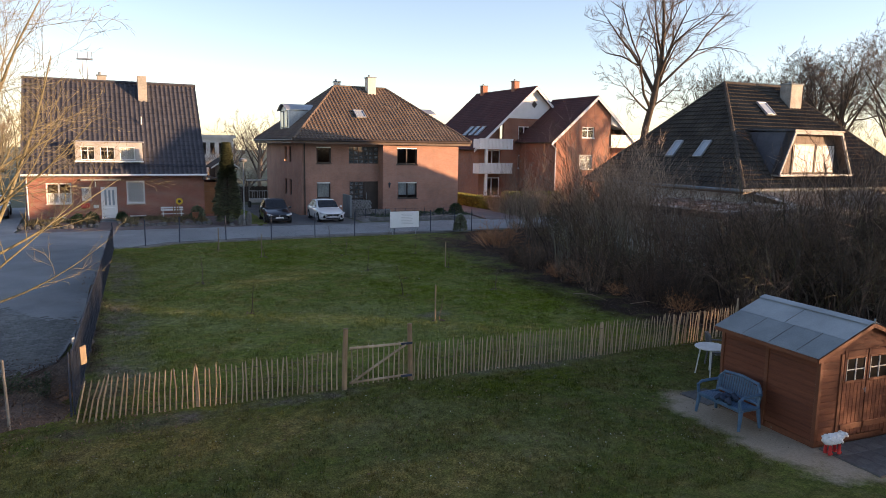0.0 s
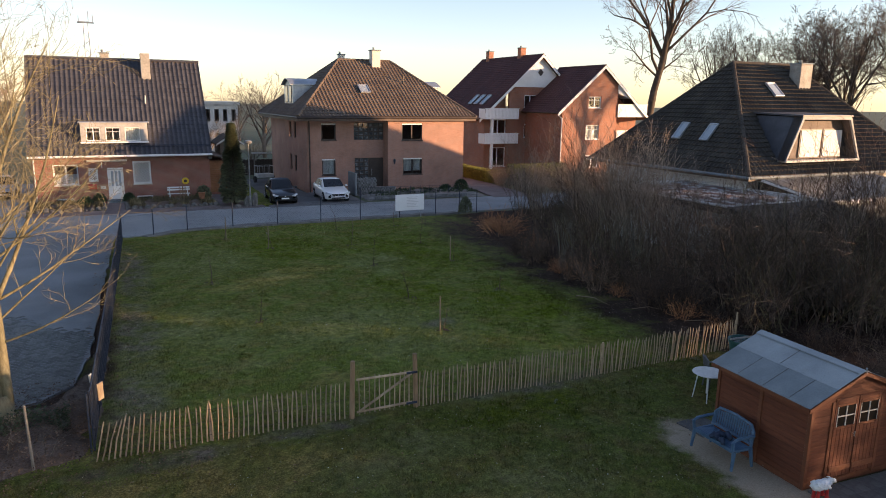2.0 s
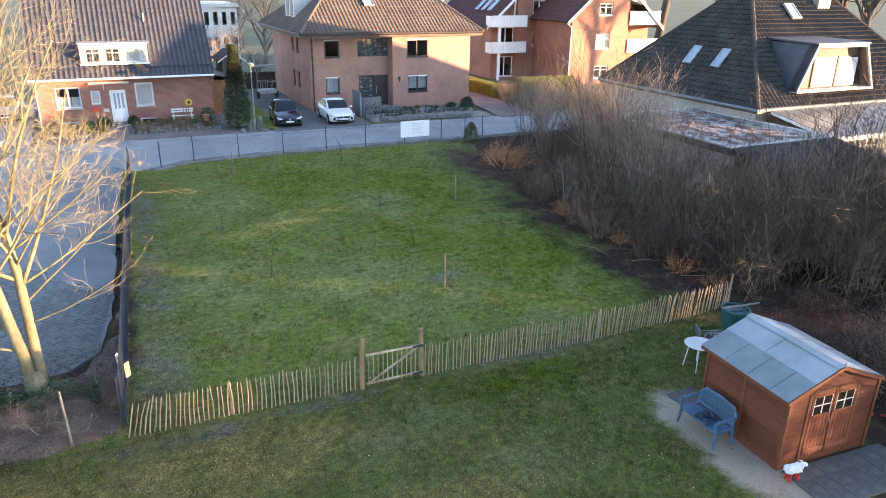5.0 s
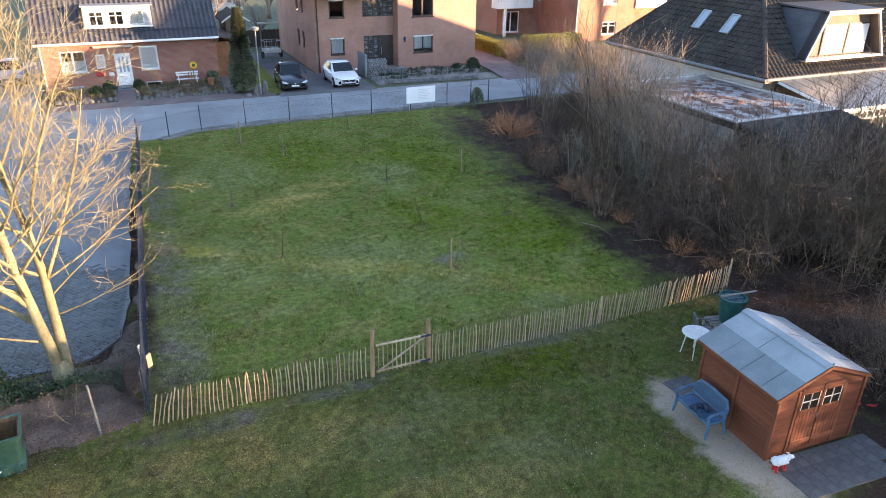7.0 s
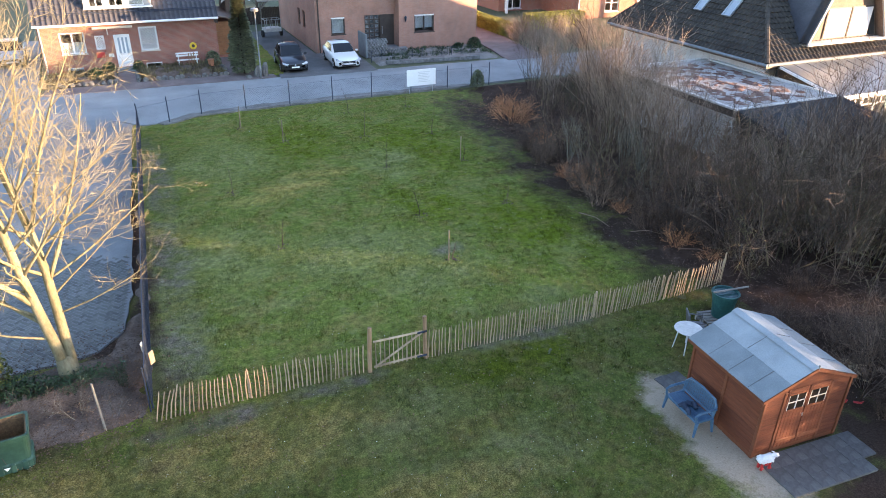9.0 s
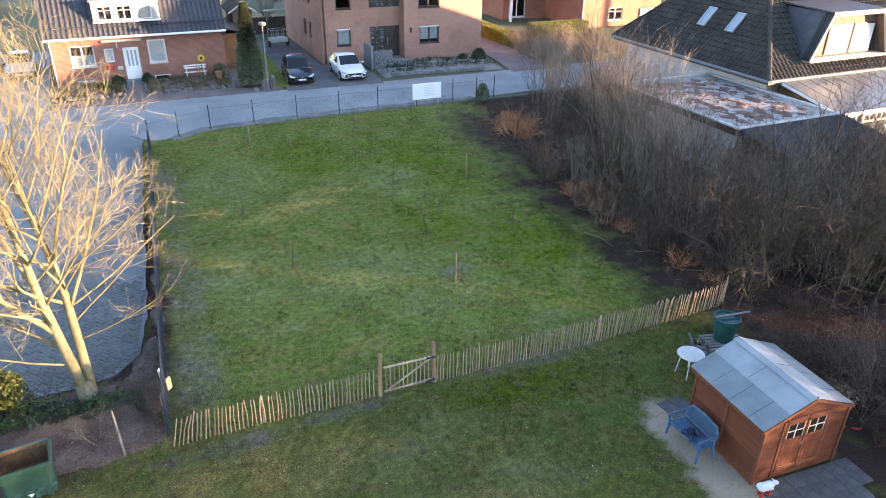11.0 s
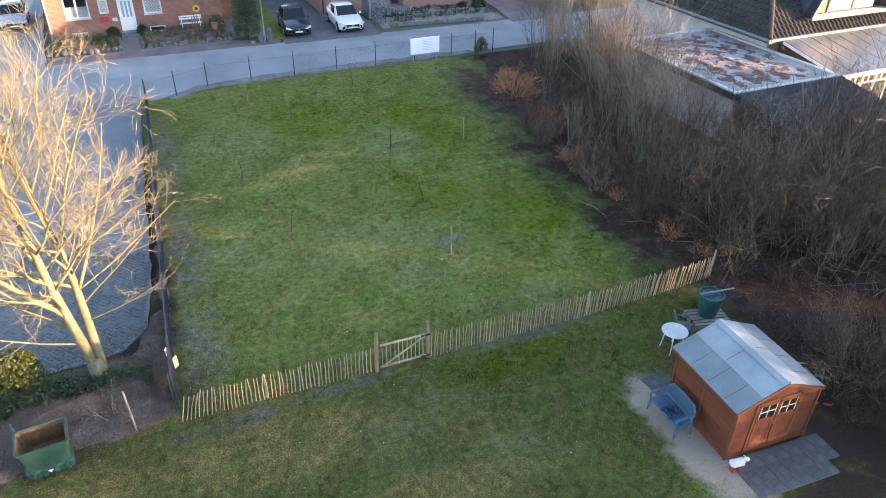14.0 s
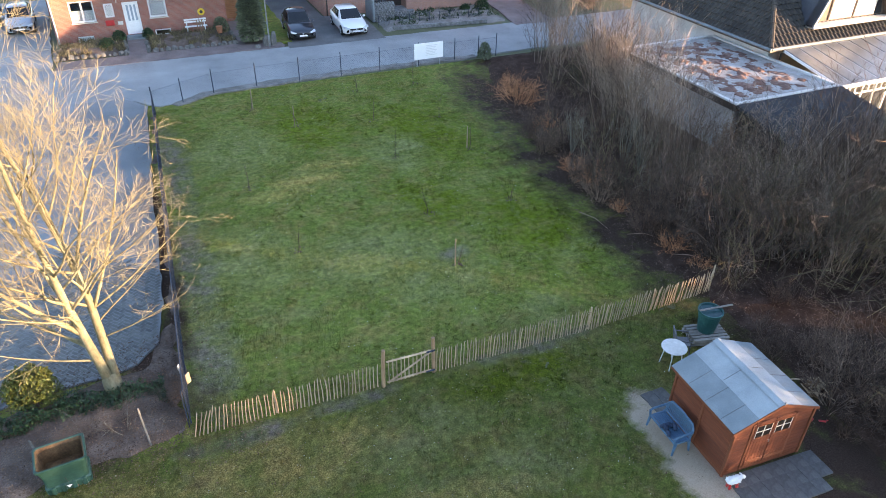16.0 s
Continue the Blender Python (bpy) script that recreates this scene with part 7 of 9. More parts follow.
# ---- cars ----
def car(name_label, paint, m, length=4.4, width=1.8, height=1.48, estate=False):
    """A hatchback, nose to -y, on the ground: a rounded lower body, a glazed cabin, lights and wheels."""
    c = thing("car", name_label, "car")
    hw, L = width / 2, length / 2
    back = L - (0.05 if estate else 0.2)

    def loft(loops):
        g = Geo()
        n = len(loops[0])
        for q in loops:
            g.v += q
        for i in range(len(loops) - 1):
            for k in range(n):
                k2 = (k + 1) % n
                g.f.append((i * n + k, (i + 1) * n + k, (i + 1) * n + k2, i * n + k2))
        g.f.append(tuple(range(n)))
        g.f.append(tuple(reversed(range((len(loops) - 1) * n, len(loops) * n))))
        return g

    def hull(y, w, zb, zs, zt):
        w *= hw
        half = [(w * 0.82, zb), (w * 0.97, zb + 0.06), (w, zb + 0.2), (w * 1.0, zs - 0.14), (w * 0.97, zs - 0.03), (w * 0.88, zs + (zt - zs) * 0.55), (w * 0.6, zt), (0, zt + 0.025)]
        return [(x, y, z) for x, z in half] + [(-x, y, z) for x, z in reversed(half[:-1])]

    body = loft([hull(-L, 0.62, 0.36, 0.52, 0.58), hull(-L + 0.06, 0.8, 0.26, 0.6, 0.67), hull(-L + 0.22, 0.91, 0.2, 0.67, 0.75), hull(-L + 0.5, 0.97, 0.18, 0.75, 0.83), hull(-L + 0.95, 1.0, 0.18, 0.84, 0.91), hull(-L + 1.3, 1.0, 0.18, 0.9, 0.96), hull(0, 1.0, 0.18, 0.93, 0.97), hull(L - 0.9, 1.0, 0.18, 0.97, 1.0), hull(L - 0.25, 0.96, 0.22, 0.97, 1.02), hull(L - 0.05, 0.88, 0.3, 0.9, 0.95), hull(L, 0.8, 0.36, 0.82, 0.86)])
    part("body", body, paint, c, smooth=True)
    # cabin stations: y, half width at the belt, half width at the roof, belt height, roof height
    stations = [(-L + 1.2, 0.86, 0.84, 0.93, 0.95), (-L + 1.65, 0.9, 0.75, 0.94, 0.94 + (height - 1.0) * 0.5), (-L + 2.08, 0.92, 0.69, 0.95, height - 0.05), (-0.05, 0.93, 0.68, 0.95, height), (0.6, 0.93, 0.68, 0.96, height - 0.01), (back - 0.6, 0.91, 0.67, 0.98, height - 0.07), (back - 0.2, 0.88, 0.68, 0.99, 1.0 + (height - 1.08) * 0.34), (back, 0.84, 0.8, 0.99, 1.01)]

    def shell(y, wb, wt, zb, zt):
        half = [(hw * wb, zb - 0.05), (hw * (wb * 0.5 + wt * 0.5), (zb + zt) / 2), (hw * wt, zt - 0.05 * (zt - zb)), (hw * wt * 0.8, zt), (0, zt + 0.02)]
        return [(x, y, z) for x, z in half] + [(-x, y, z) for x, z in reversed(half[:-1])]

    part("cabin", loft([shell(*q) for q in stations]), paint, c, smooth=True)

    def pane(name, pts, out):
        o = Vector(out) * 0.036
        q = [Vector(p) + o for p in pts]
        g = Geo().poly(q).poly([p - o * 0.5 for p in reversed(q)])
        part(name, g, M_CARGLASS, c, "dark tinted car window")

    def on(i, f, u):
        """A point of the cabin: u from the belt to the roof, between the stations i and i + 1."""
        p, q = stations[i], stations[i + 1]
        y, wb, wt, zb, zt = (a + (b - a) * f for a, b in zip(p, q))
        return y, hw * (wb + (wt - wb) * u), zb + (zt - zb) * u

    y0, w0, z0 = on(0, 0.1, 0.5)
    y1, w1, z1 = on(1, 0.93, 0.93)
    pane("windscreen", [(-w0 * 0.93, y0, z0 + 0.01), (w0 * 0.93, y0, z0 + 0.01), (w1 * 0.95, y1, z1 + 0.03), (-w1 * 0.95, y1, z1 + 0.03)], (0, -0.75, 0.65))
    y0, w0, z0 = on(6, 0.8, 0.5)
    y1, w1, z1 = on(5, 0.1, 0.93)
    pane("rear_window", [(w0 * 0.9, y0, z0 + 0.02), (-w0 * 0.9, y0, z0 + 0.02), (-w1 * 0.9, y1, z1), (w1 * 0.9, y1, z1)], (0, 0.7, 0.7))
    for s in (-1, 1):
        for lo_a, hi_a, hi_b, lo_b in (((1, 0.35, 0.12), (2, 0.1, 0.84), (3, 0.35, 0.84), (3, 0.35, 0.1)), ((3, 0.5, 0.1), (3, 0.5, 0.84), (4, 0.75, 0.84), (5, 0.2, 0.12))):
            q = [(s * p[1], p[0], p[2]) for p in (on(*lo_a), on(*hi_a), on(*hi_b), on(*lo_b))]
            pane("side_window", q if s < 0 else list(reversed(q)), (s * 0.9, 0, 0.4))
        part("mirror", Geo().box(s * (hw + 0.08) - 0.09, s * (hw + 0.08) + 0.09, -L + 1.5, -L + 1.62, 0.95, 1.08, 0.035), paint, c)
        part("headlight", Geo().prism([(s * hw * 0.48, 0.62), (s * hw * 0.93, 0.74), (s * hw * 0.94, 0.63), (s * hw * 0.56, 0.55)], "y", -L + 0.01, -L + 0.28), M_HEADLIGHT, c, "clear headlight")
        part("fog_light", Geo().box(s * hw * 0.68 - 0.09, s * hw * 0.68 + 0.09, -L + 0.01, -L + 0.1, 0.33, 0.42, 0.02), M_DARK, c)
        part("rear_light", Geo().box(s * hw * 0.78 - 0.1, s * hw * 0.78 + 0.1, L - 0.16, L - 0.01, 0.68, 0.9, 0.02), M_RED, c, "red rear light")
        for y in (-L + 0.84, L - 0.8):
            part("wheel_arch", Geo().tube([(s * (hw - 0.25), y, 0.34), (s * (hw + 0.004), y, 0.34)], 0.365, 22), M_DARK, c)
            w = part("wheel", Geo().tube([(s * (hw - 0.2), y, 0.31), (s * (hw - 0.17), y, 0.31), (s * (hw - 0.0), y, 0.31), (s * (hw + 0.02), y, 0.31)], [0.28, 0.31, 0.31, 0.28], 22), M_TYRE, c, "black tyre")
            rim = Geo().tube([(s * (hw + 0.018), y, 0.31), (s * (hw + 0.032), y, 0.31)], 0.06, 12)
            for k in range(5):
                a = 2 * math.pi * k / 5
                rim.tube([(s * (hw + 0.026), y, 0.31), (s * (hw + 0.026), y + 0.2 * math.cos(a), 0.31 + 0.2 * math.sin(a))], 0.03, 4)
            part("rim", rim, M_STEEL, w)
    part("grille", Geo().prism([(-0.5, 0.6), (0.5, 0.6), (0.4, 0.49), (-0.4, 0.49)], "y", -L - 0.02, -L + 0.06), M_DARK, c)
    part("badge", Geo().tube([(0, -L - 0.035, 0.56), (0, -L - 0.021, 0.56)], 0.05, 14), M_STEEL, c, "round chrome badge")
    part("lower_grille", Geo().box(-0.5, 0.5, -L - 0.005, -L + 0.1, 0.27, 0.36, 0.01), M_DARK, c)
    part("number_plate", Geo().box(-0.26, 0.26, -L - 0.045, -L - 0.025, 0.37, 0.47, 0.004), M_WHITE, c, "plain white number plate")
    for s in (-1, 1):
        part("wiper", Geo().tube([(0.12 * s - 0.1, -L + 1.2, 0.985), (0.12 * s + 0.35, -L + 1.36, 1.07)], 0.012, 4), M_DARK, c)
    c.matrix_basis = m
    return c


def paint(name, col):
    m, nt, bs = nodes_of(name)
    bs.inputs["Base Color"].default_value = (*col, 1)
    bs.inputs["Roughness"].default_value, bs.inputs["Coat Weight"].default_value, bs.inputs["Coat Roughness"].default_value = 0.35, 1.0, 0.05
    return m


M_HEADLIGHT = surface("headlight_lens", (0.4, 0.42, 0.44), (0.55, 0.57, 0.6), (0.7, 0.72, 0.74), rough=0.08, bumpy=0, spec=1.0)
M_TYRE = surface("tyre_rubber", (0.012, 0.012, 0.012), (0.02, 0.02, 0.02), (0.032, 0.032, 0.032), rough=0.85, bumpy=0.1)
car("black hatchback parked in the driveway", paint("black_paint", (0.012, 0.014, 0.02)), pose(10.97, 49.75, 0.075, 0, 0, -4), 4.3, 1.8, 1.56)
car("white hatchback parked before the brown house", paint("white_car_paint", (0.75, 0.75, 0.74)), pose(14.6, 49.5, 0.075, 0, 0, -2), 4.35, 1.84, 1.5)
car("silver estate car parked beside the cottage", paint("silver_paint", (0.4, 0.43, 0.46)), pose(-7.0, 58.3, 0.065, 0, 0, 3), 4.6, 1.8, 1.5, True)
car("dark blue car parked behind the silver one", paint("blue_paint", (0.02, 0.035, 0.07)), pose(-9.3, 60.5, 0.065, 0, 0, 3), 4.4, 1.78, 1.48)


def driveway_end():
    c = thing("pergola", "open timber gateway beam over the driveway's end", "pergola")
    for x in (12.45, 15.1):
        part("post", Geo().box(x - 0.06, x + 0.06, 67.4, 67.52, 0, 2.05, 0.01), M_GREYWOOD, c)
    part("beam", Geo().box(12.2, 15.4, 67.37, 67.55, 2.05, 2.2, 0.012), M_OFFWHITE, c, "pale weathered beam")
    for x, d in ((12.5, 1), (15.05, -1)):
        part("brace", Geo().prism([(x, 1.45), (x + 0.08 * d, 1.42), (x + 0.62 * d, 2.05), (x + 0.5 * d, 2.05)], "y", 67.42, 67.5), M_GREYWOOD, c)
    rebase(c, 13.8, 67.46)
    f = thing("board_fence", "dark stained board fence at the driveway's end", "fence")
    for i in range(27):
        part("board", Geo().box(11.2 + i * 0.15, 11.34 + i * 0.15, 67.7, 67.73, 0.02, 1.5 + 0.03 * (i % 3), 0.004), M_BROWNFRAME, f)
    for z in (0.4, 1.2):
        part("rail", Geo().box(11.2, 15.25, 67.733, 67.78, z, z + 0.09), M_BROWNFRAME, f)
    rebase(f, 13.2, 67.72)
    t = thing("trailer", "small pale car trailer with a wire cage", "trailer")
    part("bed", Geo().box(-0.7, 0.7, -0.5, 0.5, 0.45, 0.75, 0.02), M_OFFWHITE, t)
    cage = Geo()
    for x in (-0.68, -0.23, 0.23, 0.68):
        for y in (-0.48, 0.48):
            cage.box(x - 0.02, x + 0.02, y - 0.02, y + 0.02, 0.75, 1.45)
    cage.box(-0.7, 0.7, -0.5, -0.46, 1.41, 1.45).box(-0.7, 0.7, 0.46, 0.5, 1.41, 1.45).box(-0.7, -0.66, -0.46, 0.46, 1.41, 1.45).box(0.66, 0.7, -0.46, 0.46, 1.41, 1.45)
    part("cage", cage, M_STEEL, t)
    for s in (-1, 1):
        part("wheel", Geo().tube([(s * 0.72, 0, 0.28), (s * 0.88, 0, 0.28)], 0.28, 16), M_TYRE, t)
    t.matrix_basis = pose(12.1, 61.3, 0.075, 0, 0, 6)
    g = thing("garden_hut", "dark brown garden hut with pale roof edges", "hut")
    part("wall", Geo().prism([(8.05, 0), (9.55, 0), (9.55, 3.75), (8.8, 4.25), (8.05, 3.75)], "y", 57.6, 61.0), M_DARKWOOD, g)
    for d in (-1, 1):
        part("roof", Geo().prism([(8.8, 4.27), (8.8, 4.35), (8.8 + d * 1.05, 3.65), (8.8 + d * 1.05, 3.57)], "y", 57.35, 61.2), M_TILE_GREY, g)
        part("barge_board", Geo().prism([(8.8, 4.22), (8.8, 4.36), (8.8 + d * 1.07, 3.66), (8.8 + d * 1.07, 3.53)], "y", 57.31, 57.347), M_OFFWHITE, g, "pale painted barge board")
    rebase(g, 8.7, 59.3)


driveway_end()
m = thing("radio_mast", "lattice mast with a platform beyond the roofs", "mast")
for s in (-0.5, 0.5):
    part("leg", Geo().tube([(s, 0, 0), (s * 0.6, 0, 17.9)], 0.07, 6), M_STEEL, m)
part("bracing", Geo().tube([((-1) ** i * 0.45, 0, i * 1.1) for i in range(16)], 0.05, 4), M_STEEL, m)
part("platform", Geo().box(-1.1, 1.1, -0.4, 0.4, 17.7, 17.9), M_STEEL, m)
part("aerial", Geo().tube([(0.4, 0, 17.9), (0.4, 0, 19.4)], 0.05, 5).tube([(1.0, 0, 17.9), (1.0, 0, 18.9)], 0.05, 5).tube([(-0.9, 0, 17.9), (-0.9, 0, 18.7)], 0.05, 5), M_STEEL, m)
m.matrix_basis = pose(-1.65, 120, 0)


# ---- plants ----
M_STRAWBIT = surface("dry_straw_bit", (0.2, 0.18, 0.12), (0.32, 0.29, 0.21), (0.45, 0.42, 0.33), fine=2.0, broad=0.8, rough=0.8, bumpy=0, per_island=0.4)
M_LITTER = surface("dark_fallen_leaf", (0.045, 0.026, 0.017), (0.1, 0.06, 0.04), (0.2, 0.125, 0.083), fine=2.0, broad=0.8, rough=0.8, bumpy=0, per_island=0.5)


def turned(d, angle, rng):
    """The direction d, bent by an angle to a chance side."""
    ref = Vector((1, 0, 0)) if abs(d.x) < 0.8 else Vector((0, 1, 0))
    a = d.cross(ref).normalized()
    b = d.cross(a)
    t = rng.uniform(0, 2 * math.pi)
    return (d * math.cos(angle) + (a * math.cos(t) + b * math.sin(t)) * math.sin(angle)).normalized()


def grow(wood, twigs, p, d, length, r, level, plan, rng, up, least=0.0035, thin=0.58, wild=0.24, gap=None):
    """A branch and all that grows from it. plan: for each level (children, their length, spread in degrees, segments, sides)."""
    kids, ratio, spread, segs, sides = plan[level]
    pts, rad = [p.copy()], [r]
    end = r * (0.2 if level == 0 else 0.3)
    for i in range(segs):
        d = (turned(d, rng.uniform(0, wild * (0.4 if level == 0 and len(plan) > 3 else 1.0)), rng) + Vector((0, 0, up * (1.0 - abs(d.z) * 0.5)))).normalized()
        p = p + d * (length / segs)
        pts.append(p.copy())
        rad.append(r + (end - r) * (i + 1) / segs)
    (wood if sides > 3 else twigs).tube(pts, rad, sides, cap=sides > 4)
    if level + 1 >= len(plan):
        return pts
    if gap:
        kids = min(kids, max(1, int(length / gap[level])))
    for k in range(kids):
        f = 0.25 + 0.75 * (k + rng.uniform(0.2, 0.9)) / kids
        j = min(segs - 1, int(f * segs))
        q = pts[j].lerp(pts[j + 1], f * segs - j if f < 1 else 1)
        dd = (pts[j + 1] - pts[j]).normalized()
        grow(wood, twigs, q, turned(dd, radians(spread) * rng.uniform(0.65, 1.25), rng), length * ratio * rng.uniform(0.7, 1.2) * (1.15 - 0.45 * f), max(least, (r + (end - r) * f) * thin * rng.uniform(0.85, 1.15)), level + 1, plan, rng, up, least, thin, wild, gap)
    return pts


def bare_tree(label, stems, plan, seed, bark, m, up=0.12, twig_mat=None, group="", least=0.0035, thin=0.58, wild=0.24, gap=None):
    """stems: (start, direction, length, radius) of each; a start of two numbers is a place along an earlier stem."""
    rng = random.Random(seed)
    wood, twigs = Geo(), Geo()
    lines = []
    for s, d, l, r in stems:
        if len(s) == 2:
            line = lines[s[0]]
            f = s[1] * (len(line) - 1)
            s = line[int(f)].lerp(line[int(f) + 1], f - int(f))
        lines.append(grow(wood, twigs, Vector(s), Vector(d).normalized(), l, r, 0, plan, rng, up, least, thin, wild, gap))
    t = thing("tree", label, "tree", m, group)
    part("trunk", wood, bark, t, smooth=True)
    part("crown", twigs, twig_mat or bark, t, "bare winter twigs")
    return t


YARD_TREE = bare_tree("bare pale-barked tree with two low stems, lit by low sun",
                      [((-0.06, 0, 0.2), (-0.13, 0.04, 1), 8.6, 0.15), ((0.1, 0.05, 0.2), (0.0, 0.05, 1), 9.4, 0.14), ((0, 0.24), (-0.6, -0.2, 1), 5.4, 0.08), ((1, 0.26), (0.42, 0.05, 1), 4.9, 0.055), ((1, 0.4), (0.3, -0.25, 1), 4.8, 0.055), ((0, 0.35), (-0.3, 0.4, 1), 5.6, 0.07), ((0, 0.17), (-0.8, 0.3, 0.7), 3.8, 0.05), ((1, 0.22), (0.65, 0.05, 0.6), 2.6, 0.028), ((1, 0.32), (0.5, -0.5, 0.8), 3.0, 0.032), ((1, 0.5), (0.45, 0.2, 0.9), 3.2, 0.04), ((1, 0.17), (0.95, -0.15, 0.3), 3.0, 0.028), ((1, 0.27), (0.95, 0.2, 0.42), 3.5, 0.034), ((1, 0.36), (0.85, -0.3, 0.6), 3.5, 0.034), ((0, 0.12), (-0.95, -0.15, 0.3), 3.3, 0.034), ((0, 0.2), (-0.9, 0.3, 0.45), 3.8, 0.04), ((0, 0.29), (-0.75, -0.5, 0.6), 3.6, 0.036)],
                      [(15, 0.38, 44, 10, 8), (10, 0.5, 42, 7, 5), (7, 0.55, 40, 5, 3), (4, 0.6, 40, 4, 3), (2, 0.6, 40, 2, 3)], 11, M_BARK_PALE, pose(-2.5, 17.25, 0.03), up=0.04, twig_mat=M_TWIG_YARD, least=0.0045, thin=0.42, wild=0.19, gap=(0.45, 0.25, 0.18, 0.15, 0.2))
# root flare
part("root_flare", Geo().tube([(0, 0, -0.1), (0, 0, 0.1), (-0.02, 0, 0.35), (-0.06, 0.02, 0.6)], [0.36, 0.28, 0.25, 0.19], 12), M_BARK_PALE, YARD_TREE, smooth=True)

MID_PLAN = [(9, 0.5, 40, 8, 6), (7, 0.52, 38, 4, 4), (6, 0.55, 38, 2, 3), (5, 0.5, 40, 1, 3)]
BROAD_PLAN = [(7, 0.5, 46, 9, 7), (5, 0.55, 44, 6, 4), (5, 0.5, 42, 3, 3), (4, 0.5, 44, 2, 3), (2, 0.5, 45, 1, 3)]
big = bare_tree("tall gnarled bare oak behind the houses", [((0, 0, -0.2), (0.02, 0, 1), 23, 0.55), ((0, 0.45), (0.5, 0.1, 1), 9, 0.24), ((0, 0.5), (-0.42, 0.2, 1), 10, 0.26), ((0, 0.56), (0.12, -0.5, 1), 9, 0.2), ((0, 0.6), (0.35, 0.4, 1), 9, 0.2), ((0, 0.68), (-0.45, -0.2, 1), 7.5, 0.17), ((0, 0.75), (0.5, 0.1, 1), 6.5, 0.15), ((0, 0.4), (-0.9, 0.1, 0.7), 6, 0.14), ((0, 0.43), (0.95, -0.1, 0.55), 4.5, 0.13)], BROAD_PLAN, 21, M_BARK_DARK, pose(68.2, 77.2, 0) @ Matrix.Scale(1.2, 4), up=0.03, least=0.014, wild=0.42, thin=0.62, twig_mat=M_TWIG_FAR)
far_b = bare_tree("tall bare tree behind the houses", [((0, 0, -0.2), (0.05, 0, 1), 13, 0.36), ((0, 0.38), (0.55, 0.1, 1), 9, 0.17), ((0, 0.42), (-0.55, 0.2, 1), 9, 0.17), ((0, 0.5), (0.05, -0.6, 1), 8.5, 0.15), ((0, 0.55), (-0.2, 0.6, 1), 8, 0.14), ((0, 0.62), (0.5, 0.3, 1), 7, 0.13), ((0, 0.66), (-0.5, -0.2, 1), 7, 0.13)], BROAD_PLAN, 33, M_BARK_DARK, pose(99, 70, 0), up=0.03, least=0.014, wild=0.34, twig_mat=M_TWIG_FAR, group="trees behind the hipped house")
rng = random.Random(77)
for x, y, s in ((84, 75, 1.1), (95, 66, 1.3), (104, 60, 1.3), (116, 66, 1.4), (116, 90, 1.3), (90, 86, 1.15), (104, 78, 1.3), (99, 73, 1.25), (110, 58, 1.2), (124, 76, 1.4)):
    t = copy_thing(far_b, pose(x, y, 0, 0, 0, rng.uniform(0, 360)))
    t.scale = (s, s, s)
copy_thing(far_b, pose(71.0, 41.5, 0, 0, 0, 140) @ Matrix.Scale(1.1, 4))
mid = bare_tree("broad bare tree behind the white block", [((0, 0, 0), (0, 0, 1), 6.5, 0.3), ((0, 0.2), (0.5, 0, 1), 6, 0.17), ((0, 0.25), (-0.5, 0.2, 1), 6, 0.17)], MID_PLAN, 41, M_TWIG_TAN, pose(17.5, 88, 0), up=0.06, least=0.012, thin=0.5, group="trees beyond the gardens")
for x, y, s in ((8, 104, 1.0), (26, 105, 0.9), (20, 122, 1.0), (-4, 112, 1.0), (-14, 108, 1.1), (-30, 100, 1.0), (36, 112, 0.8), (70, 118, 0.9), (60, 112, 0.8), (-24, 118, 1.1), (12, 128, 1.1), (48, 122, 0.9), (30, 150, 1.3), (6, 152, 1.3), (-16, 146, 1.4), (-45, 130, 1.4), (62, 148, 1.2), (44, 150, 1.2), (-60, 110, 1.3), (6.5, 71, 0.5), (9.5, 78, 0.6), (12.6, 69.5, 0.42), (7.4, 84, 0.66), (13.0, 82, 0.6), (29.5, 74, 0.5), (31.5, 82, 0.6), (55.5, 78, 0.6), (58, 84, 0.7)):
    t = copy_thing(mid, pose(x, y, 0, 0, 0, rng.uniform(0, 360)))
    t.scale = (s, s, s)


def shrub_meshes(seed, stems, height, lean, r, twig, mat, kids=7, spread=36, fine=True, wild=0.24, least=0.0065):
    rng = random.Random(seed)
    w, t = Geo(), Geo()
    plan = [(kids, 0.4, spread, 5, 3), (3, 0.52, spread + 4, 2, 3)] + [(2, 0.6, 45, 1, 3)] * fine
    for i in range(stems):
        a = rng.uniform(0, 6.28)
        q = rng.uniform(0, 0.55)
        l = lean * rng.uniform(0.2, 1.0)
        grow(w, t, Vector((q * math.cos(a), q * math.sin(a), -0.1)), Vector((l * math.cos(a), l * math.sin(a), 1)).normalized(), height * rng.uniform(0.6, 1.05), r * rng.uniform(0.6, 1.3), 0, plan, rng, twig, least, 0.58, wild)
    return t.mesh("shrub", mat)


THICKET = [shrub_meshes(100 + k, 8, 3.5, 0.8, 0.022, 0.02, (M_TWIG_GREY, M_TWIG_DARK, M_TWIG_OLIVE, M_TWIG_GREY, M_TWIG_OLIVE, M_TWIG_DARK, M_TWIG_GREY, M_TWIG_OLIVE)[k], 9, 46, True, 0.42, 0.0055) for k in range(8)]
PALE = [shrub_meshes(150 + k, 4, 3.4, 0.6, 0.026, 0.04, M_TWIG_PALE, 8) for k in range(2)]
RED = [shrub_meshes(200 + k, 6, 5.4, 0.34, 0.027, 0.06, M_TWIG_GREY if k == 2 else M_TWIG_RED, 11, 32, True, 0.22, 0.0055) for k in range(5)]
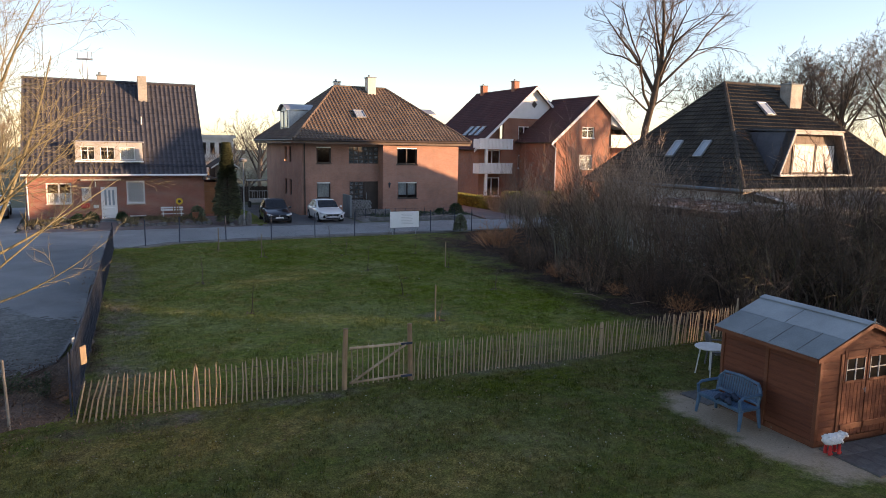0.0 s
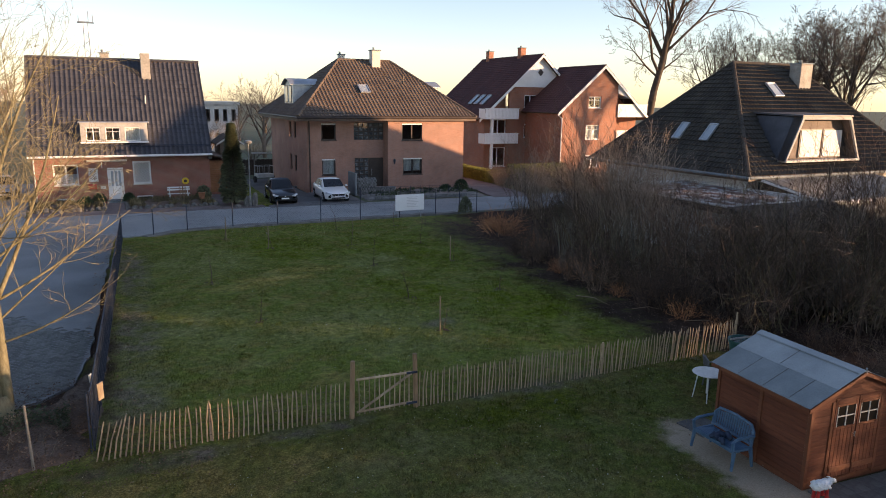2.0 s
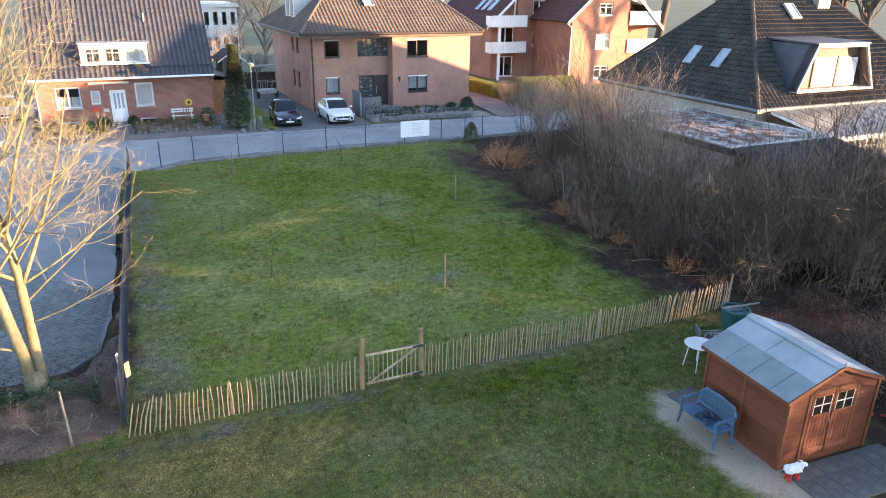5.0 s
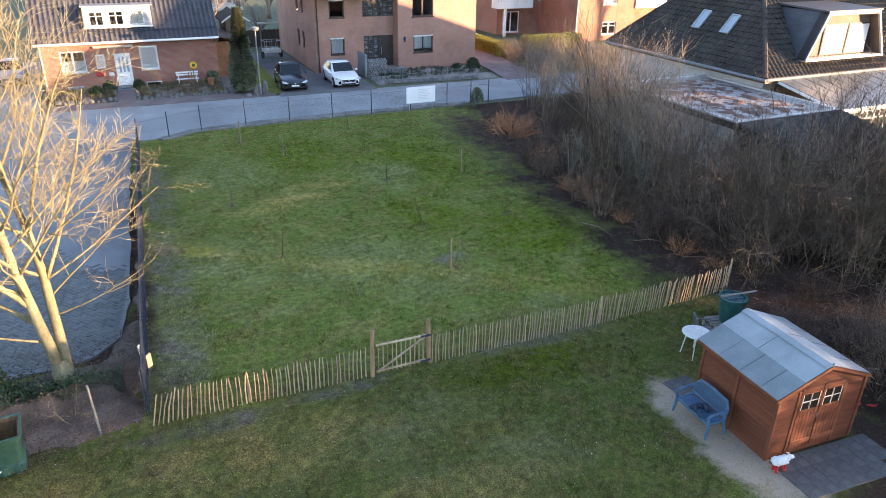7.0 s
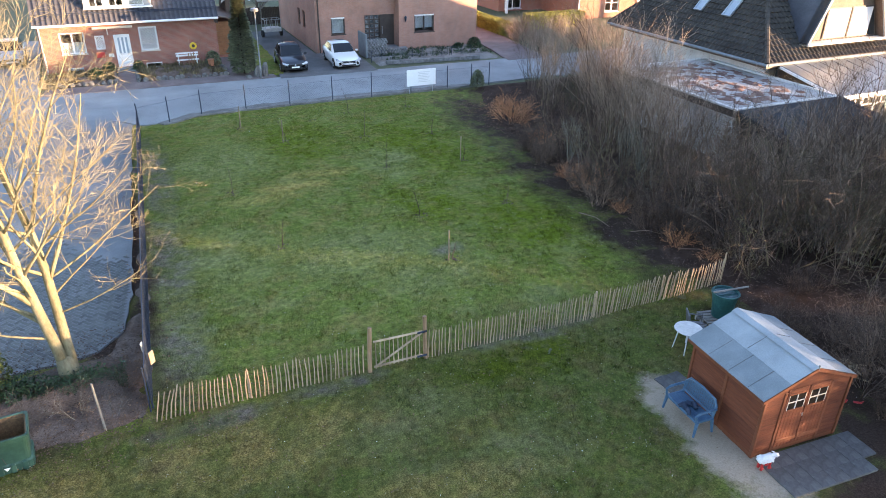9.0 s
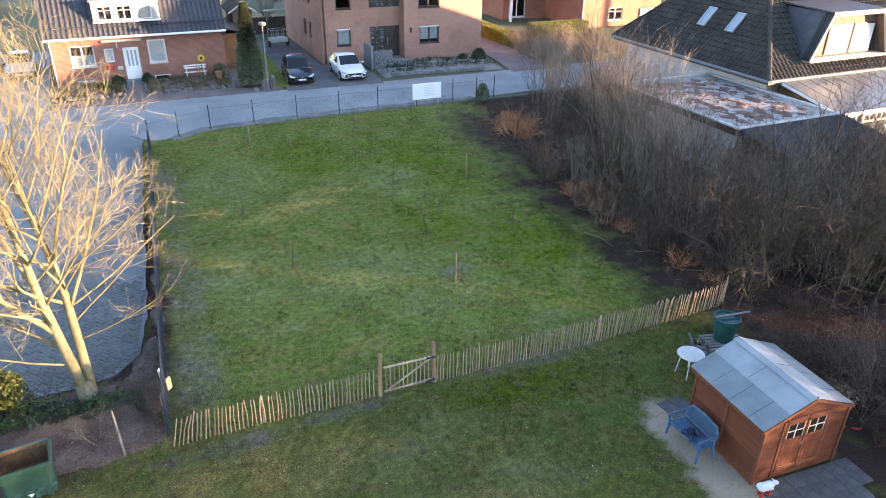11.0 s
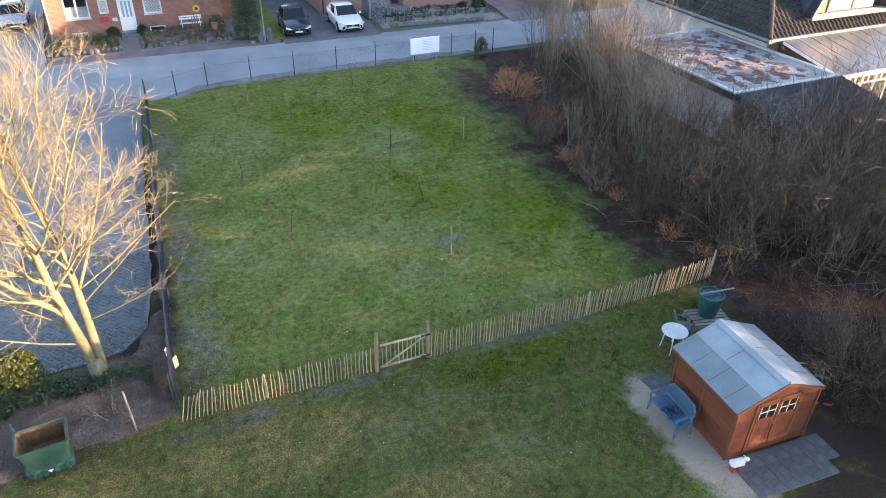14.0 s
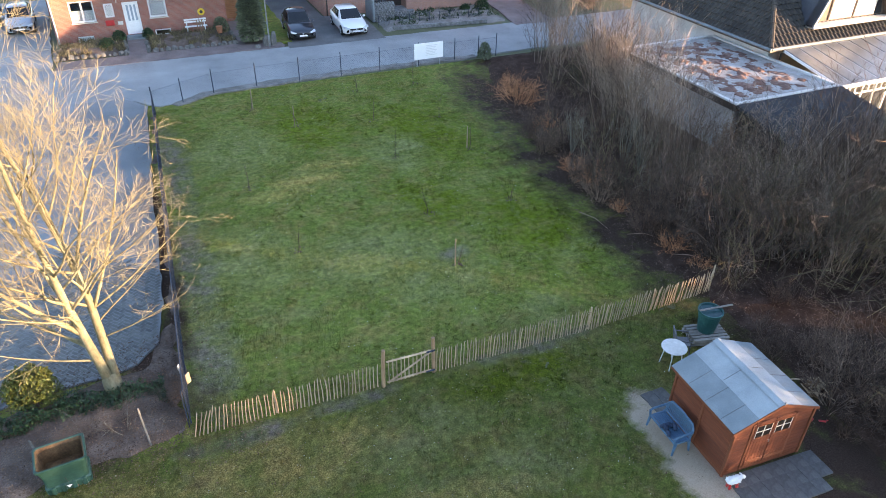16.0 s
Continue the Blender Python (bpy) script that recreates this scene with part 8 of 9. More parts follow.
STEMS = [shrub_meshes(250 + k, 8, 4.6, 0.3, 0.024, 0.06, (M_TWIG_DARK, M_TWIG_GREY, M_TWIG_RED)[k], 9, 30, True, 0.2, 0.006) for k in range(3)]
RUST = [shrub_meshes(300 + k, 36, 1.35, 1.1, 0.016, -0.08, M_TWIG_RUST, 5) for k in range(2)]
LOW = [shrub_meshes(400 + k, 26, 1.7, 1.0, 0.014, 0.0, M_TWIG_DARK if k == 1 else M_TWIG_GREY) for k in range(3)]


def plant(meshes, x, y, s, name, label, group, rng):
    if 14.5 < x < 40 and (abs(y - 7.78 + (x - 12.6) * 0.695) < 0.1 + 0.84 * s or abs(y - 14.2 + (x - 15.4) * 0.7) < 0.2 + 1.3 * s):
        return
    solid(name, rng.choice(meshes), None, label, "shrub", pose(x, y, 0.05, 0, 0, rng.uniform(0, 360)) @ Matrix.Diagonal((s, s, s * rng.uniform(0.9, 1.1), 1)), group)


def west_edge(y):
    """The thicket's edge towards the lawn."""
    return 16.6 if y < 30 else 16.6 + (y - 30) * 0.42


rng = random.Random(55)
y = 3.0
while y < 40.0:
    x = west_edge(y) + (3.9 if y > 29 else 2.6 if y > 26 else 2.0 if y > 20 else 1.1)
    # Below y 14.5 the rows run on unseen, added as shade.
    while x < (36.0 if y < 14.5 else 31.5 if y < 18 else 24.3 if y < 31.8 else 30.5):
        edge = x - west_edge(y)
        if not (24.0 < x and 18.0 < y < 32.2) and not (x < 17.0 and y < 13.8) and not (x > 26.0 and 32.4 < y):
            if edge < 1.8:
                s = rng.uniform(0.4, 0.65)
            elif y > 31.5:
                s = rng.uniform(0.35, 0.6)
            elif x > 20.0 and 20.5 < y:
                s = rng.uniform(0.3, 0.45)
            else:
                s = rng.uniform(1.0, 1.25) if 11 < y < 18.2 and x > 18.5 else rng.uniform(0.9, 1.15) if y > 18 and x < 20 else rng.uniform(0.7, 1.05) if x > 23.5 or y > 18 or y < 7 else rng.uniform(0.95, 1.25)
            plant(THICKET, x + rng.uniform(-0.6, 0.6), y + rng.uniform(-0.6, 0.6), s, "shrub", "dense leafless grey-brown shrub of the thicket and its unseen shade belt", "thicket shrubs", rng)
        x += rng.uniform(1.35, 1.9)
    y += 1.5
for k in range(24):
    y = rng.uniform(14.8, 29.0)
    plant(LOW, west_edge(y) + rng.uniform(0.3, 2.2), y, rng.uniform(0.5, 1.0), "bramble", "low tangled bramble at the thicket's edge", "brambles", rng)
for k in range(34):
    x, y = rng.uniform(15.4, 20.0), rng.uniform(2.5, 8.6)
    if x > 15.7 or y < 6.5:
        solid("bramble", LOW[1], None, "low tangled bramble beside the shed", "shrub", pose(x, y, 0.05, 0, 0, rng.uniform(0, 360)) @ Matrix.Scale(rng.uniform(0.3, 0.5), 4), "brambles")
for k in range(24):
    plant(LOW, rng.uniform(16.2, 19.5), rng.uniform(2.0, 13.6), rng.uniform(0.5, 1.1), "bramble", "low tangled bramble beside the shed", "brambles", rng)
for k in range(17):
    y = rng.uniform(30.5, 39.8)
    plant(RED, rng.uniform(west_edge(y) + 3.4, 26.0), y, rng.uniform(0.6, 0.95), "sapling_clump", "slender leafless brownish saplings", "slender saplings", rng)
for k in range(24):
    plant(RED, rng.uniform(21.0, 24.2), rng.uniform(21.5, 31.5), rng.uniform(0.85, 1.2), "sapling_clump", "slender leafless brownish saplings", "slender saplings", rng)
for k in range(26):
    plant(RED, rng.uniform(20.0, 30.0), rng.uniform(11.0, 20.0), rng.uniform(0.65, 0.92), "sapling_clump", "slender leafless brownish saplings", "slender saplings", rng)
for k in range(18):
    plant(THICKET, rng.uniform(18.8, 22.8), rng.uniform(11.5, 17.8), rng.uniform(1.2, 1.42), "shrub", "tall leafless grey-brown thicket shrub", "thicket shrubs", rng)
for x, y, s in ((24.4, 12.8, 0.9), (18.6, 24.4, 0.8), (21.4, 21.0, 0.85), (26.8, 15.6, 1.0), (29.0, 13.4, 1.0), (23.2, 18.4, 0.9), (20.6, 17.2, 1.0), (19.0, 20.2, 0.8), (25.0, 10.4, 1.1), (22.0, 9.6, 1.0), (21.6, 14.8, 1.1), (27.6, 11.2, 1.1)):
    plant(PALE, x, y, s, "shrub", "pale grey shrub with whitish twig tips", "pale shrubs", rng)
for x, y, s in ((19.2, 32.4, 1.2), (19.6, 33.4, 0.9), (20.2, 35.2, 0.5), (18.6, 28.3, 0.7), (17.5, 24.2, 0.55), (17.7, 22.8, 0.75), (18.1, 23.4, 0.6), (17.4, 17.0, 0.6), (17.6, 15.6, 0.4), (17.3, 20.2, 0.4)):
    plant(RUST, x, y, s, "bracken", "rust-brown dead bracken clump", "dead bracken", rng)
# Unseen shrubs, added so that their shade falls on the shed front.
for x, y in ((19.6, 2.7), (21.2, 3.3), (18.7, 4.4), (18.9, 0.3), (20.6, -0.6), (22.4, 2.9), (23.0, -2.2), (24.5, 1.6)):
    plant(THICKET, x, y, 1.0, "shrub", "dense leafless grey-brown shrub of the thicket and its unseen shade belt", "thicket shrubs", rng)
# Added to keep low sun off the shed; several stand out of view.
for x, y, k, s in ((17.3, 6.8, 1, 0.8), (16.6, 7.4, 5, 0.55), (18.4, 7.6, 0, 0.8), (20.3, 5.3, 1, 1.1), (15.9, 3.9, 3, 0.6), (19.3, 6.4, 3, 1.0), (21.8, 4.6, 5, 1.2), (20.8, 6.8, 0, 1.2), (22.5, 5.9, 1, 1.3), (16.9, 3.5, 1, 0.7), (18.2, 2.4, 5, 0.85), (17.9, 9.2, 3, 0.8)):
    solid("shrub", THICKET[k], None, "leafless dark brown shrub added to shade the shed", "shrub", pose(x, y, 0.05, 0, 0, 70 * x) @ Matrix.Scale(s, 4), "thicket shrubs")
# Tall shrubs added out of view to darken the ground right of the shed.
for k in range(60):
    x, y = rng.uniform(18.5, 30), rng.uniform(-6, 12)
    if y < x / 1.48 - 3.2:
        plant(THICKET, x, y, rng.uniform(1.4, 1.8), "shrub", "dense leafless grey-brown shrub of the thicket and its unseen shade belt", "thicket shrubs", rng)
for k in range(32):
    plant(STEMS, rng.uniform(22.5, 31.0), rng.uniform(12.8, 17.4), rng.uniform(1.0, 1.25), "sapling_clump", "slender leafless grey-brown saplings", "slender saplings", rng)
for k in range(14):
    plant(STEMS, rng.uniform(18.8, 22.5), rng.uniform(17.0, 27.0), rng.uniform(0.65, 0.95), "sapling_clump", "slender leafless grey-brown saplings", "slender saplings", rng)
# Added out of view to cast shade over the near lawn.
for k in range(16):
    plant(THICKET, rng.uniform(19, 26), rng.uniform(-22, -2.5), 1.1, "shrub", "dense leafless grey-brown shrub of the thicket and its unseen shade belt", "thicket shrubs", rng)


for x, y, s in ((-2.35, 15.35, 0.36), (-1.5, 14.95, 0.26), (-3.4, 15.9, 0.3)):
    plant(PALE, x, y, s, "shrub", "small bare arching shrub on the soil", "corner shrubs", rng)


BRUSH = [shrub_meshes(500 + k, 24, 1.9, 0.55, 0.014, 0.05, M_TWIG_TAN, 6, 30, False) for k in range(2)]
for k in range(46):
    plant(BRUSH, rng.uniform(30.0, 39.0), rng.uniform(47.6, 55.6), rng.uniform(0.6, 1.15), "brushwood", "dry tan brush beyond the lane", "lane brush", rng)


def leaf_cloud(places, size, rng, up=0.4):
    """Small folded leaves at the places given."""
    g = Geo()
    for p in places:
        n = Vector((rng.gauss(0, 1), rng.gauss(0, 1), rng.gauss(0, 1) + up)).normalized()
        a = n.cross(Vector((rng.gauss(0, 1), rng.gauss(0, 1), rng.gauss(0, 1)))).normalized()
        b = n.cross(a)
        s = size * rng.uniform(0.6, 1.3)
        p = Vector(p)
        i = len(g.v)
        for q in (p - a * s, p + b * s * 0.45 + n * s * 0.15, p + a * s, p - b * s * 0.45 + n * s * 0.15):
            g.v.append((q.x, q.y, q.z))
        g.f += [(i, i + 1, i + 2), (i, i + 2, i + 3)]
    return g


def gold_bush():
    rng = random.Random(6)
    pts = []
    lumps = [(rng.uniform(-0.35, 0.35), rng.uniform(-0.35, 0.35), rng.uniform(0.3, 0.85), rng.uniform(0.24, 0.4)) for _ in range(14)]
    while len(pts) < 5200:
        cx, cy, cz, r = rng.choice(lumps)
        v = Vector((rng.gauss(0, 1), rng.gauss(0, 1), rng.gauss(0, 1))).normalized() * r * rng.uniform(0.75, 1.03)
        if cz + v.z > 0:
            pts.append((cx + v.x, cy + v.y, cz + v.z))
    b = thing("bush", "rounded yellow-green variegated evergreen bush", "bush", pose(-4.5, 17.35, 0.05) @ Matrix.Diagonal((1.12, 1.12, 1.15, 1)))
    part("leaves", leaf_cloud(pts, 0.05, rng), M_LEAF_GOLD, b)
    st = Geo()
    for k in range(9):
        st.tube([(0, 0, 0), (rng.uniform(-0.3, 0.3), rng.uniform(-0.3, 0.3), 0.8)], [0.03, 0.012], 5)
    part("stems", st, M_BARK_DARK, b)


gold_bush()


def ivy():
    rng = random.Random(14)
    pts = []
    while len(pts) < 5200:
        x = rng.uniform(-8.5, -1.15)
        y = rng.uniform(15.6, 17.75)
        mid_y = 16.75 + 0.15 * math.sin(x * 1.3)
        if abs(y - mid_y) < 0.42 + 0.35 * noise.noise((x * 1.5, 3, 1)) and noise.noise((x * 1.2, y * 1.2, 8)) > -0.25:
            pts.append((x, y, 0.08 + rng.random() ** 2 * (0.3 + 0.12 * noise.noise((x * 2, y * 2, 0)))))
    tagged(solid("ivy", leaf_cloud(pts, 0.055, rng, 1.4), M_LEAF_IVY, "dark green ivy creeping under the yard tree", "ivy", kind="stuff"))


ivy()


def conifer(x, y, h, r, label, seed, n=5200, mat=None):
    """A slim evergreen: tiers of drooping sprays round a straight trunk."""
    rng = random.Random(seed)
    g = Geo()
    for i in range(n):
        f = rng.random() ** 0.75
        z = 0.25 + f * (h - 0.25)
        rr = r * (1 - f) * (0.62 + 0.38 * min(1, f * 5)) * (0.75 + 0.3 * noise.noise((z * 2.2, seed, i % 7)))
        a = rng.uniform(0, 6.28)
        rr *= 0.55 + 0.5 * rng.random() ** 0.5
        d = Vector((math.cos(a), math.sin(a), -0.35 + 0.8 * f)).normalized()
        p = Vector((rr * math.cos(a), rr * math.sin(a), z))
        s = Vector((-math.sin(a), math.cos(a), rng.uniform(-0.4, 0.4)))
        l = rng.uniform(0.18, 0.36)
        i0 = len(g.v)
        for q in (p, p + d * l * 0.6 + s * l * 0.3, p + d * l, p + d * l * 0.6 - s * l * 0.3):
            g.v.append((q.x, q.y, q.z))
        g.f.append((i0, i0 + 1, i0 + 2, i0 + 3))
    t = thing("conifer", label, "conifer", pose(x, y, 0.03))
    part("trunk", Geo().tube([(0, 0, -0.1), (0, 0, h * 0.9)], [0.1, 0.02], 7), M_BARK_DARK, t)
    part("crown", g, mat or M_LEAF_CONIFER, t)


conifer(7.6, 48.85, 5.45, 1.2, "cone-shaped grey-green conifer beside the street lamp", 3, 8000)


def clipped_hedge(x0, x1, y0, y1, h, seed, mat, label):
    rng = random.Random(seed)
    pts = []
    n = int(((x1 - x0) * (y1 - y0) + 2 * (x1 - x0 + y1 - y0) * h) * 420)
    for i in range(n):
        x, y, z = rng.uniform(x0, x1), rng.uniform(y0, y1), rng.uniform(0.05, h)
        k = rng.random()
        if k < 0.3:
            z = h - rng.random() ** 2 * 0.2
        elif k < 0.65:
            y = y0 + rng.random() ** 2 * 0.15
        elif k < 0.85:
            x = x0 + rng.random() ** 2 * 0.15
        pts.append((x, y, z))
    hd = thing("hedge", label, "hedge")
    part("leaves", leaf_cloud(pts, 0.09, rng), mat, hd)
    part("stems", Geo().box(x0 + 0.2, x1 - 0.2, y0 + 0.2, y1 - 0.2, 0, h - 0.2), M_BARK_DARK, hd)
    rebase(hd, (x0 + x1) / 2, (y0 + y1) / 2)


clipped_hedge(34.4, 40.4, 56.4, 57.7, 1.35, 4, M_LEAF_HEDGE, "clipped yellow-green hedge before the apartment house")
clipped_hedge(30.6, 31.8, 55, 66, 1.1, 5, M_LEAF_HEDGE, "clipped yellow-green hedge along the path")


# Out of view; added to block low sun beside the unseen house.
clipped_hedge(42.0, 43.4, -9.6, -5.7, 5.2, 88, M_LEAF_IVY, "unseen tall dark evergreen hedge added to shade the thicket")


def low_plants(n, box, h, seed, mat, label):
    """Small dry perennials and ground cover in a bed, too many to count."""
    rng = random.Random(seed)
    g = Geo()
    for i in range(n):
        x, y = rng.uniform(box[0], box[1]), rng.uniform(box[2], box[3])
        if noise.noise((x * 1.1, y * 1.1, seed)) < -0.1:
            continue
        for k in range(7):
            p = Vector((x + rng.gauss(0, 0.08), y + rng.gauss(0, 0.08), 0.2))
            t = p + Vector((rng.gauss(0, 0.1), rng.gauss(0, 0.1), h * rng.uniform(0.4, 1.1)))
            s = Vector((rng.gauss(0, 1), rng.gauss(0, 1), 0)).normalized() * 0.025
            i0 = len(g.v)
            g.v += [tuple(p - s), tuple(p + s), tuple(t)]
            g.f.append((i0, i0 + 1, i0 + 2))
    solid("bed_plants", g, mat, label, "plants", kind="stuff")


low_plants(520, (-4.4, -0.6, 49.6, 52.6), 0.32, 3, M_TWIG_OLIVE, "dry grey-green perennials in the cottage bed")
low_plants(640, (1.1, 6.3, 49.3, 52.5), 0.32, 4, M_TWIG_OLIVE, "dry grey-green perennials in the cottage bed")
low_plants(420, (17.8, 26.4, 48.5, 52.0), 0.22, 5, M_LEAF_IVY, "low winter plants in the grey front bed")


def round_shrub(x, y, r, h, mat, label, seed):
    rng = random.Random(seed)
    pts = []
    for i in range(int(1500 * r * h) + 300):
        v = Vector((rng.gauss(0, 1), rng.gauss(0, 1), abs(rng.gauss(0, 1)))).normalized() * rng.uniform(0.7, 1.05)
        pts.append((v.x * r, v.y * r, v.z * h))
    b = thing("bush", label, "bush", pose(x, y, 0.2))
    part("leaves", leaf_cloud(pts, 0.07, rng), mat, b)
    part("stems", Geo().tube([(0, 0, -0.1), (0, 0, h * 0.7)], [0.06, 0.02], 6), M_BARK_DARK, b)


round_shrub(-1.55, 50.6, 0.5, 0.65, M_LEAF_IVY, "small dark evergreen bush in the cottage bed", 1)
round_shrub(6.0, 52.1, 0.55, 0.9, M_LEAF_CONIFER, "dark shrub at the cottage wall", 2)
round_shrub(1.1, 52.3, 0.4, 0.55, M_LEAF_IVY, "small dark bush beside the door", 3)
round_shrub(-0.75, 52.3, 0.45, 0.6, M_LEAF_IVY, "small dark bush beside the door", 4)
round_shrub(25.9, 50.6, 0.6, 0.8, M_LEAF_IVY, "dark evergreen bush at the house corner", 5)
round_shrub(24.6, 50.9, 0.4, 0.4, M_LEAF_IVY, "small dark bush in the front bed", 6)
round_shrub(20.7, 39.7, 0.45, 1.0, M_LEAF_CONIFER, "dark shrub at the end of the lane fence", 7)


# saplings planted in the lawn, each with a bare ring of earth
def sapling(x, y, h, seed, stake):
    rng = random.Random(seed)
    t = thing("sapling", "thin young fruit tree planted in the lawn", "sapling", pose(x, y, 0.01, 0, 0, rng.uniform(0, 360)), "saplings in the lawn")
    w = Geo()
    grow(w, w, Vector((0, 0, -0.05)), Vector((rng.uniform(-0.05, 0.05), rng.uniform(-0.05, 0.05), 1)), h, 0.017, 0, [(5, 0.3, 35, 5, 4), (2, 0.5, 35, 3, 3)], rng, 0.1)
    part("stem", w, M_TWIG_GREY, t)
    if stake:
        part("stake", Geo().tube([(0.12, 0.05, -0.1), (0.12, 0.05, 1.15)], [0.028, 0.025], 6), M_PICKET, t, "pale wooden stake")
    g = Geo()
    for k in range(16):
        a, q = rng.uniform(0, 6.28), rng.random() ** 0.6 * 0.3
        s = rng.uniform(0.012, 0.04)
        c = Vector((q * math.cos(a), q * math.sin(a), 0.005))
        g.tube([c, c + Vector((0, 0, s * 0.9))], [s, s * 0.5], 5)
    tagged(part("soil", g, M_EARTH, t, "clods of dug earth"), kind="stuff")


for k, (x, y, h, st) in enumerate(((14.1, 28.1, 1.3, True), (10.43, 28.7, 1.5, False), (9.8, 23.1, 1.3, False), (9.42, 19.25, 1.0, True), (6.94, 33.8, 1.3, True), (10.85, 33.1, 1.4, False), (14.3, 32.3, 1.6, False), (3.4, 28.1, 1.3, False), (4.2, 22.45, 1.1, False), (11.35, 37.4, 1.5, False), (13.55, 22.8, 0.9, False), (14.9, 37.5, 1.4, False), (5.2, 37.0, 0.8, True))):
    sapling(x, y, h, 60 + k, st)


def blade_mesh(name, v):
    """One mesh of single triangles: v holds three corners for each."""
    n = len(v)
    me = bpy.data.meshes.new(name)
    me.vertices.add(n * 3)
    me.vertices.foreach_set("co", v.ravel())
    me.loops.add(n * 3)
    me.loops.foreach_set("vertex_index", np.arange(n * 3))
    me.polygons.add(n)
    me.polygons.foreach_set("loop_start", np.arange(0, n * 3, 3))
    me.update(calc_edges=True)
    me.materials.append(M_BLADE)
    return me


def turf():
    """Short blades over the lawn, thicker in tufts."""
    rng = np.random.default_rng(4)
    n = 520000
    x, y = rng.uniform(-5, 17.5, n), rng.uniform(7.5, 40.0, n)
    keep = np.ones(n, bool)
    keep &= ~((x < -0.62 + (y - 14.2) * 0.0388) & (y > 14.4)) & ~((x > 10.6) & (y < 11.0)) & ~((x > 15.5 + rng.random(n) ** 2 * 1.6) & (y > 14)) & ~((x < 3) & (y > 38.8))
    x, y = x[keep], y[keep]
    n = len(x)
    tuft = np.sin(x * 1.9 + 1.3 * np.sin(y * 0.8)) * np.sin(y * 1.6 + 1.1 * np.sin(x * 1.1)) * 0.5 + 0.5
    h = rng.uniform(0.02, 0.05, n) * (0.5 + 1.0 * tuft)
    a = rng.uniform(0, 6.283, n)
    w = rng.uniform(0.005, 0.012, n)
    lx, ly = rng.normal(0, 0.02, n), rng.normal(0, 0.02, n)
    z = np.array([0.035 * noise.noise((p * 0.5, q * 0.5, 3)) for p, q in zip(x, y)]) - 0.012
    v = np.empty((n, 3, 3))
    v[:, 0] = np.stack([x - w * np.cos(a), y - w * np.sin(a), z], 1)
    v[:, 1] = np.stack([x + w * np.cos(a), y + w * np.sin(a), z], 1)
    v[:, 2] = np.stack([x + lx, y + ly, z + h + 0.015], 1)
    me = blade_mesh("grass", v)
    tagged(new("grass", me), "short winter grass blades and tufts", "grass", kind="stuff")


def tufts():
    """Taller clumps of coarse grass standing out of the lawn."""
    rng = np.random.default_rng(9)
    cx, cy = rng.uniform(-4.5, 16.0, 2600), rng.uniform(7.5, 39.8, 2600)
    ok = ~((cx < -0.5) & (cy > 14.0)) & ~((cx > 10.3) & (cy < 11.4))
    cx, cy = cx[ok], cy[ok]
    k = 16
    n = len(cx) * k
    size = np.repeat(rng.uniform(0.03, 0.12, len(cx)), k)
    x, y = np.repeat(cx, k) + rng.normal(0, 1, n) * size, np.repeat(cy, k) + rng.normal(0, 1, n) * size
    h = rng.uniform(0.035, 0.085, n)
    a = rng.uniform(0, 6.283, n)
    w = rng.uniform(0.007, 0.014, n)
    v = np.empty((n, 3, 3))
    v[:, 0] = np.stack([x - w * np.cos(a), y - w * np.sin(a), np.full(n, -0.02)], 1)
    v[:, 1] = np.stack([x + w * np.cos(a), y + w * np.sin(a), np.full(n, -0.02)], 1)
    v[:, 2] = np.stack([x + rng.normal(0, 0.03, n), y + rng.normal(0, 0.03, n), h], 1)
    me = blade_mesh("grass_tufts", v)
    tagged(new("grass_tufts", me), "coarse grass clumps in the lawn", "grass", kind="stuff")


turf()
tufts()


def litter(name, n, box, size, mat, label, seed, z=0.07):
    """Fallen leaves and crumbs strewn on the ground."""
    rng = random.Random(seed)
    pts = []
    for i in range(n):
        x, y = rng.uniform(box[0], box[1]), rng.uniform(box[2], box[3])
        pts.append((x, y, z + rng.uniform(0, 0.05)))
    solid(name, leaf_cloud(pts, size, rng, 2.5), mat, label, "leaves", kind="stuff")


litter("fallen_leaves", 3000, (-8.5, -0.8, 14.4, 17.8), 0.03, M_FERN, "brown fallen leaves on the bare soil", 3, 0.1)
litter("fallen_leaves", 700, (-0.6, 16.5, 8, 14.5), 0.03, M_FERN, "scattered brown leaves on the lawn", 4, 0.02)
litter("fallen_leaves", 9000, (16.3, 24.4, 6, 38), 0.05, M_LITTER, "brown fallen leaves under the thicket", 5, 0.16)
litter("fallen_leaves", 3400, (17.3, 20.8, 19, 37), 0.045, M_FERN, "rusty dead leaves at the thicket's edge", 16, 0.16)
litter("fallen_leaves", 500, (-0.9, 0.3, 16.5, 38), 0.04, M_FERN, "brown leaves along the mesh fence", 6, 0.09)
litter("fallen_leaves", 900, (-5.5, 1.2, 13.2, 15.2), 0.03, M_FERN, "brown leaves strewn along the paling fence", 8, 0.03)
litter("fallen_leaves", 2600, (-6.5, -0.7, 14.2, 18.1), 0.035, M_LITTER, "dark dead leaves and bark bits on the soil", 12, 0.1)
litter("fallen_leaves", 1200, (15.6, 17.3, 14.8, 27.0), 0.04, M_LITTER, "brown leaves blown onto the lawn's edge", 13, 0.03)
litter("fallen_leaves", 900, (-5.0, -0.7, 17.4, 19.2), 0.035, M_LITTER, "dead leaves blown onto the setts", 15, 0.08)
litter("pale_crumbs", 4000, (-4.0, 16, 8, 39.5), 0.02, M_STRAWBIT, "pale dry bits in the lawn", 9, 0.03)
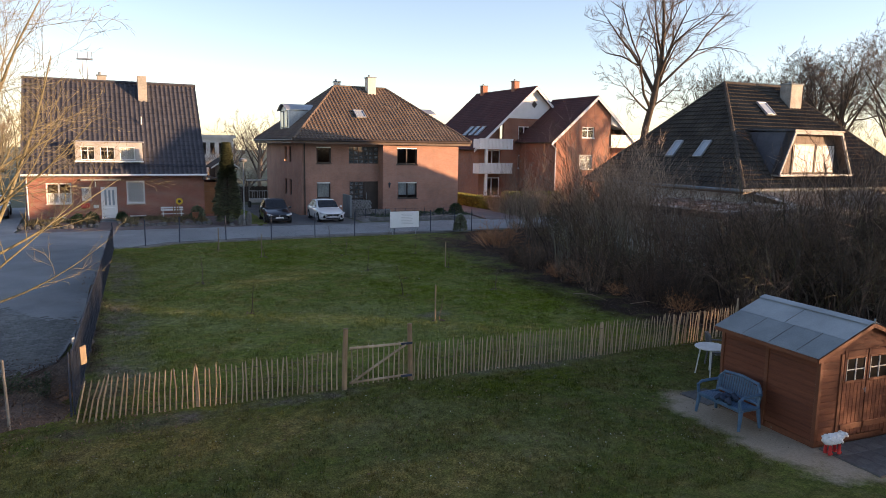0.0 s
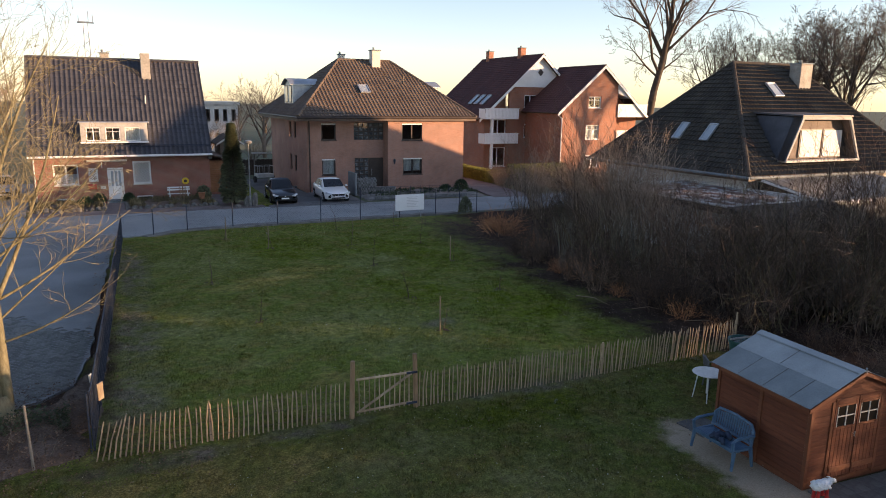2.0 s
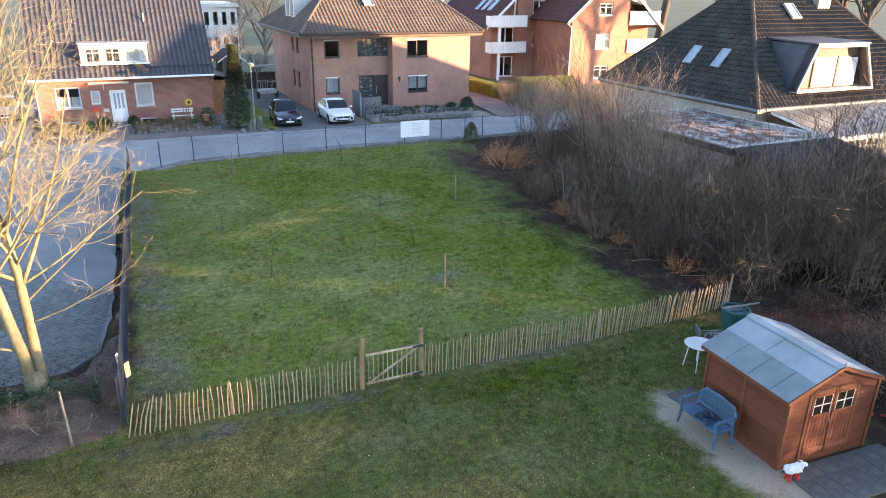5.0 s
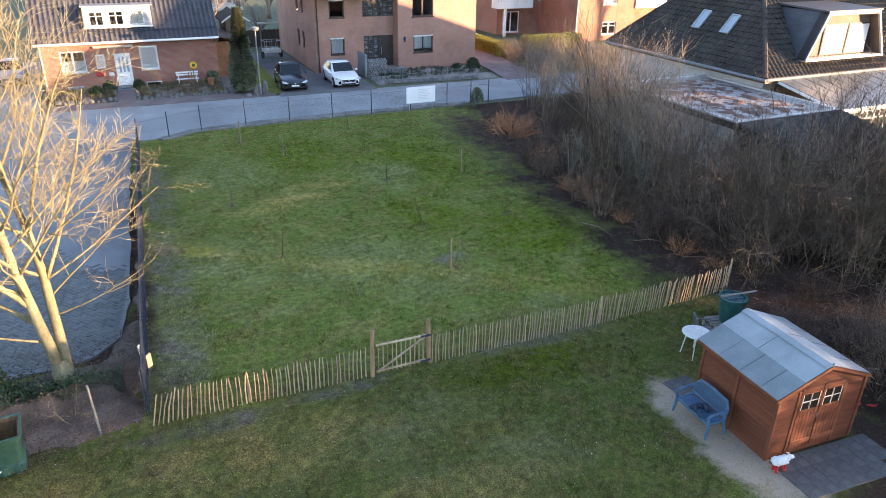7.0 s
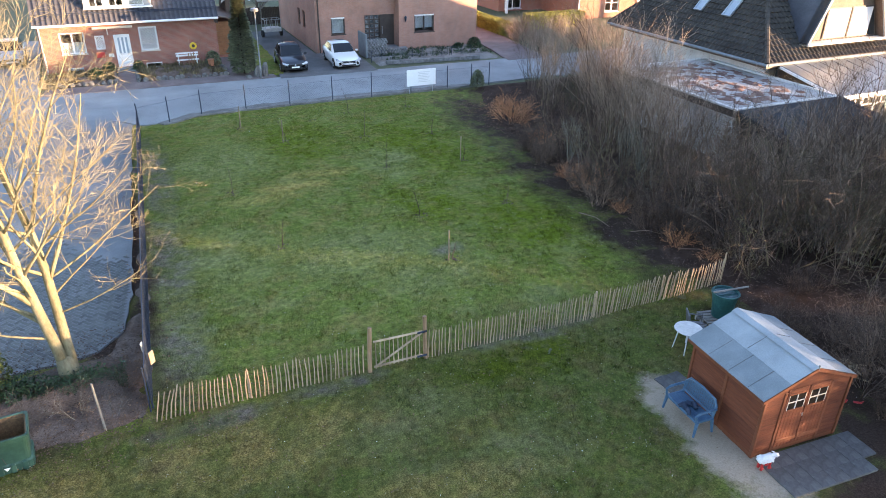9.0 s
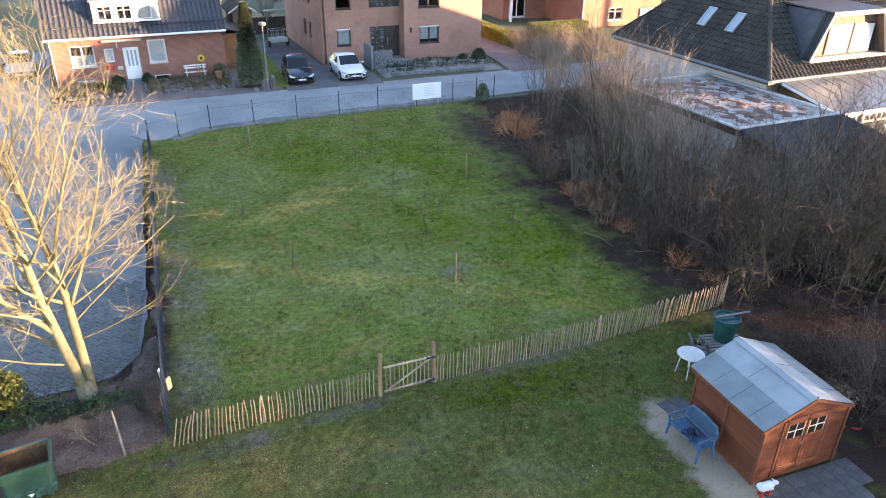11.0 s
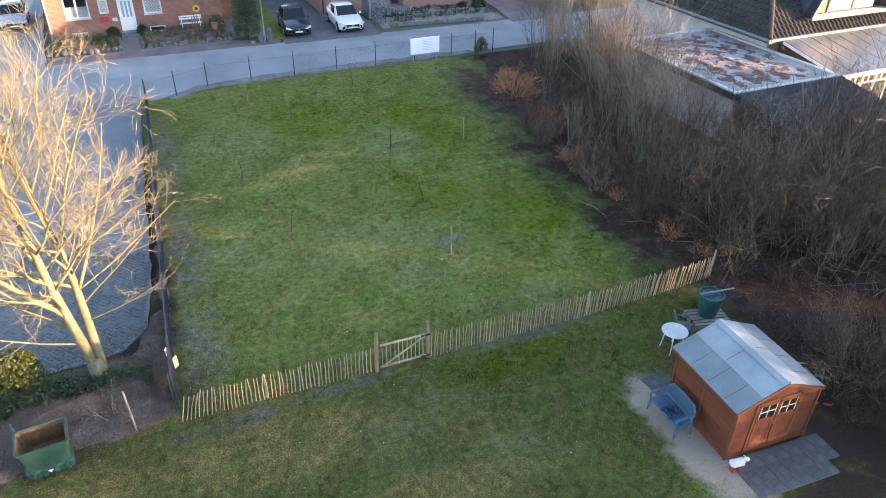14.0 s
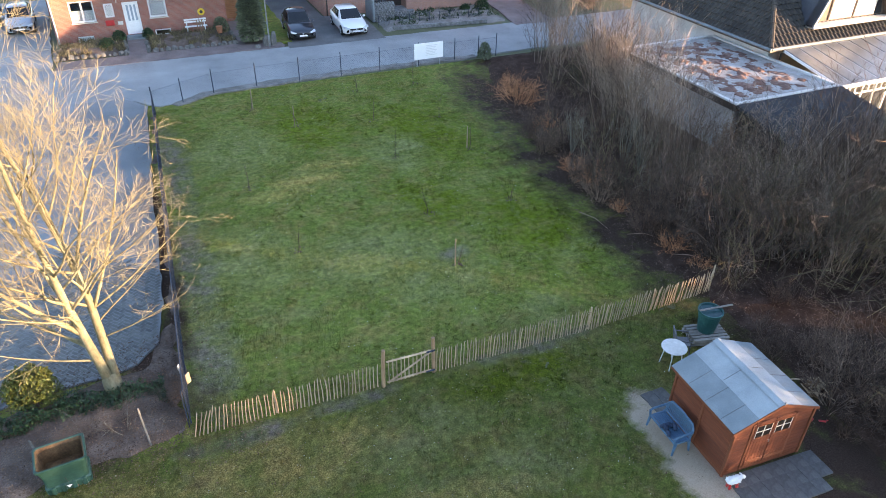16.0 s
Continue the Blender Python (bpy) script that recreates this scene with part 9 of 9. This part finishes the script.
litter("daisies", 260, (-0.3, 16, 9, 39.5), 0.016, M_WHITE, "tiny white daisies in the lawn", 7, 0.04)


def stalk_heap(x, y, seed):
    """Cut stalks and bark thrown on a heap."""
    rng = random.Random(seed)
    h = thing("stalk_heap", "small heap of tan cut stalks and bark beside the shed", "garden waste", pose(x, y, 0.1))
    for k in range(46):
        a, r, l = rng.uniform(0, 6.28), abs(rng.gauss(0, 0.2)), rng.uniform(0.12, 0.3)
        p = Vector((r * math.cos(a) * 1.4, r * math.sin(a), max(0.02, 0.3 - 0.7 * r) * rng.uniform(0.3, 1.0)))
        d = Vector((rng.gauss(0, 1), rng.gauss(0, 1), rng.gauss(0, 0.25))).normalized() * l
        part("stalk", Geo().tube([tuple(p - d), tuple(p + Vector((0, 0, 0.02))), tuple(p + d)], [0.016, 0.026, 0.014], 5), M_COMPOST if k % 3 == 0 else M_PICKET, h)


stalk_heap(16.4, 9.2, 8)
solid("plastic_scrap", Geo().box(-0.1, 0.1, -0.035, 0.035, 0, 0.03, 0.01).tube([(0.06, 0, 0.02), (0.15, 0.03, 0.04)], 0.014, 6), M_RED, "small orange-red plastic scrap on the soil", "toy", pose(15.6, 8.2, 0.07, 0, 0, -35))


def blossom_bush(x, y, h, seed):
    """A slender shrub whose upper twigs carry small pale blossoms."""
    rng = random.Random(seed)
    b = thing("shrub", "leafless shrub with pale early blossom amid the thicket", "shrub", pose(x, y, 0.1), "blossoming shrubs")
    g, pts = Geo(), []
    for k in range(26):
        a, out = rng.uniform(0, 6.28), rng.uniform(0.2, 0.75)
        top = Vector((out * math.cos(a), out * math.sin(a), h * rng.uniform(0.75, 1.05)))
        mid = top * 0.5 + Vector((rng.uniform(-0.1, 0.1), rng.uniform(-0.1, 0.1), 0.1))
        g.tube([(0.05 * math.cos(a), 0.05 * math.sin(a), 0), tuple(mid), tuple(top)], [0.014, 0.009, 0.004], 4)
        for i in range(16):
            p = mid.lerp(top, rng.uniform(0.3, 1.0))
            pts.append((p.x + rng.gauss(0, 0.07), p.y + rng.gauss(0, 0.07), p.z + rng.gauss(0, 0.07)))
    part("brush", g, M_TWIG_PALE, b)
    part("blossom", leaf_cloud(pts, 0.022, rng), M_STRAWBIT, b, "small pale blossoms")


for k, (x, y, h) in enumerate(((19.6, 23.2, 2.7), (20.1, 22.6, 2.3), (22.2, 14.2, 2.9), (22.6, 13.6, 2.5), (18.4, 25.6, 2.2))):
    blossom_bush(x, y, h, 400 + k)


def leafy_clump(x, y, r, h, mat, label, seed):
    """A shrub that has kept its leaves: leaves gathered round many upright twigs, ragged at the top."""
    rng = random.Random(seed)
    b = thing("shrub", label, "shrub", pose(x, y, 0.08))
    g, pts = Geo(), []
    for k in range(int(26 * r)):
        a, q = rng.uniform(0, 6.28), r * rng.random() ** 0.5
        top = Vector((q * math.cos(a), q * math.sin(a), h * rng.uniform(0.6, 1.05) * (1.0 - 0.25 * (q / r) ** 2)))
        foot = Vector((top.x * 0.45, top.y * 0.45, -0.1))
        g.tube([foot, foot.lerp(top, 0.5) + Vector((rng.gauss(0, 0.06), rng.gauss(0, 0.06), 0)), top], [0.014, 0.009, 0.004], 4)
        for i in range(int(60 * h)):
            p = foot.lerp(top, rng.random() ** 0.6)
            pts.append((p.x + rng.gauss(0, 0.13), p.y + rng.gauss(0, 0.13), max(0.05, p.z + rng.gauss(0, 0.1))))
    part("twigs", g, M_TWIG_DARK, b)
    part("leaves", leaf_cloud(pts, 0.045, rng), mat, b)


leafy_clump(24.5, 21.7, 0.75, 2.5, M_FERN, "shrub with withered tawny leaves at the garage corner", 1)
leafy_clump(26.4, 18.1, 0.7, 2.1, M_FERN, "shrub with withered tawny leaves before the open shed", 2)
leafy_clump(24.0, 32.7, 1.3, 2.4, M_OLIVELEAF, "dense olive-brown evergreen shrub beside the garage", 3)


# dead sticks lying before the thicket
for k, (x0, y0, x1, y1) in enumerate(((15.6, 20.6, 15.9, 19.0), (16.4, 18.4, 17.3, 17.8), (16.2, 19.6, 17.4, 19.9), (17.1, 16.6, 18.0, 15.7), (16.9, 22.4, 17.8, 21.6), (18.0, 29.0, 18.9, 28.0))):
    solid("dead_branch", Geo().tube([(0, 0, 0), ((x1 - x0) * 0.5 + 0.06, (y1 - y0) * 0.5, 0.1), (x1 - x0, y1 - y0, 0.02)], [0.015, 0.011, 0.005], 6), M_TWIG_GREY, "brown dead branch lying on the leaf litter", "branch", pose(x0, y0, 0.14), "dead branches")


def inside(x, y, outline):
    hit = False
    for (ax, ay), (bx, by) in zip(outline, outline[1:] + outline[:1]):
        if (ay > y) != (by > y) and x < ax + (y - ay) * (bx - ax) / (by - ay):
            hit = not hit
    return hit


def setts():
    """Oblong setts in a herringbone bond over the near part of the yard; those at its corner lie singly."""
    rng = random.Random(77)
    c, turn = 0.125, radians(38)
    ca, sa = math.cos(turn), math.sin(turn)

    def block(w, h, z=0.0):
        a, b = w / 2 - 0.006, h / 2 - 0.006
        low = [(-a, -b), (a, -b), (a, b), (-a, b)]
        top = [(x * (1 - 0.008 / a), y * (1 - 0.008 / b)) for x, y in low]
        return [(x, y, -0.02) for x, y in low] + [(x, y, 0.012) for x, y in top]

    sides = [(4, 5, 6, 7), (0, 1, 5, 4), (1, 2, 6, 5), (2, 3, 7, 6), (3, 0, 4, 7)]
    one = Geo()
    one.v += block(2 * c, c)
    one.f += sides + [(3, 2, 1, 0)]
    single = one.mesh("sett", M_SETT)
    rest, count = Geo(), 0
    for i in range(-90, 310):
        for j in range(-60, 310):
            k = (i - j) % 4
            if k not in (0, 3):
                continue
            u, v = (i + (1.0 if k == 0 else 0.5)) * c, (j + (0.5 if k == 0 else 1.0)) * c
            x, y = -8.0 + u * ca - v * sa, 17.0 + u * sa + v * ca
            if not (-9.5 < x < 0 and 17 < y < 24.5 + 1.2 * math.sin(x * 1.3) + 0.25 * ((i + j) % 3)):
                continue
            if not all(inside(x + dx, y + dy, yard_outline) for dx, dy in ((-0.1, 0), (0.1, 0), (0, 0.1), (0, -0.1))):
                continue
            a = turn + (0 if k == 0 else math.pi / 2) + rng.uniform(-0.02, 0.02)
            z = 0.064 + rng.uniform(-0.004, 0.004)
            if -4.2 < x < -1.0 and y < 21.2 and count < 300:
                count += 1
                part("sett", single, None, yard, at=pose(x, y, z, 0, 0, math.degrees(a)))
            else:
                n = len(rest.v)
                p, q = math.cos(a), math.sin(a)
                rest.v += [(x + bx * p - by * q, y + bx * q + by * p, z + bz) for bx, by, bz in one.v]
                rest.f += [tuple(n + m for m in f) for f in sides]
    tagged(part("setts", rest, M_SETT, yard), kind="stuff")


setts()
